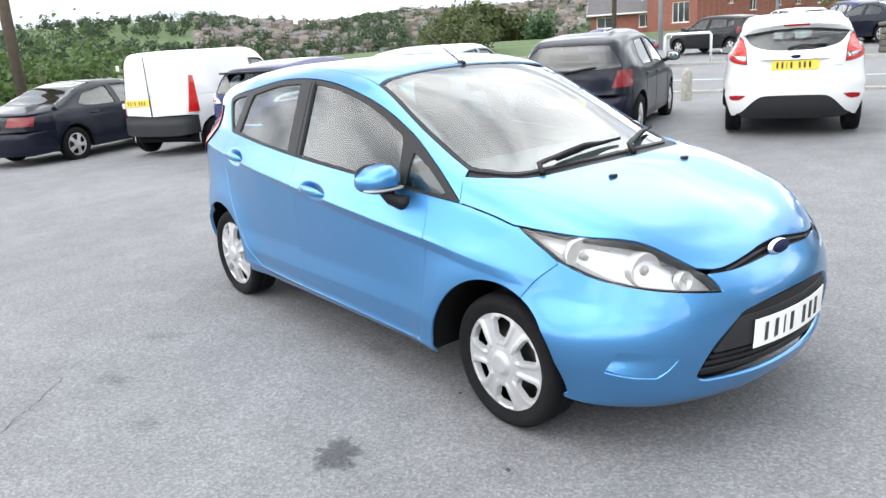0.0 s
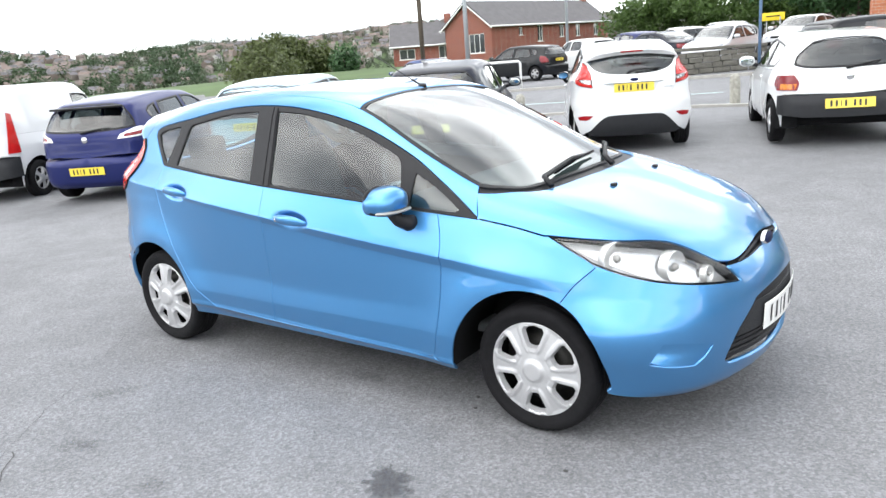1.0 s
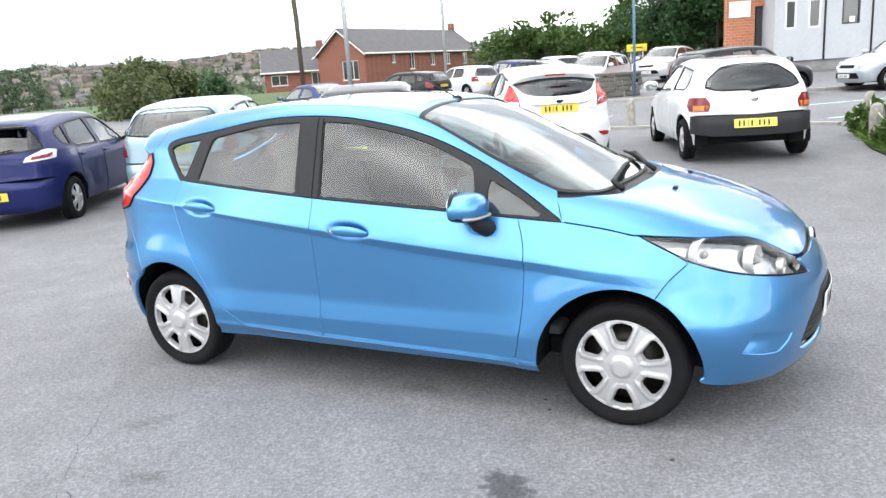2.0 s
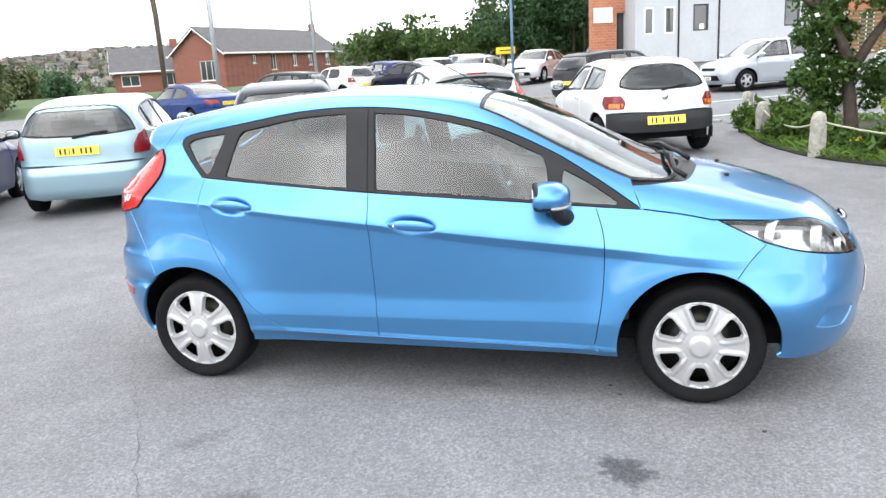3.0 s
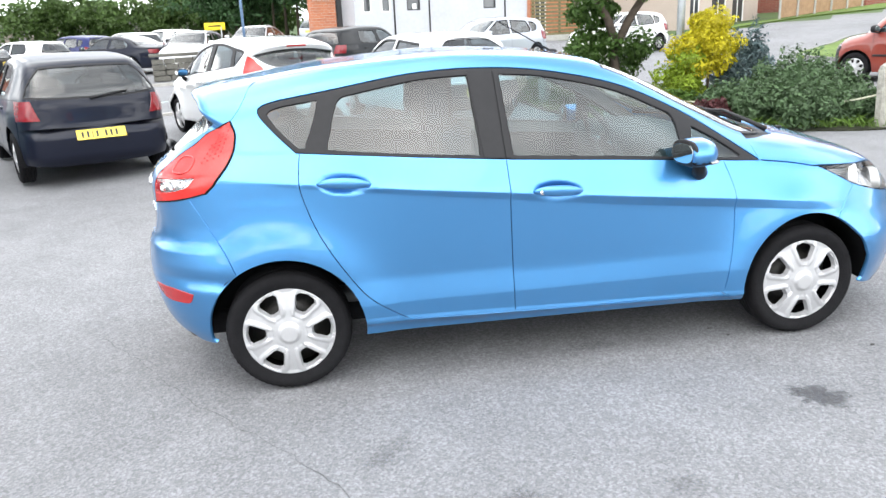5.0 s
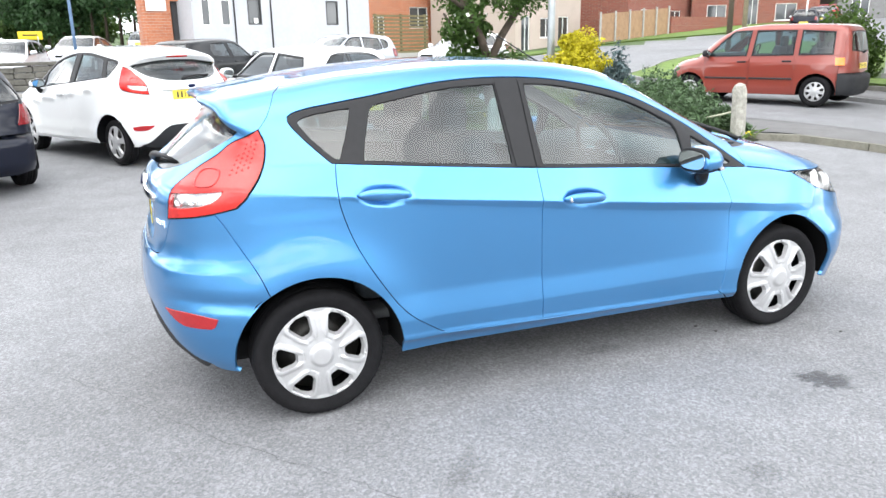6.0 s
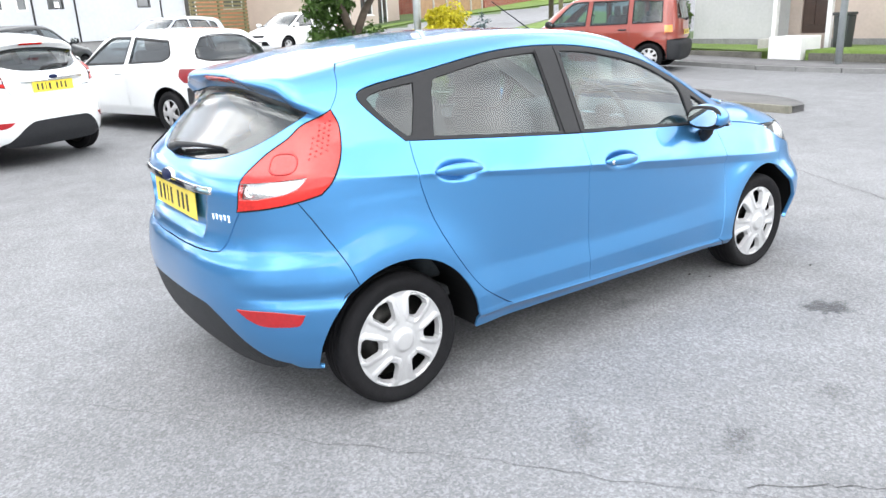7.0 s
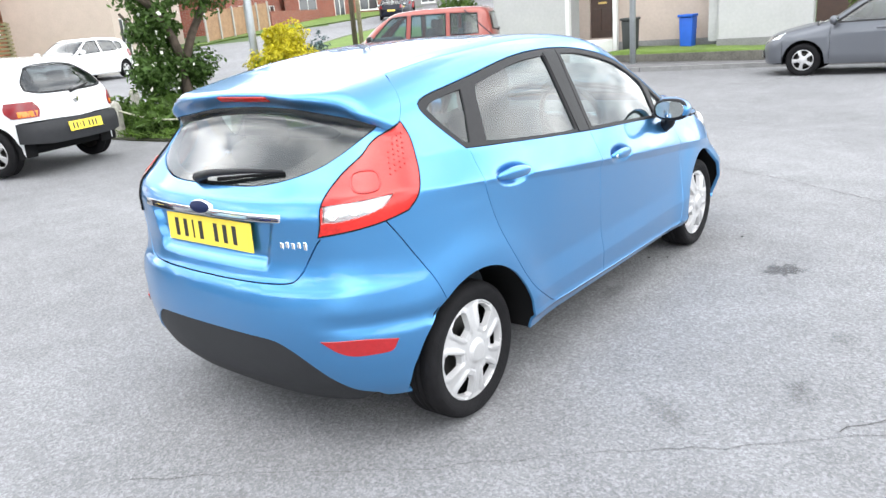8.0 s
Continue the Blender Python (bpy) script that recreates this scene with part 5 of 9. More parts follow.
        P("reflector_house", "rear", clear, M["silver_satin"], "bright reflector pocket", parent=lamp, off=-0.016, depth=0, gap=-0.003)
        P("clear_lens", "rear", clear, M["lamp_lens"], "clear reversing lens", parent=lamp, off=0.006, depth=0.004, gap=0.001)
        P("lamp_seal", "rear", run, M["dark"], parent=lamp, holes=[shrink(run, 0.0055)], off=0.0075, depth=0.03, gap=0.0)
        ring = np.array(arc(0, 0, 1, 0, 360, 29)[:-1])
        ring = np.sign(ring) * np.abs(ring) ** 0.7 * np.array([0.055, 0.032]) + np.array([0.80 * s, 1.035])
        q = S.place("rear", ring)
        swept_ring("inner_ring", [tuple(v) for v in q + S.normal(q) * 0.0065], 0.0045, 0.0045, M["lamp_dot"], lamp, "dark red ring in the lens")
        for phi, z, r in ((0.665, 0.946, 0.020), (0.745, 0.953, 0.018), (0.81, 0.963, 0.014)):
            q = S.place("rear", np.array([[s * phi, z]]))[0]
            v, f = lathe_data([(0.001, 0.012), (r * 0.7, 0.006), (r, -0.003), (r, 0.02)], 16)
            n = S.normal(q[None])[0]
            rot = Vector((0, -1, 0)).rotation_difference(Vector(n))
            mesh_object("reflector", [Vector(q - n * 0.012) + rot @ Vector(w) for w in v], f, M["chrome"], lamp)
        for row in range(7):
            for col in range(3 + (row > 1)):
                q = S.place("rear", np.array([[s * (0.992 - 0.024 * col - 0.003 * row), 1.172 - 0.017 * row - 0.008 * col]]))[0]
                n = S.normal(q[None])[0]
                bm = ellipsoid_bm((0.011, 0.011, 0.011), tuple(q + n * 0.005), 8, 6)
                part("lamp_dot", bm, M["lamp_dot"], lamp)
    for kind, phi in (("front", 1.25), ("rear", 1.2)):
        z1 = 0.66
        inner = path([(-phi, 0.24), (phi, 0.24)], [(phi, 0.24), (phi, z1)], [(phi, z1), (-phi, z1)], [(-phi, z1), (-phi, 0.24)])
        w = 0.78 if kind == "front" else 0.8
        inner = inner * np.array([w / 1.2, 1])
        P("crash_panel", kind, inner, M["dark"], off=-0.07, depth=0, step=0.1)
    # floor pan and cabin
    bm = box_bm((3.3, 1.16, 0.10), (0.02, 0, 0.275), 0.03)
    box_bm((1.25, 1.52, 0.1), (0.0, 0, 0.295), 0.02, bm=bm)
    part("floor_pan", bm, M["dark"], car, "black underside")
    cabin(car)
    # front wipers
    for y0, y1, xb in ((-0.42, 0.16, 1.17), (0.12, 0.58, 1.215)):
        a, b = S.place("top", np.array([[xb - 0.02, y0], [1.115 if y1 < 0.3 else 0.985, y1]]))
        a, b = a + np.array([0, 0, 0.022]), b + np.array([0, 0, 0.022])
        m = a * 0.5 + b * 0.5 + np.array([0.01, 0, 0.022])
        arm = tube("wiper", [tuple(a + np.array([0.05, -0.03, -0.03])), tuple(a), tuple(m), tuple(a * 0.2 + b * 0.8)], [0.014, 0.012, 0.009, 0.007], M["black_trim"], car, "black windscreen wiper")
        tube("wiper_blade", [tuple(a * 0.8 + b * 0.2 - np.array([0, 0, 0.008])), tuple(a * 0.4 + b * 0.6 + np.array([0, 0, 0.004])), tuple(b - np.array([0, 0, 0.006]))], [0.008, 0.010, 0.006], M["dark"], arm)
    # aerial
    q = S.place("top", np.array([[0.215, 0.0]]))[0]
    base = part("aerial", ellipsoid_bm((0.055, 0.04, 0.03), tuple(q), 16, 8), M["black_trim"], car, "black roof aerial")
    tube("aerial_rod", [tuple(q), tuple(q + np.array([-0.09, 0, 0.05])), tuple(q + np.array([-0.30, 0, 0.17]))], [0.006, 0.0032, 0.0025], M["black_trim"], base)
    return car


def cabin(car, h=0.0, colour="seat_cloth"):
    """Seats, headrests, dashboard and steering wheel, seen through the glass."""
    for y in (-0.36, 0.36):
        bm = box_bm((0.5, 0.5, 0.2), (-0.01, y, 0.50 + h), 0.07, segments=3)
        seat = part("seat", bm, M[colour], car, "dark cloth seat")
        bm = box_bm((0.16, 0.48, 0.62), (0, 0, 0.31), 0.07, segments=3)
        bmesh.ops.transform(bm, matrix=pose(-0.26, y, 0.52 + h, 0, -16, 0), verts=bm.verts)
        part("seat_back", bm, M[colour], seat)
        bm = box_bm((0.11, 0.26, 0.21), (-0.485, y, 1.21 + h), 0.05, segments=3)
        part("headrest", bm, M[colour], seat)
    bm = box_bm((0.48, 1.22, 0.2), (-0.78, 0, 0.52 + h), 0.06, segments=3)
    seat = part("rear_seat", bm, M[colour], car, "dark cloth rear bench")
    bm = box_bm((0.16, 1.22, 0.55), (0, 0, 0.27), 0.06, segments=3)
    bmesh.ops.transform(bm, matrix=pose(-1.02, 0, 0.55 + h, 0, -18, 0), verts=bm.verts)
    part("seat_back", bm, M[colour], seat)
    for y in (-0.36, 0.36):
        bm = box_bm((0.09, 0.24, 0.13), (-1.20, y, 1.12 + h), 0.04, segments=3)
        part("headrest", bm, M[colour], seat)
    bm = box_bm((0.5, 1.34, 0.24), (0.80, 0, 0.85 + h), 0.08, segments=3)
    part("dashboard", bm, M["dash"], car, "dark dashboard")
    ring = [Vector((0.37, -0.36, 0.97 + h)) + Euler((0, radians(-24), 0)).to_matrix() @ Vector((0, 0.18 * math.cos(a), 0.18 * math.sin(a))) for a in np.linspace(0, TAU, 28, endpoint=False)]
    wheel = swept_ring("steering_wheel", ring, 0.015, 0.015, M["dash"], car, "dark steering wheel")
    bm = ellipsoid_bm((0.07, 0.15, 0.13), (0.40, -0.36, 0.97 + h), 16, 10, 2.6)
    part("wheel_hub", bm, M["dash"], wheel)
    for y0, y1, z1 in ((-0.36, -0.53, 0.0), (-0.36, -0.19, 0.0), (-0.36, -0.36, -0.17)):
        tube("spoke", [(0.385, y0, 0.97 + h), (0.37 + (0.07 if z1 else 0), y1, 0.97 + z1 + h)], 0.015, M["silver_satin"], wheel)
    bm = box_bm((0.03, 0.20, 0.06), (0.36, 0.0, 1.30 + h), 0.012)
    part("rear_view_mirror", bm, M["dash"], car)
    bm = box_bm((2.3, 1.25, 0.05), (-0.2, 0, 0.36 + h), 0.02)
    part("carpet", bm, M["dash"], car)

# ---- ground ----
def ground_z(x, y):
    """The forecourt: level under the blue car, rising gently to the street and the yard beyond it."""
    x, y = np.asarray(x, float), np.asarray(y, float)
    ex = np.sign(x) * np.maximum(np.abs(x) - 2.0, 0)
    ey = np.maximum(y - 2.0, 0)
    return 0.0225 * np.clip(ex, -14, 0) - 0.012 * np.clip(x - 7, 0, 9) + 0.016 * np.minimum(ey, 20) + 0.032 * np.clip(y - 22, 0, 24) + 0.05 * np.clip(x - 19, 0, 40)


def gz(x, y):
    return float(ground_z(x, y))


def land_z(x, y):
    """The whole sheet: the yards near by, a valley to the north-west, and the far slope with its terraces."""
    r = np.hypot(x, y)
    a = np.degrees(np.arctan2(y, x))
    near = ground_z(x, y)
    west = np.clip((a - 84) / 16, 0, 1) * np.clip((205 - a) / 20, 0, 1)
    west = west * west * (3 - 2 * west)
    t = np.clip((r - 70) / 110, 0, 1)
    valley = -16 * t * t * (3 - 2 * t)
    u = np.clip((r - 240) / 800, 0, 1)
    crest = 31 + 4 * np.sin(np.radians(a) * 9) + 3 * np.sin(np.radians(a) * 23 + 1) + 7 * np.clip((a - 148) / 14, 0, 1)
    hill = (crest + 16) * u * u * (3 - 2 * u) + 3 * np.sin(r / 60 + np.radians(a) * 11) * u
    far = np.clip((r - 60) / 200, 0, 1)
    return near * (1 - far * west) + west * (valley + hill) + (1 - west) * far * 4


def is_paved(x, y):
    """Asphalt of the forecourt, the streets and the yard."""
    lot = (x > -42) & (x < 14.8) & (y > -40) & (y < 13)
    street = (x > -60) & (x < 60) & (y > 11 + 0.22 * np.clip(x, -5, 60)) & (y < np.where(x < -10, 27, np.where(x > 9, 31 + 0.22 * x, 20.5)))
    side = (x > 6.5) & (x < 14.8) & (y > -60) & (y < 30)
    yard = (x > -24) & (x < 12) & (y > 18) & (y < 48)
    return lot | street | side | yard


rings = np.r_[0.0, np.linspace(0.8, 26, 64), np.geomspace(27, 2600, 64)]
turns = 240
gv = [(0.0, 0.0, gz(0, 0))]
for r_ in rings[1:]:
    ang = np.arange(turns) * TAU / turns
    xs_, ys_ = r_ * np.cos(ang), r_ * np.sin(ang)
    gv += list(zip(xs_, ys_, land_z(xs_, ys_)))
gf = [(0, 1 + k, 1 + (k + 1) % turns) for k in range(turns)]
for i in range(len(rings) - 2):
    for k in range(turns):
        a_, b_ = 1 + i * turns + k, 1 + i * turns + (k + 1) % turns
        gf.append((a_, a_ + turns, b_ + turns, b_))
ground = mesh_object("ground", gv, gf, M["asphalt"])
ground.data.materials.append(M["meadow"])
mids = np.array([np.mean([gv[i] for i in f], axis=0) for f in gf])
ground.data.polygons.foreach_set("material_index", np.where(is_paved(mids[:, 0], mids[:, 1]), 0, 1).astype(np.int32))
tagged(ground, "worn grey asphalt forecourt and street with distant meadows", "ground", kind="structure")


def strip_mesh(name, line, width, height, material_, label, category, sink=0.05, kind="structure", gap=0.0, piece=0.9):
    """A kerb or painted line along the points, on the ground, in pieces."""
    line = np.array(line, float)
    s = np.r_[0, np.cumsum(np.linalg.norm(np.diff(line, axis=0), axis=1))]
    n = max(1, int(round(s[-1] / piece)))
    top = tagged(new(name), label, category, kind=kind)
    for i in range(n):
        a, b = s[-1] * i / n + gap / 2, s[-1] * (i + 1) / n - gap / 2
        q = [np.array([np.interp(v, s, line[:, 0]), np.interp(v, s, line[:, 1])]) for v in (a, b)]
        d = (q[1] - q[0]) / max(np.linalg.norm(q[1] - q[0]), 1e-6)
        m = np.array([-d[1], d[0]]) * width / 2
        low, high = [], []
        for c in (q[0] - m, q[1] - m, q[1] + m, q[0] + m):
            z = gz(*c)
            low.append((c[0], c[1], z - sink))
            high.append((c[0], c[1], z + height))
        mesh_object("kerb_stone" if height > 0.01 else "paint_mark", low + high, [(4, 5, 6, 7), (0, 1, 5, 4), (1, 2, 6, 5), (2, 3, 7, 6), (3, 0, 4, 7)], material_, top, smooth=False)
    return top


# ---- plants ----
def leaf_mesh(name, clumps, size, mat, parent=None, label="", seed=1, flat=0.5, hollow=0.55, long=1.6, droop=0.0):
    """Many small bent leaves in uneven clumps: (middle, radii, count)."""
    rng = np.random.default_rng(seed)
    P, N = [], []
    for c, rad, n in clumps:
        d = rng.normal(size=(n, 3))
        d /= np.linalg.norm(d, axis=1)[:, None]
        r = hollow + (1 - hollow) * rng.random(n) ** 0.6
        lump = 1 + 0.22 * np.sin(d[:, 0] * 5 + c[0] * 3) * np.cos(d[:, 1] * 4 + c[1] * 2) + 0.14 * np.sin(d[:, 2] * 7 + c[2])
        p = np.array(c) + d * (r * lump)[:, None] * np.array(rad)
        P.append(p)
        N.append(d * flat + rng.normal(size=(n, 3)) * (1 - flat) * 0.8 + np.array([0, 0, 0.25]))
    P, N = np.vstack(P), np.vstack(N)
    N /= np.linalg.norm(N, axis=1)[:, None]
    n = len(P)
    t = np.cross(N, rng.normal(size=(n, 3)))
    t /= np.maximum(np.linalg.norm(t, axis=1), 1e-6)[:, None]
    b = np.cross(N, t)
    s = size * (0.6 + 0.8 * rng.random(n))[:, None]
    tip = t * s * long / 2
    v = np.stack([P - tip, P + b * s * 0.42 + N * s * 0.1, P + tip - N * s * droop, P - b * s * 0.42 + N * s * 0.1], axis=1).reshape(-1, 3)
    i = np.arange(n)[:, None] * 4
    f = np.hstack([i, i + 1, i + 2, i + 3])
    data = bpy.data.meshes.new(name)
    data.vertices.add(len(v))
    data.vertices.foreach_set("co", v.ravel())
    data.loops.add(4 * n)
    data.loops.foreach_set("vertex_index", f.ravel().astype(np.int32))
    data.polygons.add(n)
    data.polygons.foreach_set("loop_start", np.arange(0, 4 * n, 4, dtype=np.int32))
    data.materials.append(mat)
    data.update(calc_edges=True)
    ob = new(name, data)
    if parent is not None:
        ob.parent = parent
    if label:
        ob["label"] = label
    return ob


def clumps_in(rng, n, centre, radii, size, per, squash=0.8):
    out = []
    for _ in range(n):
        d = rng.normal(size=3)
        d /= np.linalg.norm(d)
        q = np.array(centre) + d * np.array(radii) * rng.random() ** 0.4
        k = size * (0.7 + 0.6 * rng.random())
        out.append((tuple(q), (k, k, k * squash), per))
    return out


def limb(bm_v, bm_f, points, radii, sides=10):
    v, f = tube_data(points, radii, sides)
    base = len(bm_v)
    bm_v.extend(v)
    bm_f.extend([tuple(i + base for i in q) for q in f])


# ---- the other parked cars ----
def plain_car(name, label, paint, top, front, rear, wb, half, belt, roof_half, screen, panes, doors, glass_rear=None, tail_lamps=(), lip=None, nose_z=0.72,
              bumper=None, bumper_z=0.0, wheel=(0.29, 0.2, "six"), plate_z=0.6, plate_side=0.0, roof_end=None, saloon=None, step=0.07, glass_name="glass_dark", head=((0.45, 0.60), (0.85, 0.70), 0.10),
              strip=False, seats=0.0, extra=None, script=False, bumper_low=0.215):
    """A parked car from its side profile: lower flanks in door strips, window band, bonnet, screens, roof, tail and bumpers."""
    belt_f = lambda x: belt[0] + belt[1] * x
    wheels = ((wb / 2, wheel[0] - 0.003), (-wb / 2, wheel[0] - 0.003))
    xf, xr = front[len(front) // 2][1], rear[len(rear) // 2][1]
    k = half / 0.85

    def taper(w, a=0.84, b=0.86):
        return pchip((xr, w * a), (xr * 0.62, w * 0.985), (0, w), (xf * 0.62, w * 0.975), (xf, w * b))
    levels = ((0.2, taper(half * 0.94)), (0.33, taper(half * 0.985)), (0.5, taper(half * 0.99)), (lambda x: belt_f(x) - 0.16, taper(half)), (belt_f, taper(half * 0.95)),
              (max(p[1] for p in top) - 0.03, taper(roof_half, 0.88, 0.8)))
    r_arch = wheel[0] + 0.062
    S = Shape(pchip(*top), pchip(*front), pchip(*rear), levels, (0.45, 2.4), (0.22 if saloon is None else 0.3, 3.0),
              pchip((xr, -0.1), (-0.8, 0), (0.1, 0.05), (0.6, 0.2), (1.2, 0.25), (xf, 0.2)), pchip((xr, 0.13), (0.6, 0.12), (1.2, 0.16), (xf, 0.2)), wheels, (r_arch, 0.018), 0.045, 0.2, 0.14)
    car = tagged(new(name), label, "van" if "van" in name else "car")
    if not saloon:
        S.tail = xr * 0.55

    def P(part_name, kind, outline, mat, plabel="", parent=None, **kw):
        kw.setdefault("step", step)
        return panel(part_name, S, kind, outline, mat, parent or car, plabel, **kw)

    def edge_z(x):
        x = np.asarray(x, float)
        return S.top(x + S.bow(x) * 0.34) - 0.05

    sill = 0.225
    x_base, x_top = screen
    x_end = roof_end if roof_end is not None else xr * 0.86
    xa, xb = wheels[0][0] + r_arch + 0.02, wheels[1][0] - r_arch - 0.02

    def low(x):
        z = np.full_like(x, sill)
        for cx, cz in wheels:
            d = r_arch ** 2 - (x - cx) ** 2
            z = np.where(d > 0, np.maximum(z, cz + np.sqrt(np.maximum(d, 0))), z)
        return z

    def high(x):
        return np.minimum(belt_f(x), edge_z(x))
    cuts = [xa, *doors, xb]
    low_names = ["front_wing"] + ["door"] * (len(doors) - 1) + ["rear_quarter"]
    ye = np.linspace
    band_x = np.array([x for x in np.linspace(x_base, x_end, 60) if edge_z(x) > belt_f(x) + 0.012])
    for flank in ("right", "left"):
        s = -1 if flank == "right" else 1
        for i, pname in enumerate(low_names):
            a, b = cuts[i], cuts[i + 1]
            xs = np.linspace(a, b, max(8, int((a - b) / 0.03)))
            outline = np.vstack([np.c_[xs, low(xs)], np.c_[xs, high(xs)][::-1]])
            p = P(pname, flank, outline, paint, gap=0.003)
            if pname == "door" and (i == 1 or len(doors) > 2):
                hx = b + 0.16
                q = S.place(flank, np.array([[hx, belt_f(hx) - 0.10]]))[0]
                bm = box_bm((0.19, 0.035, 0.035), tuple(q), 0.012)
                part("door_handle", bm, M["black_trim"] if strip else paint, p)
            if strip and pname != "front_wing":
                q = S.place(flank, np.array([[a - 0.03, 0.55], [b + 0.03, 0.55]]))
                if pname == "door":
                    tube("rubbing_strip", [tuple(q[0] + np.array([0, s * 0.002, 0])), tuple(q[1] + np.array([0, s * 0.002, 0]))], 0.022, M["grey_plastic"], p, "dark rubbing strip", 6)
        foot_x = band_x if saloon else np.linspace(band_x[0], xb, 60)
        outline = np.vstack([np.c_[band_x, edge_z(band_x)], np.c_[foot_x, belt_f(foot_x) + 0.001][::-1]])
        runs = [path(*[list(zip(*[iter(np.ravel(r))] * 2)) for r in pn]) for pn in panes]
        P("window_band", flank, outline, paint, holes=runs, gap=0.0, depth=0.02, step=step * 0.7)
        for r in runs:
            win = P("side_window", flank, r, M[glass_name], "side window", off=-0.01, depth=0.0, gap=-0.006)
            P("window_seal", flank, shrink(r, -0.004), M["black_trim"], parent=win, holes=[shrink(r, 0.022)], off=0.002, depth=0.008, gap=0.0)
        for w in wheels:
            make_wheel(car, (w[0], s * (half - 0.105), w[1] + 0.003), s < 0, wheel[0], wheel[1], wheel[2], 0.18)
            v, f = [], []
            angs = np.linspace(-12, 192, 20)
            for a in angs:
                c, sn = math.cos(radians(a)), math.sin(radians(a))
                for yy in (half - 0.04, half - 0.3):
                    v.append((w[0] + (r_arch + 0.01) * c, s * yy, w[1] + (r_arch + 0.01) * sn))
            for i in range(len(angs) - 1):
                f.append((2 * i, 2 * i + 1, 2 * i + 3, 2 * i + 2))
            f.append(tuple(2 * i + 1 for i in range(len(angs))))
            mesh_object("wheel_arch_liner", v, f, M["dark"], car)
        mx = x_base - 0.32
        q = S.place(flank, np.array([[mx, belt_f(mx)]]))[0]
        bm = ellipsoid_bm((0.13, 0.22, 0.15), (q[0] + 0.02, q[1] + s * 0.14, q[2] + 0.09), 16, 10, 2.6)
        mir = part("wing_mirror", bm, M["black_trim"] if strip else paint, car)
        bm = ellipsoid_bm((0.01, 0.18, 0.115), (q[0] - 0.042, q[1] + s * 0.14, q[2] + 0.09), 16, 8, 2.6)
        part("mirror_glass", bm, M["mirror"], mir)
        tube("mirror_arm", [(q[0] + 0.03, q[1] - s * 0.02, q[2] + 0.02), (q[0] + 0.03, q[1] + s * 0.07, q[2] + 0.05)], 0.03, M["black_trim"], mir)

    def both(half_run):
        h = np.asarray(half_run)
        return np.vstack([h, h[1:-1][::-1] * np.array([1, -1])])

    def edge_top(x0, x1, n=24):
        xs = np.linspace(x0, x1, n)
        return S.across("right", np.c_[xs, edge_z(xs)], "top")

    def cross(x, y, bend):
        """A line over the car from its edge at y to the middle."""
        t = np.linspace(y, 0, 8)
        return np.c_[x + bend * (1 - (t / y) ** 2), t]
    # bonnet
    lip_phi = np.linspace(-1.05, 0, 14)
    lip_line = S.across("front", np.c_[lip_phi, nose_z + 0.0 * lip_phi], "top")
    x_w = lip_line[0][0]
    e = edge_top(x_base, max(x_w, x_base + 0.2))
    bon = np.vstack([cross(e[0][0], e[0][1], 0.1)[::-1], e[1:], lip_line])
    P("bonnet", "top", both(bon), paint, gap=0.003)
    e = edge_top(x_base, x_top)
    c0, c1 = cross(e[0][0], e[0][1], 0.1)[::-1], cross(e[-1][0], e[-1][1], 0.04)
    P("windscreen", "top", both(np.vstack([c0, e[1:-1], c1])), M[glass_name], "windscreen", gap=0.006, off=-0.006, depth=0.004)
    ws = both(np.vstack([c0, e[1:-1], c1]))
    P("windscreen_seal", "top", ws, M["black_trim"], holes=[shrink(ws, 0.03)], off=-0.002, depth=0.01, gap=0.002)
    if saloon:
        xs0, xs1 = saloon
        e = edge_top(x_top, xs0)
        P("roof", "top", both(np.vstack([cross(e[0][0], e[0][1], 0.04)[::-1], e[1:-1], cross(e[-1][0], e[-1][1], -0.03)])), paint, gap=0.002)
        e = edge_top(xs0, xs1)
        scr = both(np.vstack([cross(e[0][0], e[0][1], -0.03)[::-1], e[1:-1], cross(e[-1][0], e[-1][1], -0.05)]))
        P("rear_window", "top", scr, M[glass_name], "rear window", gap=0.006, off=-0.006, depth=0.004)
        P("window_seal", "top", scr, M["black_trim"], holes=[shrink(scr, 0.03)], off=-0.002, depth=0.01, gap=0.002)
        zt = float(S.top(xr * 0.965)) - 0.03
        phi = np.linspace(-0.9, 0, 12)
        back_line = S.across("rear", np.c_[phi, zt + 0 * phi], "top")
        e = edge_top(xs1, back_line[0][0] + 0.02)
        P("boot_lid", "top", both(np.vstack([cross(e[0][0], e[0][1], -0.05)[::-1], e[1:], back_line])), paint, gap=0.002)
    else:
        zt = float(S.top(x_end)) - 0.055
        phi = np.linspace(-1.0, 0, 14)
        back_line = S.across("rear", np.c_[phi, zt + 0 * phi], "top")
        e = edge_top(x_top, x_end)
        e = e[e[:, 0] > back_line[0][0] + 0.02]
        P("roof", "top", both(np.vstack([cross(e[0][0], e[0][1], 0.04)[::-1], e[1:], back_line])), paint, gap=0.002)
    # tail, in turn and height
    side_z = np.linspace(bumper_z, zt, 24)
    xe = np.full_like(side_z, xb + 0.0)
    if not saloon:
        xe = np.where(side_z > belt_f(xb), np.interp(side_z, [belt_f(xb), zt], [xb, x_end]), xb)
    side_line = S.across("right", np.c_[xe, np.minimum(side_z, edge_z(xe) + (0.05 if not saloon else 0.0))], "rear")
    gate = sym(np.vstack([[(0.0, bumper_z)], side_line, [(0.0, zt)]]))
    holes = []
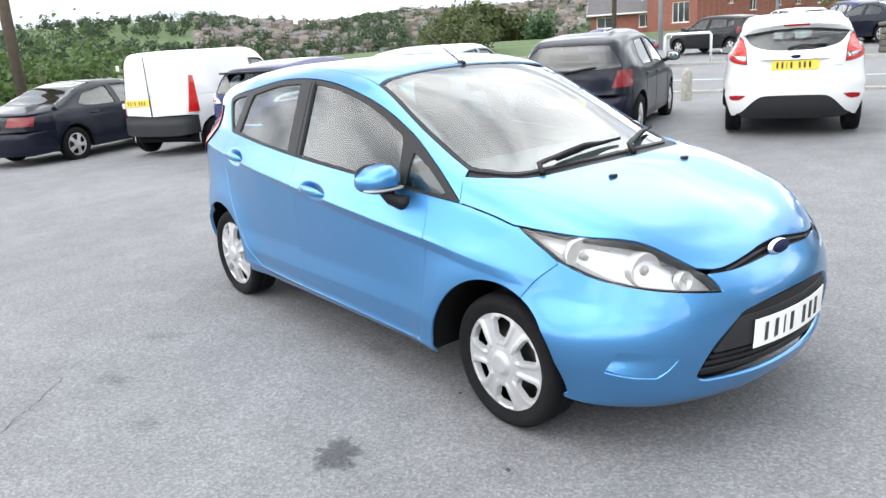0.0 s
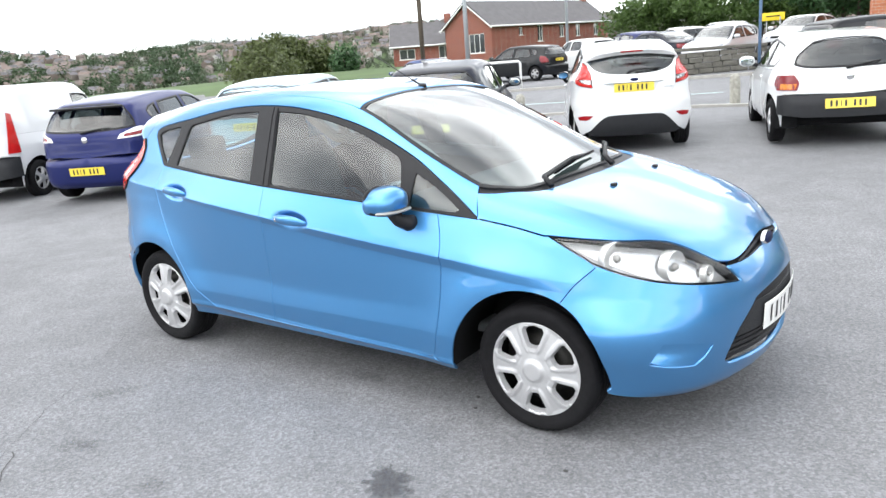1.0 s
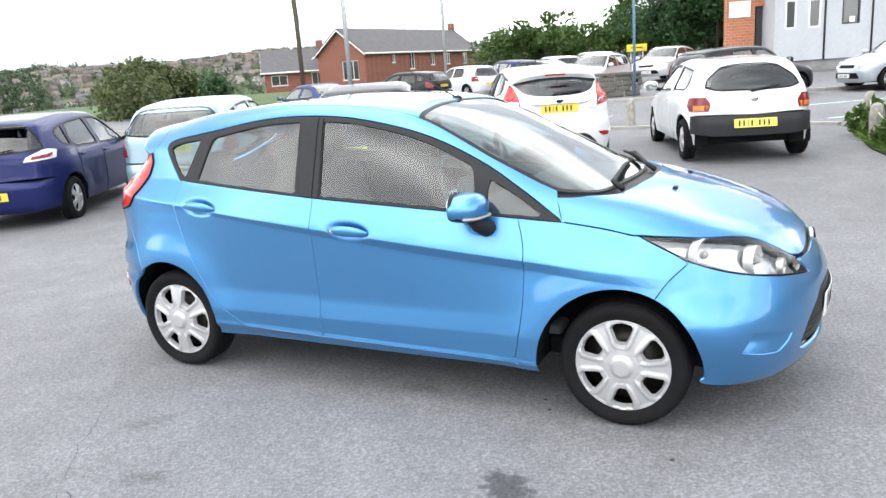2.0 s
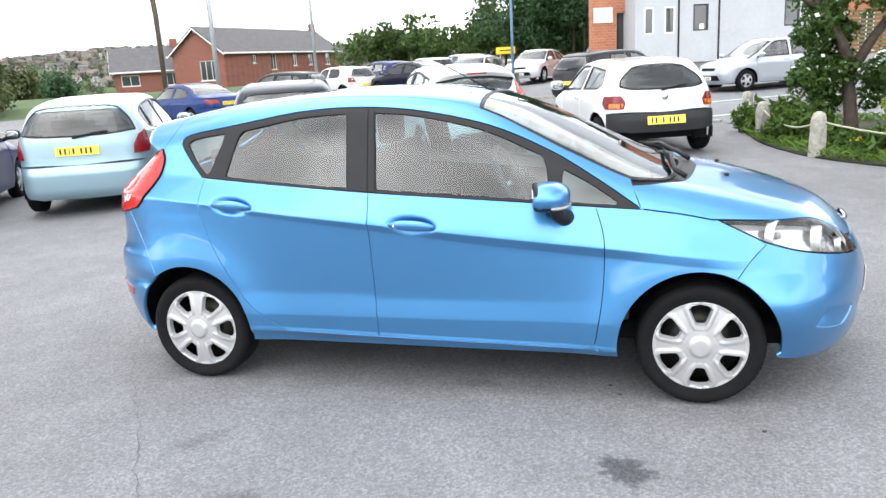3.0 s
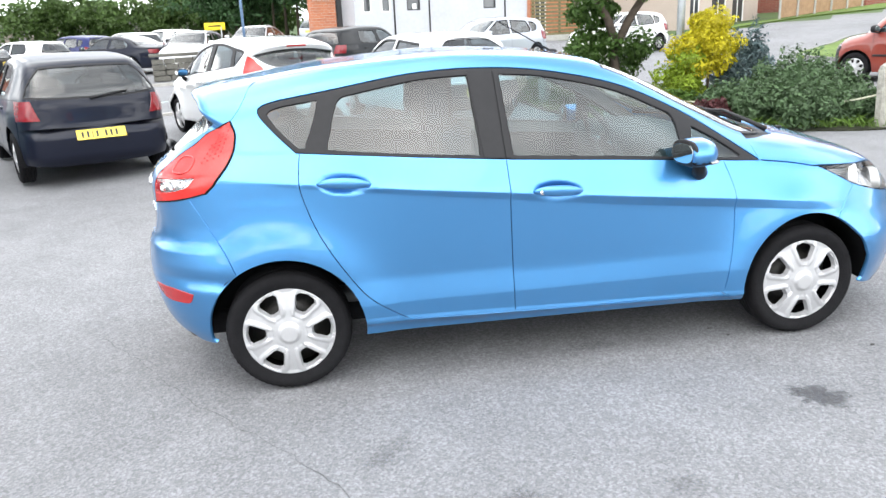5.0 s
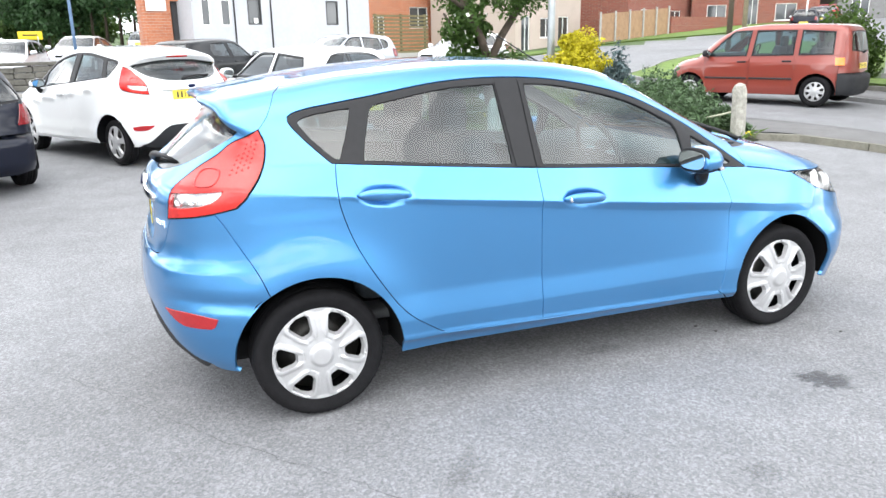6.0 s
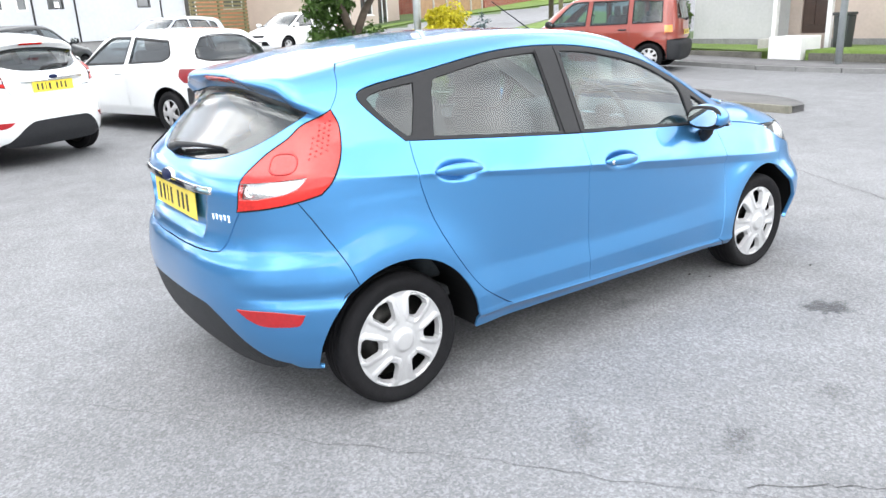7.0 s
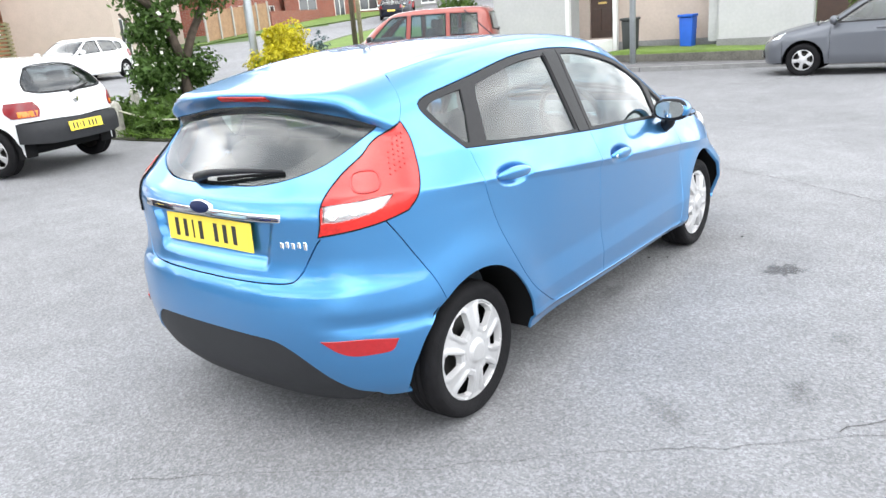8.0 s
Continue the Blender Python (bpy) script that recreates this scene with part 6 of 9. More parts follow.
    if glass_rear is not None:
        g = path(*[list(r) for r in glass_rear])
        rg = np.vstack([g, g[1:-1][::-1] * np.array([-1, 1])])
        holes = [rg]
    tail = P("tailgate", "rear", gate, paint, holes=holes, gap=0.002, step=step * 0.7)
    if glass_rear is not None:
        P("rear_window", "rear", rg, M[glass_name], "rear window", parent=tail, off=-0.004, depth=0.0, gap=-0.004)
        P("window_seal", "rear", rg, M["black_trim"], parent=tail, holes=[shrink(rg, 0.022)], off=0.0, depth=0.006, gap=0.0)
        wp = S.place("rear", np.array([[0.05, g[:, 1].min() + 0.0], [-0.42, g[:, 1].min() + 0.06]]))
        tube("rear_wiper", [tuple(wp[0] + np.array([-0.02, 0, 0])), tuple(wp[0] * 0.6 + wp[1] * 0.4 + np.array([-0.035, 0, 0])), tuple(wp[1] + np.array([-0.02, 0, 0]))], [0.02, 0.014, 0.008], M["black_trim"], tail, "black rear wiper", 6)
    low_line = S.across("right", np.c_[np.full(8, xb), np.linspace(bumper_low + 0.035, bumper_z, 8)], "rear")
    bmp = bumper or paint
    proud = 0.02 if bumper else 0.004
    rb = P("rear_bumper", "rear", sym(np.vstack([[(0.0, bumper_low)], [(low_line[0][0] * 0.6, bumper_low + 0.005)], low_line, [(0.0, bumper_z)]])), bmp, gap=0.002, off=proud, depth=0.03)
    low_f = S.across("right", np.c_[np.full(8, xa), np.linspace(0.25, nose_z - 0.06, 8)], "front")
    fb = P("front_bumper", "front", sym(np.vstack([[(0.0, 0.215)], [(low_f[0][0] * 0.6, 0.22)], low_f, np.c_[np.linspace(-1.05, 0, 10), np.full(10, nose_z)]])), bmp if bumper else paint, gap=0.002, depth=0.02)
    mouth = path([(-0.5, 0.33), (0.5, 0.33)], [(0.5, 0.33), (0.42, 0.48)], [(0.42, 0.48), (-0.42, 0.48)], [(-0.42, 0.48), (-0.5, 0.33)])
    P("lower_grille", "front", mouth, M["dark"], parent=fb, off=0.004, gap=0)
    P("grille", "front", path([(-0.3, nose_z - 0.11), (0.3, nose_z - 0.11)], [(0.3, nose_z - 0.11), (0.32, nose_z - 0.03)], [(0.32, nose_z - 0.03), (-0.32, nose_z - 0.03)], [(-0.32, nose_z - 0.03), (-0.3, nose_z - 0.11)]), M["dark"], parent=fb, off=0.005, gap=0)
    for s in (-1, 1):
        (p0, z0), (p1, z1), h = head
        run = path([(p0, z0), (p1, z1)], [(p1, z1), (p1 + 0.03, z1 + h)], [(p1 + 0.03, z1 + h), (p0 + 0.02, z0 + h)], [(p0 + 0.02, z0 + h), (p0, z0)]) * np.array([s, 1])
        lamp_ob = P("headlamp", "front", run, M["silver_satin"], "clear headlamp", parent=fb, off=0.006, gap=0)
        P("lens", "front", run, M["lamp_lens"], parent=lamp_ob, off=0.012, gap=0, depth=0.006)
        for runs, mat in tail_lamps:
            run = path(*[list(r) for r in runs], step=0.03) * np.array([s, 1])
            P("tail_lamp", "rear", run, M[mat], "red tail lamp" if "red" in mat or "ruby" in mat else "amber and clear tail lamp", parent=tail, off=0.012, gap=0, depth=0.03)
    zf = S.place("rear", np.array([[0.0, plate_z]]))[0]
    slope = (float(S.rear(plate_z + 0.05)) - float(S.rear(plate_z - 0.05))) / 0.1
    out_by = 0.026 if (bumper and plate_z < bumper_z) else 0.012
    pl = number_plate(tail, (zf[0] - out_by, plate_side, plate_z), -1, math.degrees(math.atan(slope)), M["plate_yellow"])
    zf = S.place("front", np.array([[0.0, 0.40]]))[0]
    number_plate(fb, (zf[0] + 0.012, 0, 0.40), 1, 0, M["plate_white"])
    bm = box_bm((xf - xr - 0.5, half * 1.5, 0.1), ((xf + xr) / 2, 0, 0.27), 0.03)
    box_bm((wb - 2 * r_arch - 0.05, half * 1.84, 0.06), (0, 0, 0.25), 0.02, bm=bm)
    part("floor_pan", bm, M["dark"], car)
    cabin(car, seats)
    if extra:
        extra(car, S, P, paint, tail)
    return car


def at_place(car, x, y, heading, lift=0.0, size=1.0):
    car.matrix_basis = pose(x, y, gz(x, y) + lift, 0, 0, heading) @ Matrix.Diagonal((size, size, size, 1))
    return car


def pts(*n):
    return list(zip(n[::2], n[1::2]))


def small_badge(phi_z, colour="chrome", r=0.045):
    def add(car, S, P, paint, tail):
        for phi, z in (phi_z,):
            q = S.place("rear", np.array([[phi, z]]))[0]
            v, f = lathe_data([(0.0005, -0.014), (r * 0.8, -0.014), (r, -0.008), (r, 0.01)], 20)
            mesh_object("badge", [Vector(q) + Vector((y, x, zz)) for x, y, zz in v], f, M[colour], tail, "plain round badge")
    return add


def old_hatch(paint):
    """A small three-door of the nineties with dark bumpers."""
    return plain_car("small_hatchback_car", "old white three-door hatchback with dark grey bumpers", paint,
                     pts(-1.75, 1.20, -1.5, 1.255, -1.2, 1.295, -0.4, 1.335, 0.1, 1.305, 0.3, 1.27, 0.9, 0.94, 1.1, 0.895, 1.6, 0.80, 1.85, 0.72, 1.97, 0.62),
                     pts(0.17, 1.9, 0.3, 1.97, 0.5, 1.98, 0.62, 1.95, 0.8, 1.85), pts(0.2, -1.72, 0.32, -1.83, 0.5, -1.845, 0.62, -1.80, 0.8, -1.785, 0.88, -1.76, 1.0, -1.66, 1.2, -1.50, 1.3, -1.44),
                     2.446, 0.81, (0.87, -0.02), 0.57, (0.98, 0.22), [[pts(0.70, 0.875, 0.2, 0.885, -0.32, 0.895), pts(-0.32, 0.895, -0.36, 1.24), pts(-0.36, 1.24, 0.05, 1.245, 0.2, 1.19, 0.70, 0.875)],
                                                              [pts(-0.42, 0.90, -1.15, 0.92), pts(-1.15, 0.92, -1.27, 1.0, -1.18, 1.18), pts(-1.18, 1.18, -0.44, 1.235), pts(-0.44, 1.235, -0.42, 0.90)]],
                     [0.78, -0.37], [pts(0, 1.235, -0.45, 1.228, -0.64, 1.20), pts(-0.64, 1.20, -0.74, 1.06, -0.72, 0.95), pts(-0.72, 0.95, -0.5, 0.905, 0, 0.895)],
                     [([pts(0.62, 0.66, 0.92, 0.66), pts(0.92, 0.66, 1.0, 0.74, 0.98, 0.83), pts(0.98, 0.83, 0.66, 0.835), pts(0.66, 0.835, 0.60, 0.75, 0.62, 0.66)], "lamp_ruby"),
                      ([pts(0.64, 0.672, 0.84, 0.672), pts(0.84, 0.672, 0.84, 0.735), pts(0.84, 0.735, 0.62, 0.735), pts(0.62, 0.735, 0.64, 0.672)], "lamp_amber")],
                     bumper=M["grey_plastic"], bumper_z=0.60, bumper_low=0.34, wheel=(0.275, 0.18, "five"), plate_z=0.50, roof_end=-1.42, extra=small_badge((0, 0.80)), seats=-0.06, step=0.055)


def boxy_hatch(paint, label, name="hatchback_car", **kw):
    """A three-box-free family hatchback with an upright tail."""
    return plain_car(name, label, paint, pts(-1.9, 1.30, -1.7, 1.345, -1.3, 1.40, -0.4, 1.44, 0.1, 1.42, 0.35, 1.37, 0.98, 1.0, 1.15, 0.96, 1.7, 0.84, 1.95, 0.75, 2.07, 0.64),
                     pts(0.17, 2.0, 0.3, 2.07, 0.5, 2.09, 0.64, 2.07, 0.8, 1.98), pts(0.2, -1.9, 0.32, -1.99, 0.55, -2.01, 0.64, -1.96, 0.9, -1.935, 1.0, -1.91, 1.15, -1.82, 1.3, -1.72, 1.38, -1.68),
                     2.511, 0.855, (0.93, -0.02), 0.60, (1.05, 0.27), [[pts(0.78, 0.94, 0.3, 0.945, -0.13, 0.95), pts(-0.13, 0.95, -0.17, 1.35), pts(-0.17, 1.35, 0.1, 1.335, 0.3, 1.27, 0.78, 0.94)],
                                                             [pts(-0.22, 0.95, -0.92, 0.965), pts(-0.92, 0.965, -1.0, 1.1, -0.9, 1.32), pts(-0.9, 1.32, -0.26, 1.35), pts(-0.26, 1.35, -0.22, 0.95)]],
                     [0.82, -0.18, -0.93], [pts(0, 1.315, -0.5, 1.31, -0.68, 1.30), pts(-0.68, 1.30, -0.765, 1.12, -0.79, 0.985), pts(-0.79, 0.985, -0.4, 0.955, 0, 0.95)],
                     [([pts(0.60, 0.74, 0.93, 0.74), pts(0.93, 0.74, 0.98, 0.95), pts(0.98, 0.95, 0.68, 0.95), pts(0.68, 0.95, 0.60, 0.74)], "lamp_ruby")],
                     bumper_z=0.63, wheel=(0.30, 0.2, "five"), roof_end=-1.66, **kw)


def round_hatch(paint, label, name="hatchback_car", tall=0.0, lamps=None, **kw):
    """A rounded five-door."""
    t = tall
    kw.setdefault("plate_z", 0.82)
    return plain_car(name, label, paint, pts(-2.0, 1.30 + t, -1.8, 1.355 + t, -1.4, 1.42 + t, -0.4, 1.475 + t, 0.2, 1.45 + t, 0.45, 1.39 + t, 1.2, 1.01, 1.35, 0.97, 1.8, 0.86, 2.03, 0.76, 2.13, 0.66),
                     pts(0.17, 2.05, 0.3, 2.12, 0.5, 2.14, 0.66, 2.12, 0.8, 2.03), pts(0.2, -1.96, 0.32, -2.06, 0.55, -2.08, 0.65, -2.03, 0.92, -2.0, 1.02, -1.96, 1.2 + t / 2, -1.86, 1.36 + t, -1.78, 1.45 + t, -1.75),
                     2.66, 0.85, (0.95, -0.025), 0.59, (1.25, 0.4), [[pts(0.98, 0.945, 0.4, 0.955, -0.11, 0.965), pts(-0.11, 0.965, -0.15, 1.375 + t), pts(-0.15, 1.375 + t, 0.2, 1.36 + t, 0.42, 1.29 + t, 0.98, 0.945)],
                                                           [pts(-0.2, 0.97, -1.0, 0.99), pts(-1.0, 0.99, -1.08, 1.1, -0.98, 1.33 + t), pts(-0.98, 1.33 + t, -0.24, 1.375 + t), pts(-0.24, 1.375 + t, -0.2, 0.97)],
                                                           [pts(-1.12, 1.0, -1.35, 1.05), pts(-1.35, 1.05, -1.42, 1.2, -1.3, 1.28 + t), pts(-1.3, 1.28 + t, -1.08, 1.315 + t), pts(-1.08, 1.315 + t, -1.12, 1.0)]],
                     [0.98, -0.16, -1.05], [pts(0, 1.372 + t, -0.5, 1.364 + t, -0.68, 1.335 + t), pts(-0.68, 1.335 + t, -0.77, 1.16, -0.78, 1.03), pts(-0.78, 1.03, -0.4, 0.998, 0, 0.99)],
                     lamps or [([pts(0.66, 0.74, 0.96, 0.74), pts(0.96, 0.74, 1.02, 0.86, 0.98, 1.02), pts(0.98, 1.02, 0.78, 0.97), pts(0.78, 0.97, 0.68, 0.86, 0.66, 0.74)], "lamp_ruby")],
                     bumper_z=0.64, wheel=(0.30, 0.2, "five"), roof_end=-1.75, **kw)


def sporty_hatch(paint, label):
    """A low five-door with wide rear lamps and a deep bumper."""
    lamps = [([pts(0.50, 0.88, 0.94, 0.90), pts(0.94, 0.90, 1.0, 1.0), pts(1.0, 1.0, 0.78, 1.02, 0.54, 0.94), pts(0.54, 0.94, 0.50, 0.88)], "lamp_clear"),
             ([pts(0.58, 0.90, 0.86, 0.92), pts(0.86, 0.92, 0.9, 0.975), pts(0.9, 0.975, 0.6, 0.94), pts(0.6, 0.94, 0.58, 0.90)], "lamp_ruby")]

    def wing(car, S, P, paint_, tail):
        small_badge((0, 0.89))(car, S, P, paint_, tail)
        q = S.place("rear", np.array([[0, 1.29]]))[0]
        bm = box_bm((0.17, 1.02, 0.03), (q[0] - 0.03, 0, q[2] + 0.035), 0.014)
        part("spoiler", bm, M["black_trim"], tail, "dark roof spoiler")
    return round_hatch(paint, label, lamps=lamps, plate_z=0.46, extra=wing)


def saloon_car(paint, label, long=1.0, name="saloon_car"):
    k = long
    return plain_car(name, label, paint, pts(-2.42 * k, 0.96, -2.0 * k, 1.025, -1.72 * k, 1.07, -1.35, 1.22, -0.95, 1.37, -0.4, 1.435, 0.15, 1.42, 0.4, 1.36, 1.1, 0.99, 1.3, 0.95, 1.9, 0.84, 2.2 * k, 0.73, 2.3 * k, 0.62),
                     pts(0.17, 2.2 * k, 0.3, 2.28 * k, 0.5, 2.3 * k, 0.66, 2.28 * k, 0.8, 2.2 * k), pts(0.2, -2.3 * k, 0.32, -2.42 * k, 0.55, -2.45 * k, 0.65, -2.42 * k, 0.9, -2.40 * k, 1.0, -2.38 * k, 1.2, -2.3 * k),
                     2.78 * k, 0.89, (0.93, -0.02), 0.60, (1.18, 0.36), [[pts(0.92, 0.935, 0.3, 0.945, -0.2, 0.952), pts(-0.2, 0.952, -0.24, 1.335), pts(-0.24, 1.335, 0.15, 1.33, 0.4, 1.25, 0.92, 0.935)],
                                                                [pts(-0.3, 0.955, -1.05, 0.965), pts(-1.05, 0.965, -1.2, 1.05, -1.0, 1.24), pts(-1.0, 1.24, -0.34, 1.335), pts(-0.34, 1.335, -0.3, 0.955)]],
                     [0.92, -0.25, -1.08], None, [([pts(0.28, 0.75, 0.62, 0.75), pts(0.62, 0.75, 0.64, 0.9), pts(0.64, 0.9, 0.34, 0.9), pts(0.34, 0.9, 0.28, 0.75)], "lamp_ruby")],
                     bumper_z=0.64, wheel=(0.315, 0.215, "five"), plate_z=0.76, saloon=(-0.62, -1.62 * k), roof_end=-1.7)


def box_van(paint):
    """A small panel van with a high box and dark bumpers."""
    def doors_line(car, S, P, paint_, tail):
        bm = box_bm((0.012, 0.012, 1.1), (-1.945, 0.02, 1.2))
        part("door_gap", bm, M["dark"], tail)
        for z in (0.9, 1.55):
            bm = box_bm((0.03, 0.05, 0.09), (-1.90, 0.64, z), 0.01)
            part("hinge", bm, paint_, tail)
    return plain_car("panel_van", "white panel van with dark grey bumpers and tall red lamps", paint, pts(-1.97, 1.74, -1.8, 1.775, -1.3, 1.80, 0.1, 1.80, 0.4, 1.77, 0.62, 1.66, 1.2, 1.14, 1.32, 1.07, 1.75, 0.95, 1.9, 0.84, 1.98, 0.70),
                     pts(0.17, 1.92, 0.3, 1.98, 0.5, 1.99, 0.68, 1.97, 0.85, 1.9), pts(0.2, -1.9, 0.32, -1.965, 0.55, -1.97, 0.64, -1.94, 1.1, -1.925, 1.5, -1.90, 1.75, -1.86, 1.85, -1.84),
                     2.6, 0.83, (1.02, -0.015), 0.66, (1.28, 0.55), [[pts(1.02, 1.02, 0.5, 1.03, 0.1, 1.04), pts(0.1, 1.04, 0.08, 1.58), pts(0.08, 1.58, 0.45, 1.56, 0.6, 1.48, 1.02, 1.02)]],
                     [1.0, 0.06], None, [([pts(0.72, 0.76, 0.92, 0.76), pts(0.92, 0.76, 0.90, 1.36), pts(0.90, 1.36, 0.82, 1.38), pts(0.82, 1.38, 0.72, 0.76)], "lamp_red")],
                     bumper=M["grey_plastic"], bumper_z=0.70, bumper_low=0.36, wheel=(0.30, 0.19, "five"), plate_z=0.94, plate_side=0.30, roof_end=-1.84, seats=0.12, extra=doors_line)


def tall_mpv(paint):
    """A tall six-seater with a stepped nose and dark sills."""
    return plain_car("people_carrier", "tall rust-red people carrier with dark grey bumpers", paint, pts(-1.95, 1.58, -1.75, 1.61, -1.3, 1.645, -0.3, 1.66, 0.35, 1.62, 0.6, 1.55, 1.18, 1.16, 1.27, 1.06, 1.4, 0.99, 1.75, 0.90, 1.92, 0.80, 2.02, 0.68),
                     pts(0.17, 1.93, 0.3, 2.0, 0.5, 2.02, 0.68, 2.0, 0.85, 1.92), pts(0.2, -1.92, 0.32, -2.0, 0.55, -2.02, 0.66, -1.97, 1.0, -1.945, 1.3, -1.89, 1.55, -1.83, 1.65, -1.8),
                     2.666, 0.92, (0.99, -0.015), 0.70, (1.24, 0.52), [[pts(0.98, 0.995, 0.5, 1.0, 0.1, 1.005), pts(0.1, 1.005, 0.06, 1.53), pts(0.06, 1.53, 0.35, 1.52, 0.5, 1.46, 0.98, 0.995)],
                                                             [pts(0.0, 1.005, -0.85, 1.02), pts(-0.85, 1.02, -0.85, 1.52), pts(-0.85, 1.52, -0.04, 1.53), pts(-0.04, 1.53, 0.0, 1.005)],
                                                             [pts(-0.95, 1.02, -1.6, 1.03), pts(-1.6, 1.03, -1.58, 1.48), pts(-1.58, 1.48, -0.95, 1.52), pts(-0.95, 1.52, -0.95, 1.02)]],
                     [1.0, 0.03, -0.9], [pts(0, 1.5, -0.6, 1.48), pts(-0.6, 1.48, -0.64, 1.1), pts(-0.64, 1.1, 0, 1.06)],
                     [([pts(0.80, 0.82, 0.96, 0.82), pts(0.96, 0.82, 0.96, 0.97), pts(0.96, 0.97, 0.80, 0.97), pts(0.80, 0.97, 0.80, 0.82)], "lamp_amber")],
                     bumper=M["grey_plastic"], bumper_z=0.66, wheel=(0.30, 0.205, "eight"), plate_z=0.8, roof_end=-1.82, strip=True, seats=0.1, glass_name="glass")


# ---- street, beds and posts ----
strip_mesh("kerb_north", [(-16, 9.2), (-9, 11.0), (-4, 11.9), (1.5, 12.1), (2.5, 11.6)], 0.14, 0.05, M["concrete"], "pale worn concrete kerb along the street", "kerb", gap=0.01)
strip_mesh("kerb_yard", [(-30, 18.5), (-12, 20.2), (-2, 20.6), (3.0, 21.0), (9, 24.3), (16, 28)], 0.15, 0.09, M["concrete"], "pale concrete kerb before the yard", "kerb", gap=0.01)
strip_mesh("kerb_east", [(14.7, -20), (14.7, 0.9), (14.3, 2.6), (13.5, 4.5), (13.1, 6.2), (13.3, 9), (14.1, 14.2), (13.5, 17.0), (14.5, 19.4), (20.4, 24.95), (27.4, 28.4), (33, 30.2)], 0.15, 0.10, M["plinth"], "pale concrete kerb of the far pavement", "kerb", gap=0.01)
strip_mesh("kerb_corner", [(6.3, 5.05), (6.9, 4.75), (7.05, 4.0), (7.18, 3.0), (7.2, 2.4)], 0.09, 0.10, M["old_kerb"], "low mossy kerb edge at the forecourt's mouth", "kerb", gap=0.02)
strip_mesh("road_mark_north", [(-9.0, 14.7), (-4.5, 14.9), (-2.4, 15.2)], 0.10, 0.004, M["road_paint"], "worn white road line", "road marking", sink=0.0, gap=0.0)
strip_mesh("road_mark_dashes", [(2.2, 12.8), (3.4, 13.5), (5.0, 14.6), (6.5, 15.8)], 0.12, 0.004, M["road_paint"], "worn white road dashes", "road marking", sink=0.0, gap=0.35)
strip_mesh("road_mark_edge", [(2.0, 16.2), (3.4, 17.1), (5.5, 18.3), (8.0, 20.0)], 0.10, 0.004, M["road_paint"], "worn white road line", "road marking", sink=0.0)
strip_mesh("road_mark_far", [(-11.9, 17.1), (-10.6, 16.2), (-9.2, 14.7)], 0.10, 0.004, M["road_paint"], "worn white road line", "road marking", sink=0.0)


def slab(name, outline, height, mat, label, category, step=0.25, bumpy=0.0, kind="structure", edge=0.05):
    """A low raised field on the ground."""
    flat, tris, loops = fill(np.asarray(outline, float), [], step)
    z = ground_z(flat[:, 0], flat[:, 1]) + height
    rimset = set(loops[0])
    z = np.array([zz + (0 if i in rimset else bumpy * (0.5 + noise.noise(Vector((p[0] * 1.7, p[1] * 1.7, 0))))) for i, (p, zz) in enumerate(zip(flat, z))])
    verts = [(p[0], p[1], zz) for p, zz in zip(flat, z)]
    faces = []
    for t in tris:
        a, b, c = (np.array(verts[i]) for i in t)
        faces.append(tuple(int(i) for i in (t if np.cross(b - a, c - a)[2] > 0 else t[::-1])))
    base = len(verts)
    loop = loops[0]
    verts += [(verts[i][0], verts[i][1], verts[i][2] - height - edge) for i in loop]
    for i in range(len(loop)):
        j = (i + 1) % len(loop)
        faces.append((loop[i], loop[j], base + j, base + i))
    return tagged(mesh_object(name, verts, faces, mat), label, category, kind=kind)


pavement = slab("pavement_east", path([(14.78, -20), (14.78, 0.9)], [(14.78, 0.9), (14.38, 2.6), (13.58, 4.5), (13.18, 6.2), (13.38, 9), (14.68, 13)], [(14.68, 13), (15.9, 11.8)], [(15.9, 11.8), (15.1, 8.5), (15.0, 5.0), (15.6, -20)], [(15.6, -20), (14.78, -20)], step=0.8), 0.10, M["pavement_tar"], "grey tarmac pavement", "pavement", 0.8)
bed_line = path([(2.72, 9.4), (2.8, 8.2), (3.15, 6.9), (3.75, 6.0), (4.6, 5.3), (5.8, 4.75), (6.5, 4.75)], [(6.5, 4.75), (6.75, 5.3), (7.2, 7.0), (6.9, 9.4), (5.2, 10.9), (3.2, 11.2), (2.75, 10.6), (2.72, 9.4)], step=0.25)
bed = slab("flower_bed", bed_line, 0.02, M["soil"], "planted bed with dark soil and rough grass", "flower bed", 0.3, 0.06)
lawn_green = slab("lawn_corner", path([(14.2, 14.2), (13.6, 17.0), (14.6, 19.3), (20.5, 24.8), (27.5, 28.2), (33, 30.0)], [(33, 30.0), (30, 22), (24, 16.5), (17.8, 12.9)], [(17.8, 12.9), (16.0, 12.0), (14.2, 14.2)], step=0.8), 0.08, M["lawn"], "mown green lawn at the corner", "lawn", 0.8, 0.05)
lawn_house = slab("lawn_house", path([(15.1, 2.0), (15.1, 6.6)], [(15.1, 6.6), (17.4, 6.6)], [(17.4, 6.6), (17.4, 2.0)], [(17.4, 2.0), (15.1, 2.0)], step=0.5), 0.33, M["lawn"], "small front lawn of the rendered house", "lawn", 0.5, 0.04)
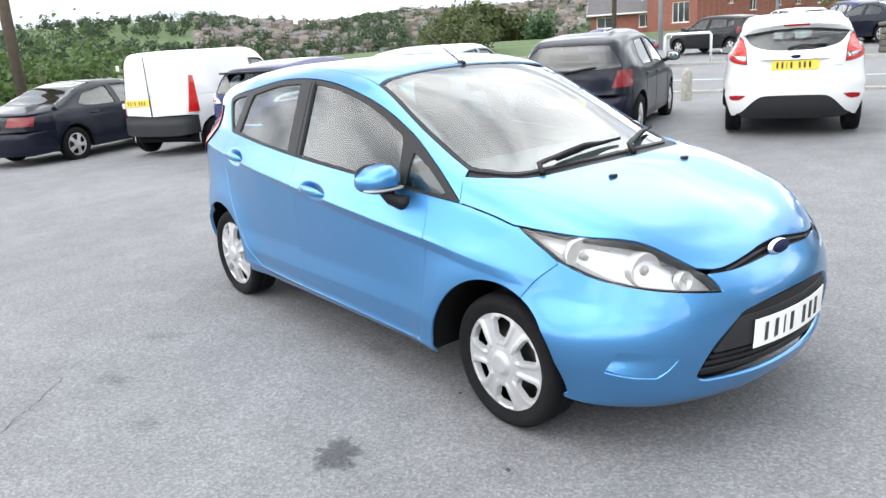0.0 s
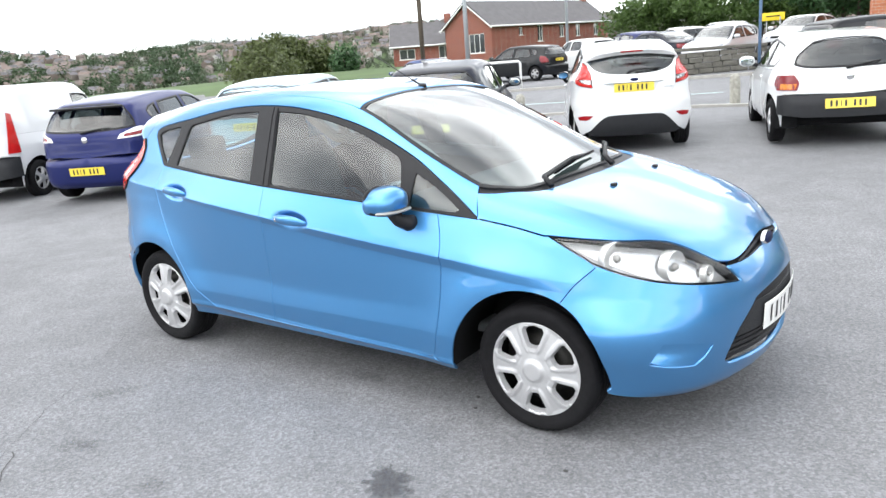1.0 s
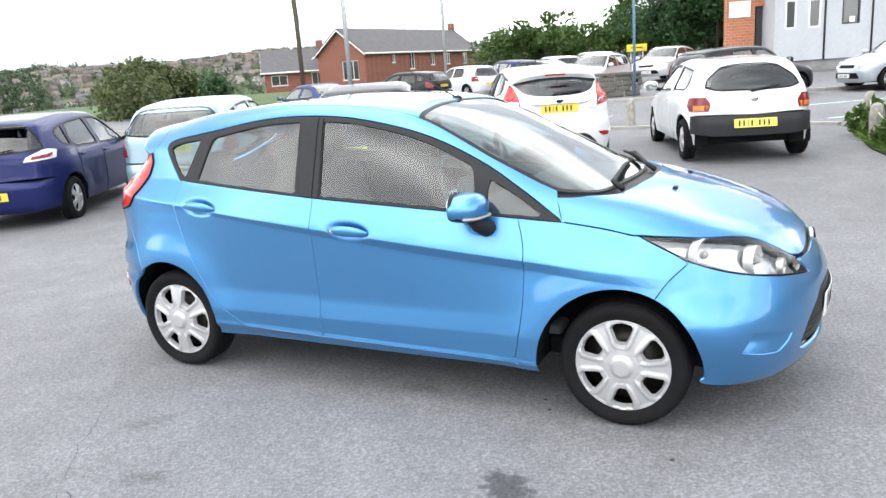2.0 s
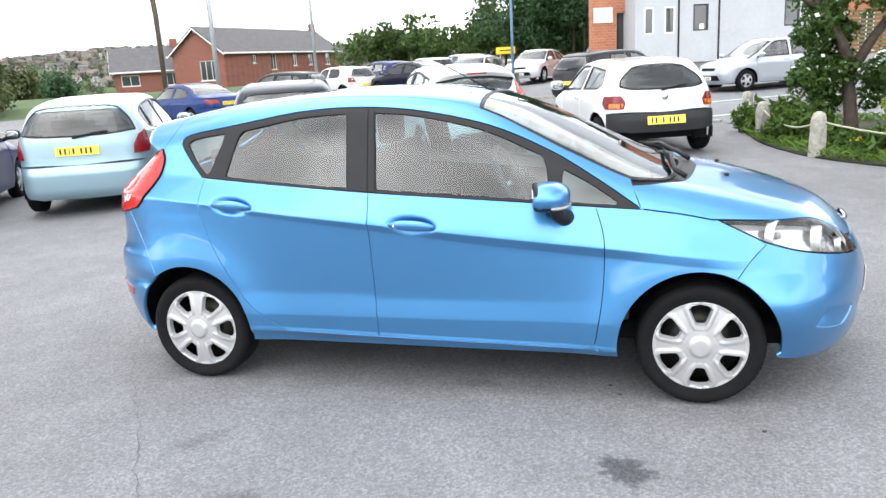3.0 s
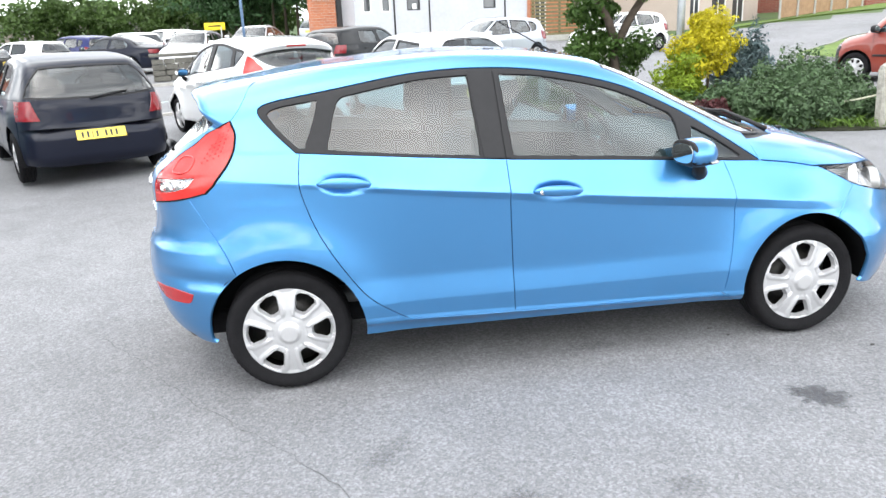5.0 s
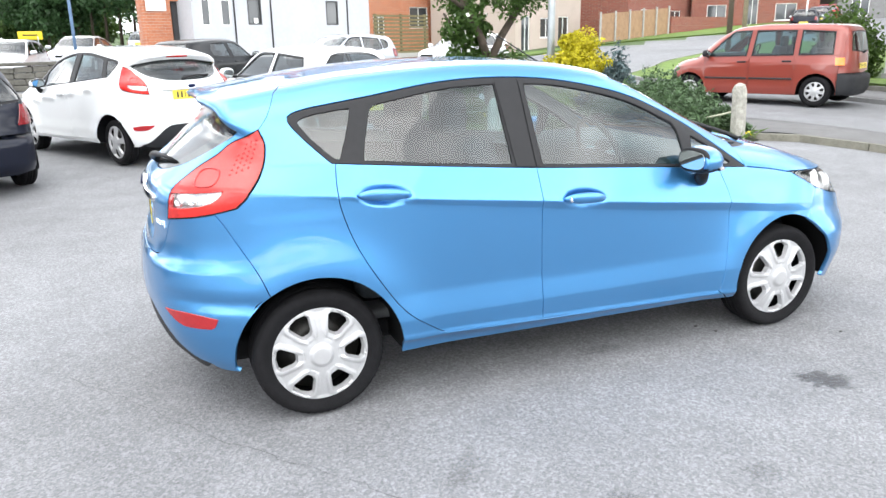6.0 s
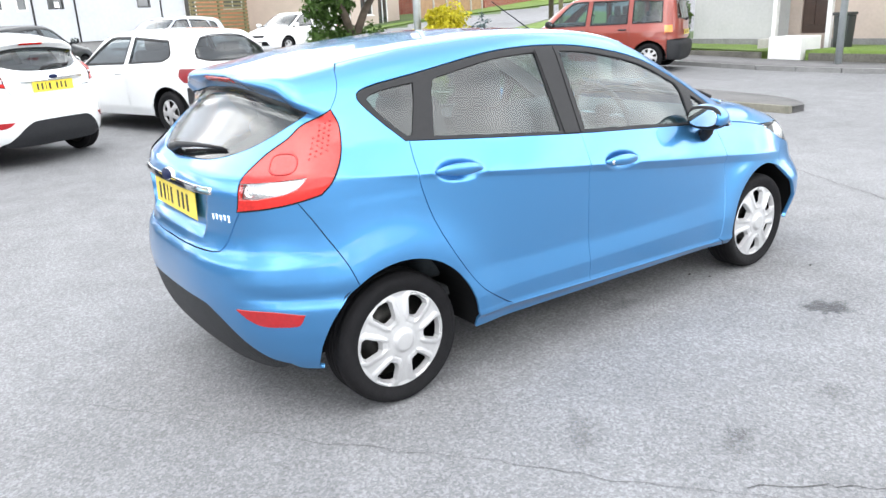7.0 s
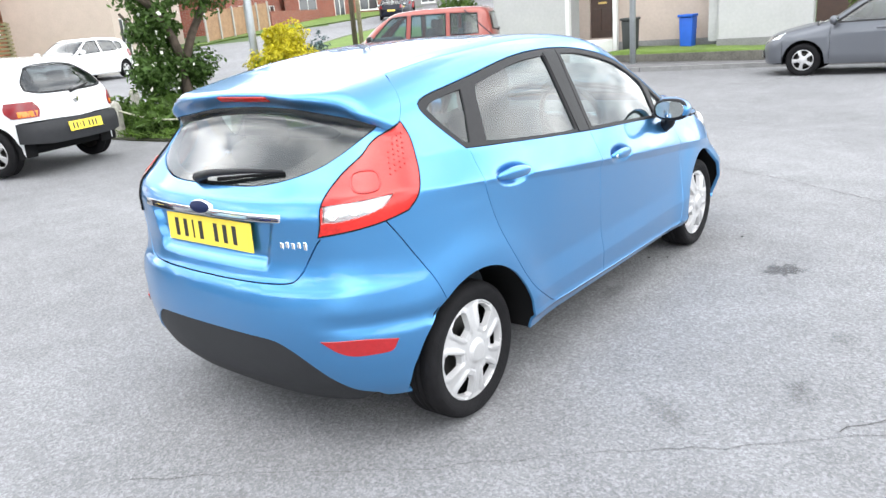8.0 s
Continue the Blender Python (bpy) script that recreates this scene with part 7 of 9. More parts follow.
lawn_side = slab("lawn_side", path([(15.2, 7.7), (17.4, 7.7)], [(17.4, 7.7), (17.4, 12.3)], [(17.4, 12.3), (16.0, 11.7), (15.3, 8.5), (15.2, 7.7)], step=0.5), 0.26, M["lawn"], "narrow front lawn beside the porch", "lawn", 0.5, 0.04)
verge = slab("grass_verge", path([(18.5, 34.2), (27.3, 38.4), (32.3, 38.8), (38, 39.0), (48, 40)], [(48, 40), (48, 46), (34, 43)], [(34, 43), (25.8, 38.9), (18.5, 35.8), (18.5, 34.2)], step=1.2), 0.08, M["lawn"], "grass verge before the brick houses", "grass verge", 1.2, 0.08)

patch = slab("pavement_patch", path([(6.3, 5.1), (6.95, 4.75), (7.10, 4.0), (7.22, 3.0), (7.26, 2.4)], [(7.26, 2.4), (7.7, 2.5), (8.2, 3.3), (8.3, 5.0), (7.9, 6.6), (7.2, 7.2)], [(7.2, 7.2), (6.75, 5.6), (6.3, 5.1)], step=0.3), 0.095, M["patch_tar"], "darker tarmac footway at the forecourt's mouth", "pavement", 0.4)


def tufts(name, spots, count, tall, mat, label, seed):
    """Blades of rough grass round the given spots."""
    rng = np.random.default_rng(seed)
    v, f = [], []
    spots = np.array(spots)
    for _ in range(count):
        c = spots[rng.integers(len(spots))]
        x, y = c[0] + rng.normal() * c[2], c[1] + rng.normal() * c[2]
        if not inside(np.array([[x, y]]), bed_line)[0]:
            continue
        z = gz(x, y) + 0.04
        a, h, lean = rng.random() * TAU, tall * (0.5 + rng.random()), rng.normal(size=2) * 0.06
        dx, dy = 0.009 * math.cos(a), 0.009 * math.sin(a)
        i = len(v)
        v += [(x - dx, y - dy, z), (x + dx, y + dy, z), (x + lean[0] + dx * 0.4, y + lean[1] + dy * 0.4, z + h * 0.7), (x + lean[0] * 2, y + lean[1] * 2, z + h)]
        f += [(i, i + 1, i + 2), (i, i + 2, i + 3)]
    return tagged(mesh_object(name, v, f, mat), label, "grass", kind="stuff")


edge_spots = [(p[0] * 0.94 + 4.9 * 0.06, p[1] * 0.94 + 8.0 * 0.06, 0.22) for p in bed_line]
tufts("rough_grass", edge_spots, 4200, 0.10, M["leaf_grass"], "long rough grass round the flower bed", 3)


def bollard(x, y, tall, turn, lean=0.0):
    """A weathered square post with a blunt point."""
    w = 0.10
    v, f = [], []
    rng = np.random.default_rng(int(abs(x * 100) + abs(y * 10)))
    for z, k in ((-0.1, 1.04), (tall * 0.3, 1.0), (tall * 0.7, 0.97), (tall - 0.10, 0.94), (tall - 0.03, 0.72), (tall, 0.3)):
        for a in range(8):
            t = TAU * (a + 0.5) / 8
            q = max(abs(math.cos(t)), abs(math.sin(t)))
            rr = w * k / q * (0.97 if a % 2 else 1.0) * (1 + 0.05 * rng.normal() * (z > 0))
            v.append((rr * math.cos(t), rr * math.sin(t), z))
    for i in range(5):
        for a in range(8):
            f.append((8 * i + a, 8 * i + (a + 1) % 8, 8 * i + 8 + (a + 1) % 8, 8 * i + 8 + a))
    f.append(tuple(range(40, 48)))
    ob = tagged(mesh_object("bollard", v, f, M["bollard"], smooth=False), "weathered grey concrete bollard with a blunt top", "bollard", "bollards round the bed")
    ob.matrix_basis = pose(x, y, gz(x, y), lean, 0, turn)
    return ob


POSTS = [(2.93, 11.3), (2.88, 9.05), (3.25, 6.85), (6.2, 4.85), (4.6, 11.35), (-5.1, 10.3), (-1.35, 12.2)]
for i, (x, y) in enumerate(POSTS):
    bollard(x, y, (0.60, 0.58, 0.60, 0.83, 0.56, 0.60, 0.60)[i], 17 * i, 1.5 * (i % 3 - 1))


def rope(p, q, sag):
    pts_ = []
    for t in np.linspace(0, 1, 14):
        pts_.append((p[0] + (q[0] - p[0]) * t, p[1] + (q[1] - p[1]) * t, p[2] + (q[2] - p[2]) * t - sag * 4 * t * (1 - t)))
    return tagged(tube("rope", pts_, 0.014, M["rope"], sides=6), "pale slack rope slung between the bollards", "rope", "ropes of the bed")


def top_of(i, tall=0.46):
    return (POSTS[i][0], POSTS[i][1], gz(*POSTS[i]) + tall)


rope(top_of(0), top_of(1), 0.12)
rope(top_of(1), top_of(2), 0.16)
rope(top_of(2, 0.48), (5.0, 5.6, 0.42), 0.10)
rope((5.0, 5.6, 0.42), top_of(3), 0.10)

# plants of the bed
tree = tagged(new("blossom_tree"), "small forked tree with dense leaves and white blossom", "tree")
tv, tf = [], []
tx, ty = 4.1, 8.75
tz = gz(tx, ty)
limb(tv, tf, [(tx + 0.02, ty, tz - 0.1), (tx, ty, tz + 0.3), (tx - 0.05, ty + 0.05, tz + 0.8), (tx - 0.02, ty + 0.02, tz + 1.12)], [0.125, 0.10, 0.09, 0.095])
limb(tv, tf, [(tx - 0.03, ty + 0.02, tz + 1.05), (tx - 0.22, ty - 0.1, tz + 1.45), (tx - 0.55, ty - 0.15, tz + 2.0), (tx - 0.75, ty - 0.1, tz + 2.6), (tx - 0.8, ty, tz + 3.4)], [0.08, 0.07, 0.06, 0.05, 0.025])
limb(tv, tf, [(tx, ty + 0.02, tz + 1.05), (tx + 0.25, ty + 0.05, tz + 1.5), (tx + 0.7, ty + 0.1, tz + 2.1), (tx + 1.1, ty + 0.15, tz + 2.7), (tx + 1.3, ty + 0.2, tz + 3.4)], [0.08, 0.068, 0.06, 0.048, 0.025])
limb(tv, tf, [(tx - 0.02, ty + 0.05, tz + 0.9), (tx - 0.3, ty + 0.4, tz + 1.3), (tx - 0.6, ty + 0.7, tz + 1.9)], [0.06, 0.045, 0.02])
limb(tv, tf, [(tx + 0.55, ty + 0.08, tz + 1.9), (tx + 0.6, ty - 0.3, tz + 2.4), (tx + 0.5, ty - 0.5, tz + 3.0)], [0.045, 0.035, 0.015])
limb(tv, tf, [(tx - 0.5, ty - 0.14, tz + 1.9), (tx - 1.0, ty - 0.3, tz + 2.2), (tx - 1.5, ty - 0.3, tz + 2.35)], [0.04, 0.03, 0.012])
mesh_object("trunk", tv, tf, M["bark"], tree, "dark rough forked trunk")
rng = np.random.default_rng(11)
crown = clumps_in(rng, 46, (tx + 0.15, ty + 0.15, tz + 2.7), (1.0, 0.95, 0.85), 0.36, 170) + clumps_in(rng, 12, (tx - 0.35, ty + 0.25, tz + 0.95), (0.42, 0.45, 0.55), 0.26, 230) \
    + clumps_in(rng, 5, (tx + 0.5, ty + 0.45, tz + 0.95), (0.4, 0.4, 0.45), 0.28, 200) + clumps_in(rng, 10, (tx - 0.45, ty + 0.1, tz + 1.6), (0.4, 0.4, 0.4), 0.24, 200)
leaf_mesh("crown", [(c, rad, int(n * 1.8)) for c, rad, n in crown], 0.052, M["leaf_tree"], tree, "dense mid-green leaves", 12)
bl = []
for c, rad, n in crown[46:]:
    bl.append((c, tuple(1.05 * r for r in rad), 5))
leaf_mesh("blossom", bl, 0.075, M["blossom"], tree, "white flower heads", 13, hollow=0.95, long=1.0)

golden = tagged(new("golden_shrub"), "bright yellow-leaved shrub in the bed", "shrub")
rng = np.random.default_rng(21)
gx, gy = 4.95, 7.25
g0 = gz(gx, gy)
leaf_mesh("crown", clumps_in(rng, 22, (gx, gy, g0 + 1.05), (0.42, 0.4, 0.45), 0.22, 560), 0.036, M["leaf_gold"], golden, "golden yellow leaves", 22)
leaf_mesh("lower_leaves", clumps_in(rng, 16, (gx - 0.35, gy + 0.05, g0 + 0.65), (0.35, 0.4, 0.42), 0.2, 460), 0.036, M["leaf_lime"], golden, "yellow-green leaves", 23)
sv, sf = [], []
for k in range(7):
    a = TAU * k / 7
    sv, sf = [], []
    limb(sv, sf, [(gx, gy, g0), (gx + 0.2 * math.cos(a), gy + 0.2 * math.sin(a), g0 + 0.5), (gx + 0.34 * math.cos(a), gy + 0.34 * math.sin(a), g0 + 1.0)], [0.02, 0.014, 0.005], 5)
    mesh_object("stem", sv, sf, M["bark"], golden)


def mound(name, label, spots, leaf, mat, seed, per=420, flat=0.35, long=2.2, high=0.8):
    """A spreading evergreen: low clumps on short stems."""
    ob = tagged(new(name), label, "shrub")
    rng = np.random.default_rng(seed)
    cl, sv, sf = [], [], []
    for x, y, r, h in spots:
        z = gz(x, y)
        n = int(9 * r / 0.5) + 3
        for _ in range(n):
            a, q = rng.random() * TAU, r * math.sqrt(rng.random()) * 0.75
            hz = h * (1 - 0.55 * (q / r) ** 2) * (0.75 + 0.4 * rng.random())
            cl.append(((x + q * math.cos(a), y + q * math.sin(a), z + hz * 0.55), (r * 0.34, r * 0.34, hz * 0.52), per))
            sv, sf = [], []
            limb(sv, sf, [(x, y, z), (x + q * 0.5 * math.cos(a), y + q * 0.5 * math.sin(a), z + hz * 0.3), (x + q * math.cos(a), y + q * math.sin(a), z + hz * 0.6)], [0.02, 0.012, 0.005], 4)
            mesh_object("stem", sv, sf, M["bark"], ob)
    leaf_mesh("crown", cl, leaf, mat, ob, "", seed + 1, flat, 0.5, long)
    return ob


mound("spreading_juniper", "spreading blue-green juniper with feathery sprays", [(5.45, 5.6, 0.8, 0.70), (4.9, 5.95, 0.65, 0.6), (6.0, 6.5, 0.8, 0.85)], 0.036, M["leaf_juniper"], 31, per=640)
mound("spreading_juniper", "low grey-green juniper over the bed's kerb", [(6.15, 5.35, 0.55, 0.42), (6.45, 6.2, 0.6, 0.6), (6.6, 7.2, 0.6, 0.7)], 0.036, M["leaf_juniper"], 35, per=620)
mound("blue_shrub", "upright blue-grey evergreen shrub", [(5.65, 7.35, 0.5, 1.25), (6.1, 8.2, 0.6, 1.0)], 0.038, M["leaf_blue"], 41, flat=0.3)
mound("dark_red_shrub", "low dark red-leaved shrub", [(4.32, 5.85, 0.33, 0.4)], 0.045, M["leaf_red"], 45, long=1.4)
mound("green_fern_shrub", "bright green arching shrub by the bollards", [(3.15, 9.9, 0.6, 0.6), (3.35, 8.5, 0.55, 0.55), (4.15, 6.75, 0.6, 0.42), (3.6, 7.6, 0.4, 0.3)], 0.06, M["leaf_fern"], 51, per=240, long=2.4)
flowers = tagged(leaf_mesh("yellow_flowers", [((3.75, 6.65, gz(3.7, 6.6) + 0.24), (0.25, 0.2, 0.05), 8), ((3.4, 7.6, gz(3.4, 7.6) + 0.28), (0.2, 0.2, 0.05), 6), ((6.35, 4.85, gz(6.3, 4.8) + 0.1), (0.12, 0.08, 0.04), 8)], 0.05, M["blossom_gold"], seed=61, long=1.0), "small yellow flowers among the grass", "flowers", kind="stuff")

# thin posts and signs
def post(name, x, y, tall, r, mat, label, lean=0.0, cap=None):
    z = gz(x, y)
    ob = tagged(tube(name, [(x, y, z - 0.2), (x, y, z + tall * 0.5), (x + lean, y, z + tall)], [r, r * 0.95, r * 0.85], mat, sides=12), label, "post")
    return ob


post("sign_post", 4.75, 7.75, 3.6, 0.065, M["galvanised"], "pale grey metal post in the bed")
post("lamp_column", 14.4, 5.45, 6.5, 0.075, M["galvanised"], "grey-blue steel lamp column on the pavement")
post("blue_post", -3.35, 22.6, 4.2, 0.05, M["post_blue"], "slim blue-grey steel post by the wall")
post("telegraph_pole", -23.4, 31.6, 9.0, 0.15, M["pole_wood"], "dark wooden telegraph pole", -0.25)
post("telegraph_pole", -19.0, 29.5, 9.0, 0.13, M["galvanised"], "grey concrete street lamp column", -0.2)
post("telegraph_pole", -17.1, 37.0, 9.5, 0.10, M["galvanised"], "thin pale lamp column", -0.1)
post("telegraph_pole", -15.6, 0.9, 7.5, 0.14, M["pole_wood"], "dark wooden pole beyond the parked saloon", -0.3)
post("telegraph_pole", 18.2, 18.4, 7.0, 0.10, M["pole_wood"], "dark wooden pole on the lawn")
post("telegraph_pole", 21.4, 21.1, 7.0, 0.10, M["pole_pale"], "pale wooden pole on the lawn")
sale = tagged(new("sale_board"), "white and red estate sign on a white post", "sign")
bm = box_bm((0.9, 0.04, 0.6), (37.8, 33.3, gz(37.8, 33.3) + 2.7), 0.01, -40)
part("board", bm, M["board_white"], sale, "white board")
bm = box_bm((0.92, 0.05, 0.16), (37.8, 33.3, gz(37.8, 33.3) + 2.45), 0.01, -40)
part("board_band", bm, M["board_red"], sale, "red lower band")
tube("post", [(37.8, 33.35, gz(37.8, 33.3)), (37.8, 33.35, gz(37.8, 33.3) + 2.6)], 0.05, M["board_white"], sale)
# yellow board, maroon box post and white barrier hoop
ysign = tagged(new("yellow_sign"), "small yellow sign board in the yard", "sign")
bm = box_bm((1.0, 0.04, 0.36), (-5.9, 36.0, gz(-5.9, 36) + 1.42), 0.01, 12)
part("board", bm, M["board_yellow"], ysign)
bm = box_bm((0.6, 0.045, 0.05), (-5.9, 35.99, gz(-5.9, 36) + 1.44), 0.0, 12)
part("lettering_bar", bm, M["plate_black"], ysign)
for dx in (-0.5, 0.5):
    tube("leg", [(-5.9 + dx * 0.6, 36.03, gz(-5.9, 36)), (-5.9 + dx * 0.6, 36.03, gz(-5.9, 36) + 1.4)], 0.025, M["galvanised"], ysign)
mpost = tagged(new("maroon_post"), "short maroon post with a dark box on top", "post")
tube("shaft", [(-6.4, 26.3, gz(-6.4, 26.3) - 0.1), (-6.4, 26.3, gz(-6.4, 26.3) + 1.1)], 0.07, M["board_maroon"], mpost)
part("box", box_bm((0.26, 0.26, 0.14), (-6.4, 26.3, gz(-6.4, 26.3) + 1.16), 0.02), M["black_trim"], mpost)
hx, hy = -12.2, 21.3
hz_ = gz(hx, hy)
hoop = tagged(tube("barrier_hoop", [(hx - 0.75, hy - 0.25, hz_ - 0.1), (hx - 0.75, hy - 0.25, hz_ + 0.95), (hx - 0.70, hy - 0.23, hz_ + 1.02), (hx + 0.70, hy + 0.23, hz_ + 1.02), (hx + 0.75, hy + 0.25, hz_ + 0.95), (hx + 0.75, hy + 0.25, hz_ - 0.1)], 0.045, M["board_white"], sides=8), "white painted steel barrier hoop", "barrier")

# ---- buildings ----
def box_wall(name, parent, p0, p1, z0, z1, thick, mat, openings=(), label="", trim=0.0):
    """An upright wall from p0 to p1 with openings (along, up from z0, width, height) that go through it."""
    p0, p1 = np.array(p0, float), np.array(p1, float)
    L = np.linalg.norm(p1 - p0)
    d = (p1 - p0) / L
    n = np.array([d[1], -d[0]])
    p0, L = p0 + d * trim, L - 2 * trim
    openings = [(a - trim, b, w, h) for a, b, w, h in openings]
    out = np.array([(0, 0), (L, 0), (L, z1 - z0), (0, z1 - z0)], float)
    holes = [np.array([(a, b), (a + w, b), (a + w, b + h), (a, b + h)], float) for a, b, w, h in openings]
    rim = np.vstack([out, *holes]) if holes else out
    edges, s, numbers = [], 0, []
    for l in [out, *holes]:
        edges += [(s + i, s + (i + 1) % 4) for i in range(4)]
        numbers.append(list(range(s, s + 4)))
        s += 4
    v, _, f, orig, _, _ = delaunay_2d_cdt([Vector(q) for q in rim], edges, [], 0, 1e-6)
    v2 = np.array([tuple(q) for q in v])
    tri = [t for t in f if not any(inside(v2[list(t)].mean(axis=0)[None], h)[0] for h in holes)]
    front = [(*(p0 + d * q[0]), z0 + q[1]) for q in v2]
    back = [(*(p0 + d * q[0] - n * thick), z0 + q[1]) for q in v2]
    m = len(front)
    faces = [tuple(t) for t in tri] + [tuple(i + m for i in t[::-1]) for t in tri]
    bk = {k: i for i, o in enumerate(orig) for k in o}
    for number, l in enumerate(numbers):
        for i in range(4):
            a, b = bk[l[i]], bk[l[(i + 1) % 4]]
            faces.append((a, a + m, b + m, b) if number == 0 else (a, b, b + m, a + m))
    return mesh_object(name, front + back, faces, mat, parent, label, smooth=False)


def window_in(parent, p0, p1, z0, opening, frame_mat, bars=1, depth=0.08, glass_mat="window_glass", sill=True):
    """A window set into a wall's opening: frame, glazing bars, sill and panes."""
    p0, p1 = np.array(p0, float), np.array(p1, float)
    d = (p1 - p0) / np.linalg.norm(p1 - p0)
    n = np.array([d[1], -d[0]])
    a, b, w, h = opening
    turn = math.degrees(math.atan2(d[1], d[0]))

    def at(u, v, out):
        q = p0 + d * u + n * out
        return (q[0], q[1], z0 + v)
    bm = bmesh.new()
    for u, v, ww, hh in ((a + w / 2, b + 0.03, w, 0.06), (a + w / 2, b + h - 0.03, w, 0.06), (a + 0.03, b + h / 2, 0.06, h - 0.12), (a + w - 0.03, b + h / 2, 0.06, h - 0.12)):
        box_bm((ww, 0.06, hh), at(u, v, -depth), 0, turn, bm=bm)
    for k in range(bars):
        box_bm((0.05, 0.05, h - 0.12), at(a + w * (k + 1) / (bars + 1), b + h / 2, -depth), 0, turn, bm=bm)
    win = part("window", bm, frame_mat, parent, "", False)
    for k in range(bars + 1):
        ww = (w - 0.12) / (bars + 1)
        part("pane", box_bm((ww, 0.012, h - 0.12), at(a + 0.06 + ww * (k + 0.5), b + h / 2, -depth - 0.02), 0, turn), M[glass_mat], win, smooth=False)
    # dark sheet added behind the panes in place of the unlit room
    part("dark_room_sheet", box_bm((w, 0.02, h), at(a + w / 2, b + h / 2, -depth - 0.16), 0, turn), M["room_dark"], win, smooth=False)
    if sill:
        part("sill", box_bm((w + 0.12, 0.16, 0.05), at(a + w / 2, b - 0.025, -0.03), 0, turn), frame_mat, win, smooth=False)
    return win


# site cabin
cab = tagged(new("site_cabin"), "long white flat-panel site cabin on a grey base", "cabin")
c0, c1 = np.array((0.71, 29.68)), np.array((9.45, 33.9))
cd = (c1 - c0) / np.linalg.norm(c1 - c0)
cn = np.array([-cd[1], cd[0]])
zb, zt_ = 1.06, 4.2
L_c = float(np.linalg.norm(c1 - c0))
open_c = [(0.41, 1.24, 0.44, 1.09), (1.33, 1.24, 0.48, 1.09), (2.65, 1.29, 0.71, 1.09), (6.97, 1.29, 0.74, 1.09)]
front_c = box_wall("wall", cab, c0, c1, zb, zt_, 0.08, M["cabin_white"], open_c)
box_wall("wall", cab, c0 + cn * 3.0, c0, zb, zt_, 0.08, M["cabin_white"], (), "", 0.082)
box_wall("wall", cab, c1, c1 + cn * 3.0, zb, zt_, 0.08, M["cabin_white"], (), "", 0.082)
box_wall("wall", cab, c1 + cn * 3.0, c0 + cn * 3.0, zb, zt_, 0.08, M["cabin_white"])
for o in open_c:
    window_in(cab, c0, c1, zb, o, M["room_dark"] if o[0] > 2 else M["board_white"], 0, 0.03, sill=False)
mid_c = (c0 + c1) / 2 + cn * 1.5
part("roof", box_bm((L_c + 0.1, 3.1, 0.12), (*mid_c, zt_ + 0.06), 0.02, math.degrees(math.atan2(cd[1], cd[0]))), M["grey_plastic"], cab)
part("base", box_bm((L_c - 0.1, 2.9, zb - 0.2), (*mid_c, (zb + 0.2) / 2 + 0.0), 0.0, math.degrees(math.atan2(cd[1], cd[0]))), M["plinth"], cab, "grey base below the floor")
for u in (1.98, 3.85, 8.28):
    q = c0 + cd * u - cn * 0.012
    part("panel_joint", box_bm((0.07, 0.03, zt_ - zb), (*q, (zb + zt_) / 2), 0.0, math.degrees(math.atan2(cd[1], cd[0]))), M["black_trim"], cab, "dark panel joint", False)
part("paper_notice", box_bm((0.22, 0.008, 0.24), (*(c0 + cd * 3.06 + cn * 0.02), zb + 1.46), 0.0, math.degrees(math.atan2(cd[1], cd[0]))), M["board_white"], cab, "white paper notice in the window", False)


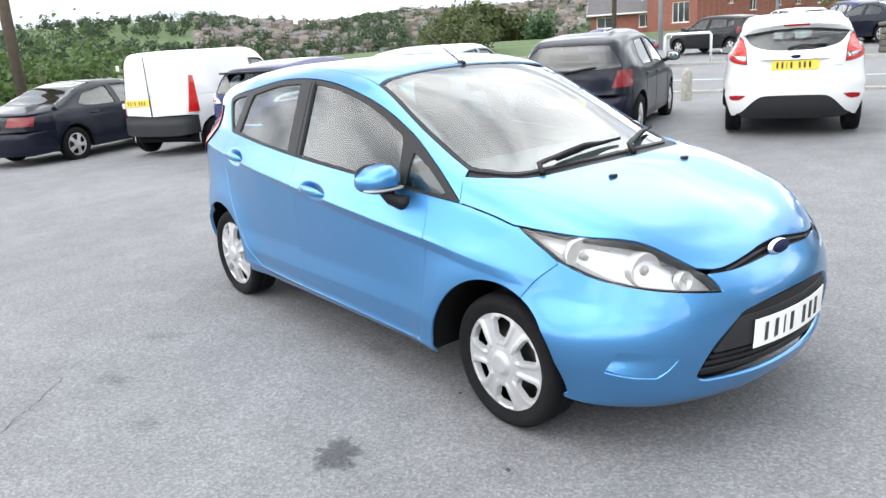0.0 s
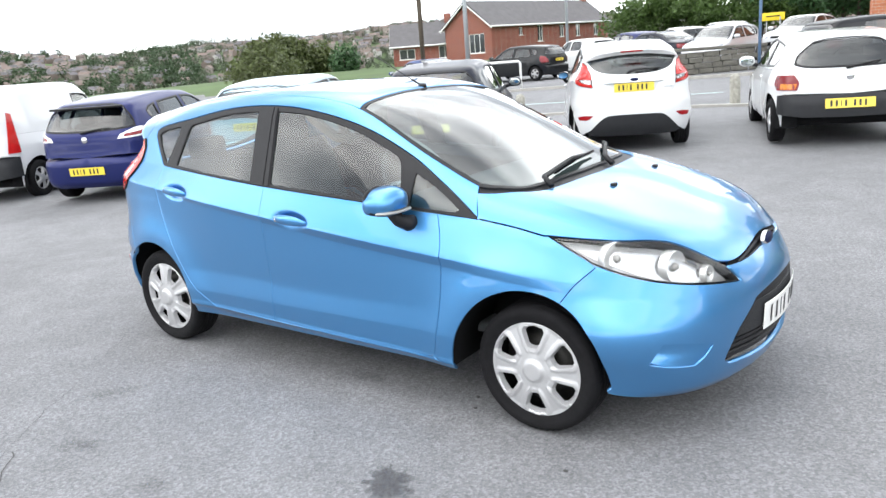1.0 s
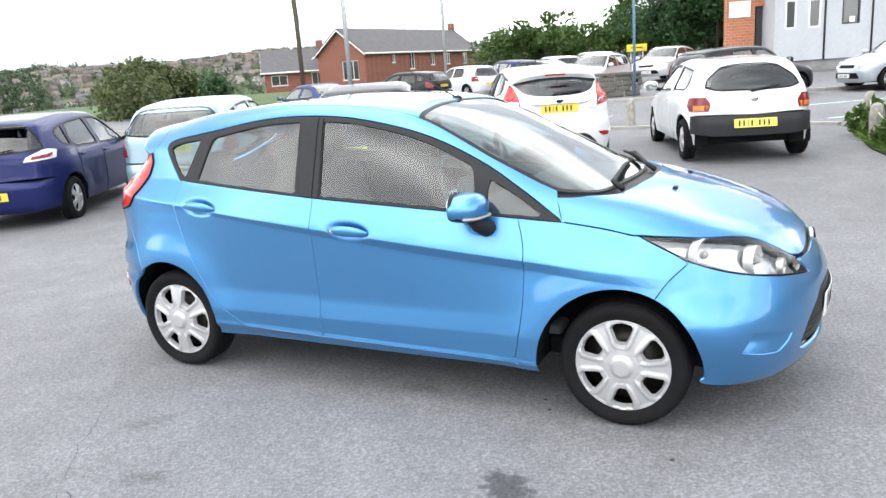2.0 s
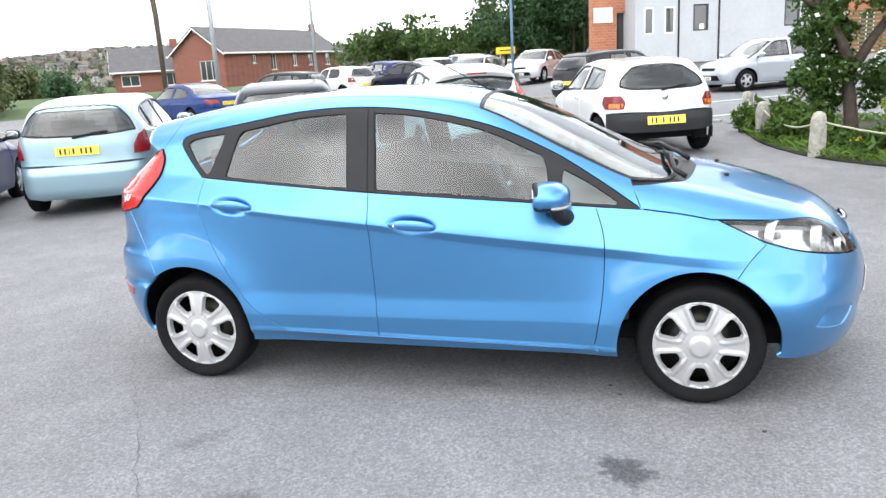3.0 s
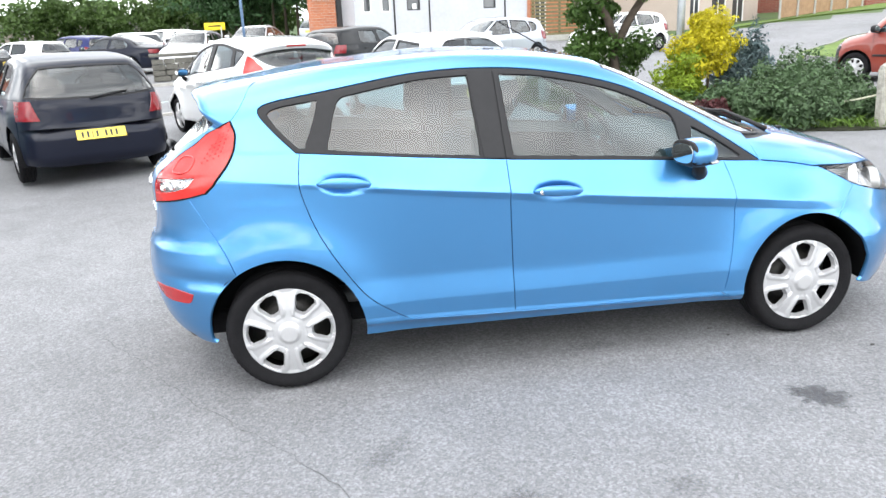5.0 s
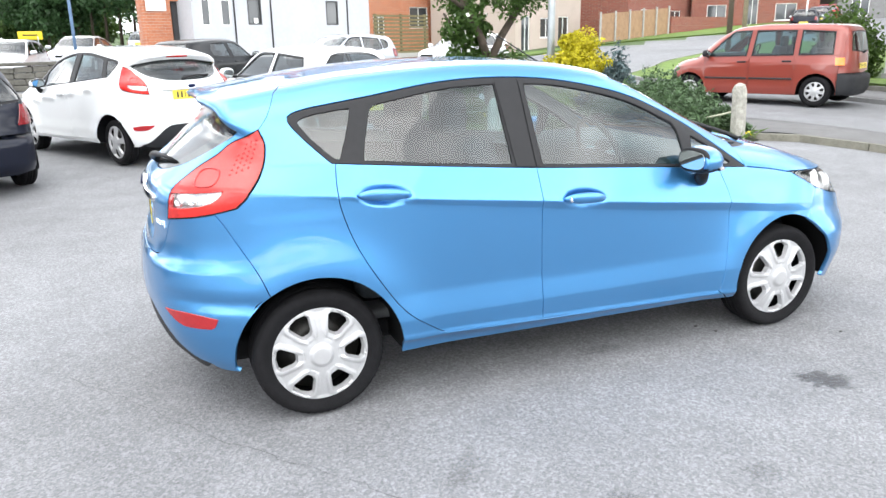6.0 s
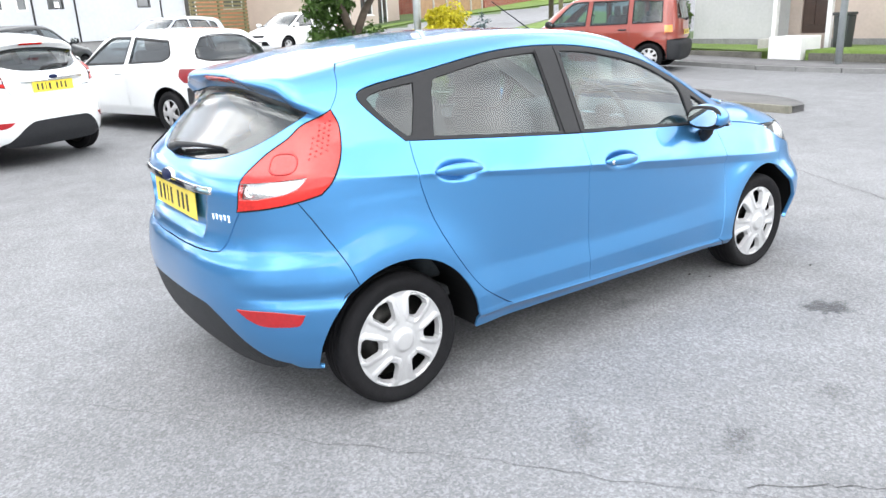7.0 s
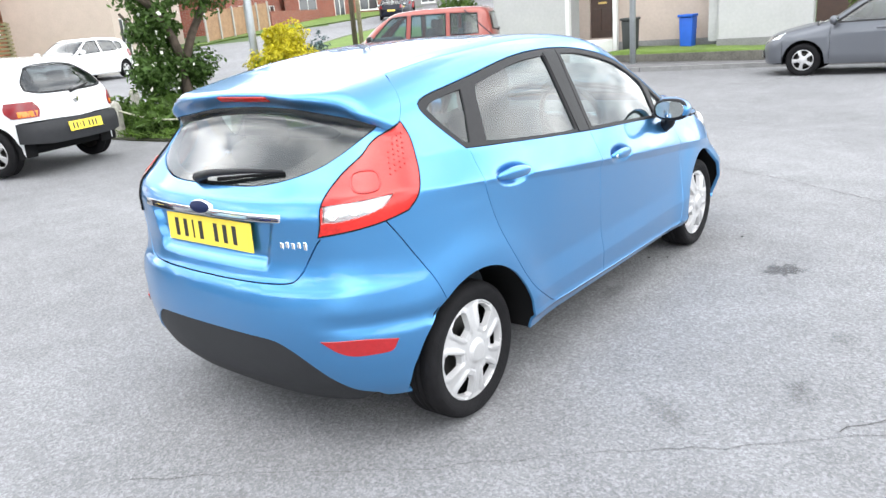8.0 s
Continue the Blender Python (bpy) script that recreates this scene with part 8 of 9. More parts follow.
def gabled_house(name, label, p0, p1, deep, z0, eave, ridge, wall_mat, roof_mat, front_open=(), gable_open=(), bars=1, trim="board_white", overhang=0.35, along=True, chimney=None):
    """A house with its long front from p0 to p1 and a pitched roof along it. The gable at p0 faces the view."""
    h = tagged(new(name), label, "house")
    p0, p1 = np.array(p0, float), np.array(p1, float)
    L = np.linalg.norm(p1 - p0)
    d = (p1 - p0) / L
    n = np.array([d[1], -d[0]])
    q0, q1 = p0 - n * deep, p1 - n * deep
    box_wall("wall", h, p0, p1, z0, eave, 0.25, wall_mat, front_open)
    box_wall("wall", h, q1, q0, z0, eave, 0.25, wall_mat)
    box_wall("wall", h, q0, p0, z0, eave, 0.25, wall_mat, gable_open, "", 0.252)
    box_wall("wall", h, p1, q1, z0, eave, 0.25, wall_mat, (), "", 0.252)
    for o in front_open:
        window_in(h, p0, p1, z0, o, M[trim], bars)
    for o in gable_open:
        window_in(h, q0, p0, z0, o, M[trim], bars + 1)
    for a, b in ((q0, p0), (p1, q1)):
        m = (a + b) / 2
        nn = n * 0
        v = [(*a, eave), (*b, eave), (*m, ridge - 0.15)]
        off = d * (0.25 if a is q0 else -0.25)
        v += [(x + off[0], y + off[1], z) for x, y, z in v]
        mesh_object("gable", v, [(0, 1, 2), (5, 4, 3), (0, 2, 5, 3), (1, 4, 5, 2), (0, 3, 4, 1)], wall_mat, h, smooth=False)
    mid0, mid1 = (p0 + q0) / 2 - d * overhang, (p1 + q1) / 2 + d * overhang
    for e0, e1, sg in ((p0, p1, 1), (q0, q1, -1)):
        drop = (ridge - eave) / (deep / 2) * overhang
        a, b = e0 + n * sg * overhang - d * overhang, e1 + n * sg * overhang + d * overhang
        v = [(*a, eave - drop), (*b, eave - drop), (*mid1, ridge), (*mid0, ridge)]
        v += [(x, y, z + 0.12) for x, y, z in v]
        mesh_object("roof", v, [(4, 5, 6, 7), (3, 2, 1, 0), (0, 1, 5, 4), (1, 2, 6, 5), (3, 0, 4, 7), (2, 3, 7, 6)] if sg > 0 else [(7, 6, 5, 4), (0, 1, 2, 3), (4, 5, 1, 0), (5, 6, 2, 1), (7, 4, 0, 3), (6, 7, 3, 2)], roof_mat, h, smooth=False)
        tube("gutter", [(*(a + n * sg * 0.06), eave - drop + 0.02), (*(b + n * sg * 0.06), eave - drop + 0.02)], 0.09, M[trim], h, "", 6)
        for end, md in ((a, mid0), (b, mid1)):
            v1, v2 = Vector((*end, eave - drop + 0.02)), Vector((*md, ridge + 0.02))
            w_ = Vector((*(d * (-0.03 if end is a else 0.03)), 0))
            vv = [v1 + w_, v2 + w_, v2 + w_ + Vector((0, 0, 0.14)), v1 + w_ + Vector((0, 0, 0.14))]
            vv += [q_ - w_ * 2 for q_ in vv]
            vv = [q_ - Vector((0, 0, 0.18)) for q_ in vv]
            mesh_object("bargeboard", vv, [(0, 1, 2, 3), (7, 6, 5, 4), (0, 4, 5, 1), (3, 2, 6, 7)], M[trim], h, smooth=False)
    if chimney:
        c = mid0 + (mid1 - mid0) * chimney
        part("chimney", box_bm((0.7, 0.5, 1.3), (*c, ridge + 0.2), 0.02, math.degrees(math.atan2(d[1], d[0]))), wall_mat, h)
    return h


gabled_house("brick_house", "long red-brick house with white trim and slate roof", (-36.0, 59.5), (-33.0, 79.5), 6.0, -2.5, 4.0, 6.2, M["brick_far"], M["slate"],
             [(4.2, 5.3, 0.6, 0.75), (7.2, 4.6, 0.9, 1.6), (11.0, 4.9, 0.8, 1.2), (14.0, 4.9, 0.8, 1.2), (17.5, 4.9, 0.9, 1.2)], [(3.1, 3.9, 2.0, 1.8)], chimney=0.97)
gabled_house("brick_house", "lower red-brick house with white windows and slate roof", (-46.6, 57.7), (-40.6, 62.0), 6.0, -3.0, 2.75, 4.75, M["brick_far"], M["slate"], [(0.6, 4.3, 1.6, 1.0), (4.6, 4.2, 1.2, 1.2)], [], chimney=0.75)
# brick block beside the cabin, with a white sign
blk = tagged(new("brick_building"), "orange-brick building with a white sign and a dark doorway", "building")
b0, b1 = np.array((-1.1, 29.95)), np.array((0.63, 30.76))
box_wall("wall", blk, b0, b1, 0.3, 5.05, 0.3, M["brick_orange"], [(1.15, 0.7, 0.62, 2.3)])
box_wall("wall", blk, b0 + (-0.2, 6.0), b0, 0.3, 5.05, 0.3, M["brick_orange"], (), "", 0.302)
box_wall("wall", blk, b1, b1 + (-0.2, 6.0), 0.3, 5.05, 0.3, M["brick_orange"], (), "", 0.302)
part("roof", box_bm((1.9, 6.6, 0.2), (-0.25, 33.3, 5.15), 0.02, 0), M["slate"], blk)
part("sign_board", box_bm((0.86, 0.03, 0.63), (-0.62, 30.13, 3.22), 0.005, 25), M["board_white"], blk, "white sign board", False)
# dark board fills the opening and gives the shade of the interior
part("doorway_shade", box_bm((0.62, 0.05, 2.3), (0.25, 30.76, 2.15), 0.0, 25), M["room_dark"], blk, "dark board for the shade inside the open doorway", False)
part("sign_board", box_bm((0.58, 0.03, 0.34), (-0.84, 30.02, 4.3), 0.005, 25), M["post_blue"], blk, "small blue sign", False)
# slatted fence and the brick houses behind it
fen = tagged(new("slatted_fence"), "weathered olive slatted timber fence", "fence")
f0, f1 = np.array((9.6, 33.75)), np.array((13.2, 35.5))
fd = (f1 - f0) / np.linalg.norm(f1 - f0)
for k in range(11):
    m = (f0 + f1) / 2
    part("slat", box_bm((float(np.linalg.norm(f1 - f0)), 0.025, 0.11), (*m, 1.0 + k * 0.18), 0.004, math.degrees(math.atan2(fd[1], fd[0]))), M["fence_wood"], fen, smooth=False)
for u in (0.05, 0.5, 0.95):
    q = f0 + (f1 - f0) * u + np.array([-fd[1], fd[0]]) * 0.06
    part("post", box_bm((0.1, 0.1, 2.3), (*q, 1.75), 0.01), M["fence_wood"], fen, smooth=False)
part("gravel_board", box_bm((float(np.linalg.norm(f1 - f0)), 0.06, 0.5), (*((f0 + f1) / 2), 0.7), 0.0, math.degrees(math.atan2(fd[1], fd[0]))), M["concrete"], fen, "concrete base board", False)
gabled_house("brick_house", "orange-brick house with white windows", (8.0, 42.0), (24.0, 48.0), 8.0, 0.4, 6.2, 9.2, M["brick_orange"], M["slate"], [(1.5, 2.4, 1.3, 1.3), (5.0, 0.6, 0.9, 2.1), (8.0, 2.0, 1.6, 1.3), (11.5, 2.0, 1.4, 1.3)])
gabled_house("rendered_house", "cream rendered house with a garage door", (20.0, 38.5), (26.5, 41.6), 7.0, 0.4, 5.2, 8.0, M["render_cream"], M["slate"], [(0.6, 0.4, 0.9, 2.1), (2.6, 1.2, 1.4, 1.2), (4.6, 0.3, 1.2, 2.2)])
gabled_house("brick_house", "dark red-brick house behind a timber fence", (32.0, 44.0), (44.0, 50.0), 8.0, 0.8, 6.0, 9.0, M["brick_far"], M["slate"], [(2.0, 1.4, 1.8, 1.3), (7.0, 1.4, 1.8, 1.3)])
gabled_house("brick_house", "dark red-brick house at the end of the street", (41.0, 48.0), (49.0, 42.6), 8.0, 1.4, 7.2, 9.6, M["brick_far"], M["slate"], [(1.2, 1.2, 1.5, 1.3), (4.2, 0.9, 0.9, 2.1), (6.4, 1.2, 1.6, 1.3)])
gabled_house("stone_house", "grey stone house beyond the parked cars", (50.0, 41.8), (59.0, 35.6), 8.0, 1.6, 7.0, 9.4, M["plinth"], M["slate"], [(1.0, 1.2, 1.3, 1.5), (3.6, 1.2, 1.3, 1.5), (6.4, 0.9, 0.9, 2.1), (8.6, 1.2, 1.3, 1.5)])
fen2 = tagged(new("board_fence"), "light brown close-board fence with pale posts", "fence")
e0, e1 = np.array((26.0, 38.5)), np.array((34.0, 42.0))
ed = (e1 - e0) / np.linalg.norm(e1 - e0)
eL = float(np.linalg.norm(e1 - e0))
for k in range(40):
    q = e0 + ed * eL * (k + 0.5) / 40
    part("board", box_bm((eL / 40 - 0.012, 0.03, 1.75), (*q, gz(*q) + 1.0), 0.0, math.degrees(math.atan2(ed[1], ed[0]))), M["fence_tan"], fen2, smooth=False)
for k in range(6):
    q = e0 + ed * eL * k / 5 - np.array([-ed[1], ed[0]]) * 0.06
    part("post", box_bm((0.11, 0.11, 2.0), (*q, gz(*q) + 1.0), 0.01), M["concrete"], fen2, smooth=False)
bw = tagged(box_wall("garden_wall", None, (34.5, 42.2), (42.0, 45.0), 0.9, 2.9, 0.25, M["brick_far"]), "dark red-brick garden wall", "wall")

# rendered house across the street
rh = tagged(new("rendered_house"), "white and cream rendered house with a recessed porch", "house")
H0 = 0.13
box_wall("wall", rh, (17.5, 11.5), (17.5, 8.75), H0 + 0.25, 5.6, 0.25, M["render_white"], label="white rendered wall")
box_wall("wall", rh, (17.5, 8.75), (17.5, 7.3), 2.75, 5.6, 0.25, M["render_white"])
box_wall("wall", rh, (18.0, 8.75), (18.0, 7.3), H0, 2.75, 0.2, M["render_cream"], [(0.35, 0.42, 0.86, 2.05)])
box_wall("wall", rh, (17.5, 7.3), (17.5, 4.45), H0 + 0.25, 5.6, 0.25, M["render_cream"], [(0.9, 2.9, 1.4, 1.2)], "cream rendered wall")
window_in(rh, (17.5, 7.3), (17.5, 4.45), H0 + 0.25, (0.9, 2.9, 1.4, 1.2), M["board_white"], 1)
box_wall("wall", rh, (16.6, 4.1), (16.6, -2.0), H0 + 0.25, 5.6, 0.25, M["render_white"], [(2.2, 0.3, 0.95, 2.05), (3.9, 1.0, 1.5, 1.2)], "white rendered wall")
window_in(rh, (16.6, 4.1), (16.6, -2.0), H0 + 0.25, (3.9, 1.0, 1.5, 1.2), M["board_white"], 1)
box_wall("wall", rh, (17.49, 4.447), (16.855, 4.447), H0 + 0.25, 5.6, 0.345, M["render_white"])
box_wall("wall", rh, (24, 11.46), (17.76, 11.46), H0, 5.6, 0.25, M["render_white"])
part("roof", box_bm((8.5, 15.5, 0.25), (20.4, 4.7, 5.8), 0.02), M["slate"], rh)
for y0, y1, x in ((11.52, 8.72, 17.44), (7.33, 4.42, 17.44), (4.12, -2.0, 16.54)):
    part("plinth", box_bm((0.16, y0 - y1, 0.36), (x + 0.06, (y0 + y1) / 2, H0 + 0.13), 0.01), M["plinth"], rh, "grey brick plinth", False)
for y in (8.78, 7.27):
    part("porch_post", box_bm((0.14, 0.12, 2.5), (17.36, y, H0 + 1.3), 0.01), M["board_white"], rh, "white porch post", False)
dleaf = part("front_door", box_bm((0.05, 0.80, 2.0), (18.05, 7.98, H0 + 1.42), 0.01), M["door_brown"], rh, "dark brown panelled front door", False)
for z in (0.95, 1.85):
    for y in (7.80, 8.16):
        part("door_panel", box_bm((0.03, 0.26, 0.62), (18.015, y, H0 + z), 0.01), M["door_brown"], dleaf, smooth=False)
part("letter_plate", box_bm((0.02, 0.26, 0.06), (18.01, 7.98, H0 + 1.42), 0.005), M["brass"], dleaf, "brass letter plate", False)
part("step", box_bm((1.6, 0.8, 0.28), (16.6, 7.9, H0 + 0.25), 0.02), M["concrete"], rh, "pale concrete step", False)
part("step", box_bm((0.9, 0.84, 0.55), (15.5, 7.12, H0 + 0.2), 0.02), M["board_white"], rh, "white painted path step", False)
d2 = part("front_door", box_bm((0.05, 0.85, 2.0), (16.68, 1.42, H0 + 1.58), 0.01), M["door_brown"], rh, "dark brown front door", False)
wall_low = tagged(box_wall("garden_edge", None, (15.06, 6.5), (15.06, 1.9), gz(15, 4) + 0.0, gz(15, 4) + 0.30, 0.2, M["stone"]), "low dark stone garden edge", "wall")
wall_low2 = tagged(box_wall("garden_edge", None, (15.3, 10.2), (15.12, 7.8), gz(15, 9) - 0.1, gz(15, 9) + 0.22, 0.2, M["stone"]), "low dark stone garden edge", "wall")


def wheelie_bin(x, y, mat, label):
    z = gz(x, y) + 0.12
    b = tagged(new("wheelie_bin"), label, "bin")
    bm = box_bm((0.5, 0.46, 0.92), (0, 0, 0.50), 0.03)
    for v in bm.verts:
        k = 0.82 + 0.18 * v.co.z / 0.96
        v.co.x *= k
        v.co.y *= k
    part("body", bm, mat, b)
    bm = box_bm((0.58, 0.52, 0.07), (-0.02, 0, 1.0), 0.025)
    part("lid", bm, mat, b)
    for s in (-1, 1):
        v, f = lathe_data([(0.001, -0.03), (0.09, -0.03), (0.1, 0), (0.09, 0.03), (0.001, 0.03)], 16)
        mesh_object("bin_wheel", [(p[0] + 0.22, p[1] + s * 0.24, p[2] + 0.10) for p in v], f, M["dark"], b)
    b.matrix_basis = pose(x, y, z, 0, 0, 0) @ Matrix.Diagonal((0.78, 0.78, 1, 1))
    return b


wheelie_bin(16.9, 5.0, M["bin_blue"], "bright blue wheelie bin against the cream wall")
wheelie_bin(16.3, 6.35, M["bin_dark"], "dark grey wheelie bin beside the porch")
mound("door_shrub", "round green shrub by the rendered house", [(15.9, 0.6, 0.6, 1.3), (15.6, -0.3, 0.5, 1.0)], 0.06, M["leaf_fern"], 71, per=160, long=1.5)
mound("tall_garden_shrub", "tall leafy shrub at the house corner", [(17.0, 12.6, 0.8, 2.2), (18.2, 13.2, 1.0, 1.8)], 0.09, M["leaf_fern"], 75, per=260, long=1.5)
# stone yard wall
yw = tagged(new("stone_wall"), "low weathered stone wall before the yard", "wall")
w0, w1 = np.array((-6.4, 22.52)), np.array((-3.3, 23.2))
rng = np.random.default_rng(4)
wd = (w1 - w0) / np.linalg.norm(w1 - w0)
turn_w = math.degrees(math.atan2(wd[1], wd[0]))
Lw = float(np.linalg.norm(w1 - w0))
for row in range(4):
    x = 0.0
    while x < Lw:
        w_ = 0.28 + 0.3 * rng.random()
        q = w0 + wd * (x + w_ / 2)
        c_ = box_bm((min(w_, Lw - x) - 0.015, 0.34, 0.165), (*q, gz(*q) + 0.09 + row * 0.18), 0.02, turn_w + rng.normal() * 1.5, 1)
        part("stone", c_, M["stone"], yw, smooth=False)
        x += w_
part("coping", box_bm((Lw + 0.1, 0.42, 0.10), (*((w0 + w1) / 2), gz(*((w0 + w1) / 2)) + 0.80), 0.02, turn_w), M["stone"], yw)

# hedges and tall trees beyond the yard
def leafy_row(name, label, line, tall, deep, n, per, leaf, mat, seed, trunks=True):
    ob = tagged(new(name), label, "hedge" if "hedge" in name else "tree")
    rng = np.random.default_rng(seed)
    line = np.array(line, float)
    s = np.r_[0, np.cumsum(np.linalg.norm(np.diff(line, axis=0), axis=1))]
    cl, sv, sf = [], [], []
    for k in range(n):
        u = s[-1] * rng.random()
        x, y = np.interp(u, s, line[:, 0]) + rng.normal() * deep * 0.35, np.interp(u, s, line[:, 1]) + rng.normal() * deep * 0.35
        z = float(land_z(np.array([x]), np.array([y]))[0])
        h = tall * (0.75 + 0.35 * rng.random()) * (0.85 + 0.2 * math.sin(u * 0.5 + seed))
        r = 0.8 + 0.7 * rng.random()
        zz = z + h * (0.25 + 0.72 * rng.random() ** 0.7)
        cl.append(((x, y, zz), (r * 1.15, r * 1.15, r), per))
    for k in range(max(3, n // 12)):
        u = s[-1] * (k + 0.5) / max(3, n // 12)
        x, y = np.interp(u, s, line[:, 0]), np.interp(u, s, line[:, 1])
        z = float(land_z(np.array([x]), np.array([y]))[0])
        sv, sf = [], []
        limb(sv, sf, [(x, y, z - 0.3), (x + 0.1, y, z + tall * 0.4), (x - 0.2, y + 0.1, z + tall * 0.8)], [0.16, 0.11, 0.03], 6)
        mesh_object("trunk", sv, sf, M["bark"], ob)
    leaf_mesh("crown", cl, leaf, mat, ob, "", seed + 1, 0.45, 0.45)
    return ob


leafy_row("hedge_trees", "row of bushy mid-green trees beyond the yard", [(-28, 74), (-18, 70), (-9, 66), (-2, 64)], 5.8, 4, 130, 300, 0.22, M["leaf_hedge"], 81)
leafy_row("tall_trees", "tall dense dark green trees beside the brick building", [(-8.5, 58), (-5, 56), (-1.5, 53), (1.0, 51)], 10.5, 3.0, 130, 300, 0.21, M["leaf_dark"], 85)
leafy_row("valley_tree", "broad bushy tree in the valley below the street", [(-65, 57), (-62, 59.5), (-59.5, 62)], 4.8, 2.4, 52, 190, 0.30, M["leaf_olive"], 89)
leafy_row("valley_tree", "dark rounded bush before the brick house", [(-46.5, 50), (-48, 52)], 2.0, 1.2, 16, 150, 0.2, M["leaf_dark"], 93)
leafy_row("scrub_hedge", "low olive scrub along the yard's far edge", [(-31, 26), (-35, 30.5), (-38.5, 35)], 2.2, 1.3, 45, 240, 0.16, M["leaf_olive"], 95)
leafy_row("boundary_hedge", "thick green hedge behind the parked saloon", [(-20, -3), (-19.0, 1.5), (-18.5, 3.0)], 2.2, 1.2, 40, 240, 0.12, M["leaf_hedge"], 97)
leafy_row("street_trees", "dark trees between the far houses", [(40, 62), (52, 66), (62, 60)], 9.0, 4, 90, 120, 0.4, M["leaf_dark"], 101)
leafy_row("street_trees", "dark trees at the end of the street", [(60, 52), (74, 58), (86, 50)], 9.0, 4, 70, 120, 0.45, M["leaf_dark"], 103)
leafy_row("garden_trees", "green trees behind the brick houses", [(2, 52), (14, 56), (26, 58)], 8.0, 4, 90, 120, 0.38, M["leaf_hedge"], 105)

# far slope: terraces and woods
rng = np.random.default_rng(7)
hv, hf, hm = [], [], []
for k in range(1500):
    a = radians(96 + 62 * rng.random())
    r = 470 + 520 * rng.random() ** 0.8
    row = round(r / 38) * 38 + rng.normal() * 4
    x, y = row * math.cos(a), row * math.sin(a)
    z = float(land_z(np.array([x]), np.array([y]))[0])
    w, dpt, h = 3.5 + 5 * rng.random(), 5.0, 3.4 + rng.random()
    t = a + math.pi / 2 + rng.normal() * 0.15 + (0.9 if rng.random() < 0.3 else 0)
    ux, uy = math.cos(t), math.sin(t)
    i = len(hv)
    def corner(su, sv, zz):
        return (x + ux * su * w / 2 - uy * sv * dpt / 2, y + uy * su * w / 2 + ux * sv * dpt / 2, zz)
    hv += [corner(-1, -1, z - 2), corner(1, -1, z - 2), corner(1, 1, z - 2), corner(-1, 1, z - 2), corner(-1, -1, z + h), corner(1, -1, z + h), corner(1, 1, z + h), corner(-1, 1, z + h), corner(-1, 0, z + h + 2.0), corner(1, 0, z + h + 2.0)]
    hf += [(i, i + 1, i + 5, i + 4), (i + 1, i + 2, i + 6, i + 9, i + 5), (i + 2, i + 3, i + 7, i + 6), (i + 3, i, i + 4, i + 8, i + 7), (i + 4, i + 5, i + 9, i + 8), (i + 6, i + 7, i + 8, i + 9)]
    hm += [0, 0, 0, 0, 1, 1]
far = mesh_object("far_houses", hv, hf, M["far_wall_hazed"], smooth=False)
far.data.materials.append(M["far_roof"])
far.data.polygons.foreach_set("material_index", np.array(hm, np.int32))
tagged(far, "terraces of distant brick houses on the hillside", "houses", kind="stuff")


def far_woods(name, label, n, a0, a1, r0, r1, size, mat, seed, lines=0.0, per=100, fine=0.13):
    rng = np.random.default_rng(seed)
    cl = []
    for k in range(n):
        a = radians(a0 + (a1 - a0) * rng.random())
        r = r0 + (r1 - r0) * rng.random()
        x, y = r * math.cos(a), r * math.sin(a)
        if lines and noise.noise(Vector((x / 90, y / 90, seed))) < lines:
            continue
        z = float(land_z(np.array([x]), np.array([y]))[0])
        h = size * (0.6 + 0.7 * rng.random())
        cl.append(((x, y, z + h * 0.5), (h * 0.5, h * 0.5, h * 0.5), per))
    ob = leaf_mesh(name, cl, size * fine, mat, None, "", seed, 0.5, 0.3)
    return tagged(ob, label, "woods", kind="stuff")


# the first two sets wear leaves with haze mixed into their colour
far_woods("far_trees", "scattered trees among the distant terraces", 2600, 94, 150, 330, 980, 6.5, M["leaf_far_hazed"], 201, per=70)
far_woods("far_trees", "hilltop trees on the skyline", 130, 92, 152, 960, 1060, 10, M["leaf_far_hazed"], 202)
far_woods("far_woods", "dark green woods and hedgerows on the slope", 1700, 143, 192, 190, 1000, 10, M["leaf_wood"], 203, -0.12)
far_woods("valley_trees", "trees along the valley floor", 420, 100, 175, 120, 300, 6.5, M["leaf_wood"], 204, -0.05, 420, 0.085)


# ---- cars in their places ----
TRIMS["six"] = wheel_trim_data(0.2, 6, 0.022, (0.465, 0.865), (14, 17), 0.0058, 0.007)
TRIMS["five"] = wheel_trim_data(0.2, 5, 0.02, (0.36, 0.90), (22, 25), 0.016)
TRIMS["eight"] = wheel_trim_data(0.2, 8, 0.02, (0.5, 0.86), (12, 13), 0.016)
blue = build_hatchback(M["paint_blue"], "metallic light blue five-door hatchback parked on asphalt")
at_place(build_hatchback(M["paint_white"], "white three-door hatchback with red tail lamps", 3, 1.9), -2.03, 8.12, 118.1)
at_place(old_hatch(M["paint_white"]), 0.71, 8.85, 108.8, 0.0, 1.045)
at_place(boxy_hatch(M["paint_midnight"], "black five-door hatchback with an upright tail", plate_z=0.56, glass_name="glass_dark", step=0.055), -4.35, 6.85, 115.3, 0.0)
at_place(round_hatch(M["paint_ice"], "pale ice-blue five-door hatchback with red lamps", step=0.055), -6.7, 5.7, 115.9)
at_place(sporty_hatch(M["paint_navy"], "dark blue five-door hatchback with wide rear lamps"), -8.6, 4.15, 119.6)
at_place(box_van(M["paint_white"]), -11.1, 3.5, 120.0)
at_place(saloon_car(M["paint_midnight"], "dark blue-black saloon parked by the hedge", 1.04), -13.35, 1.8, 119.0)
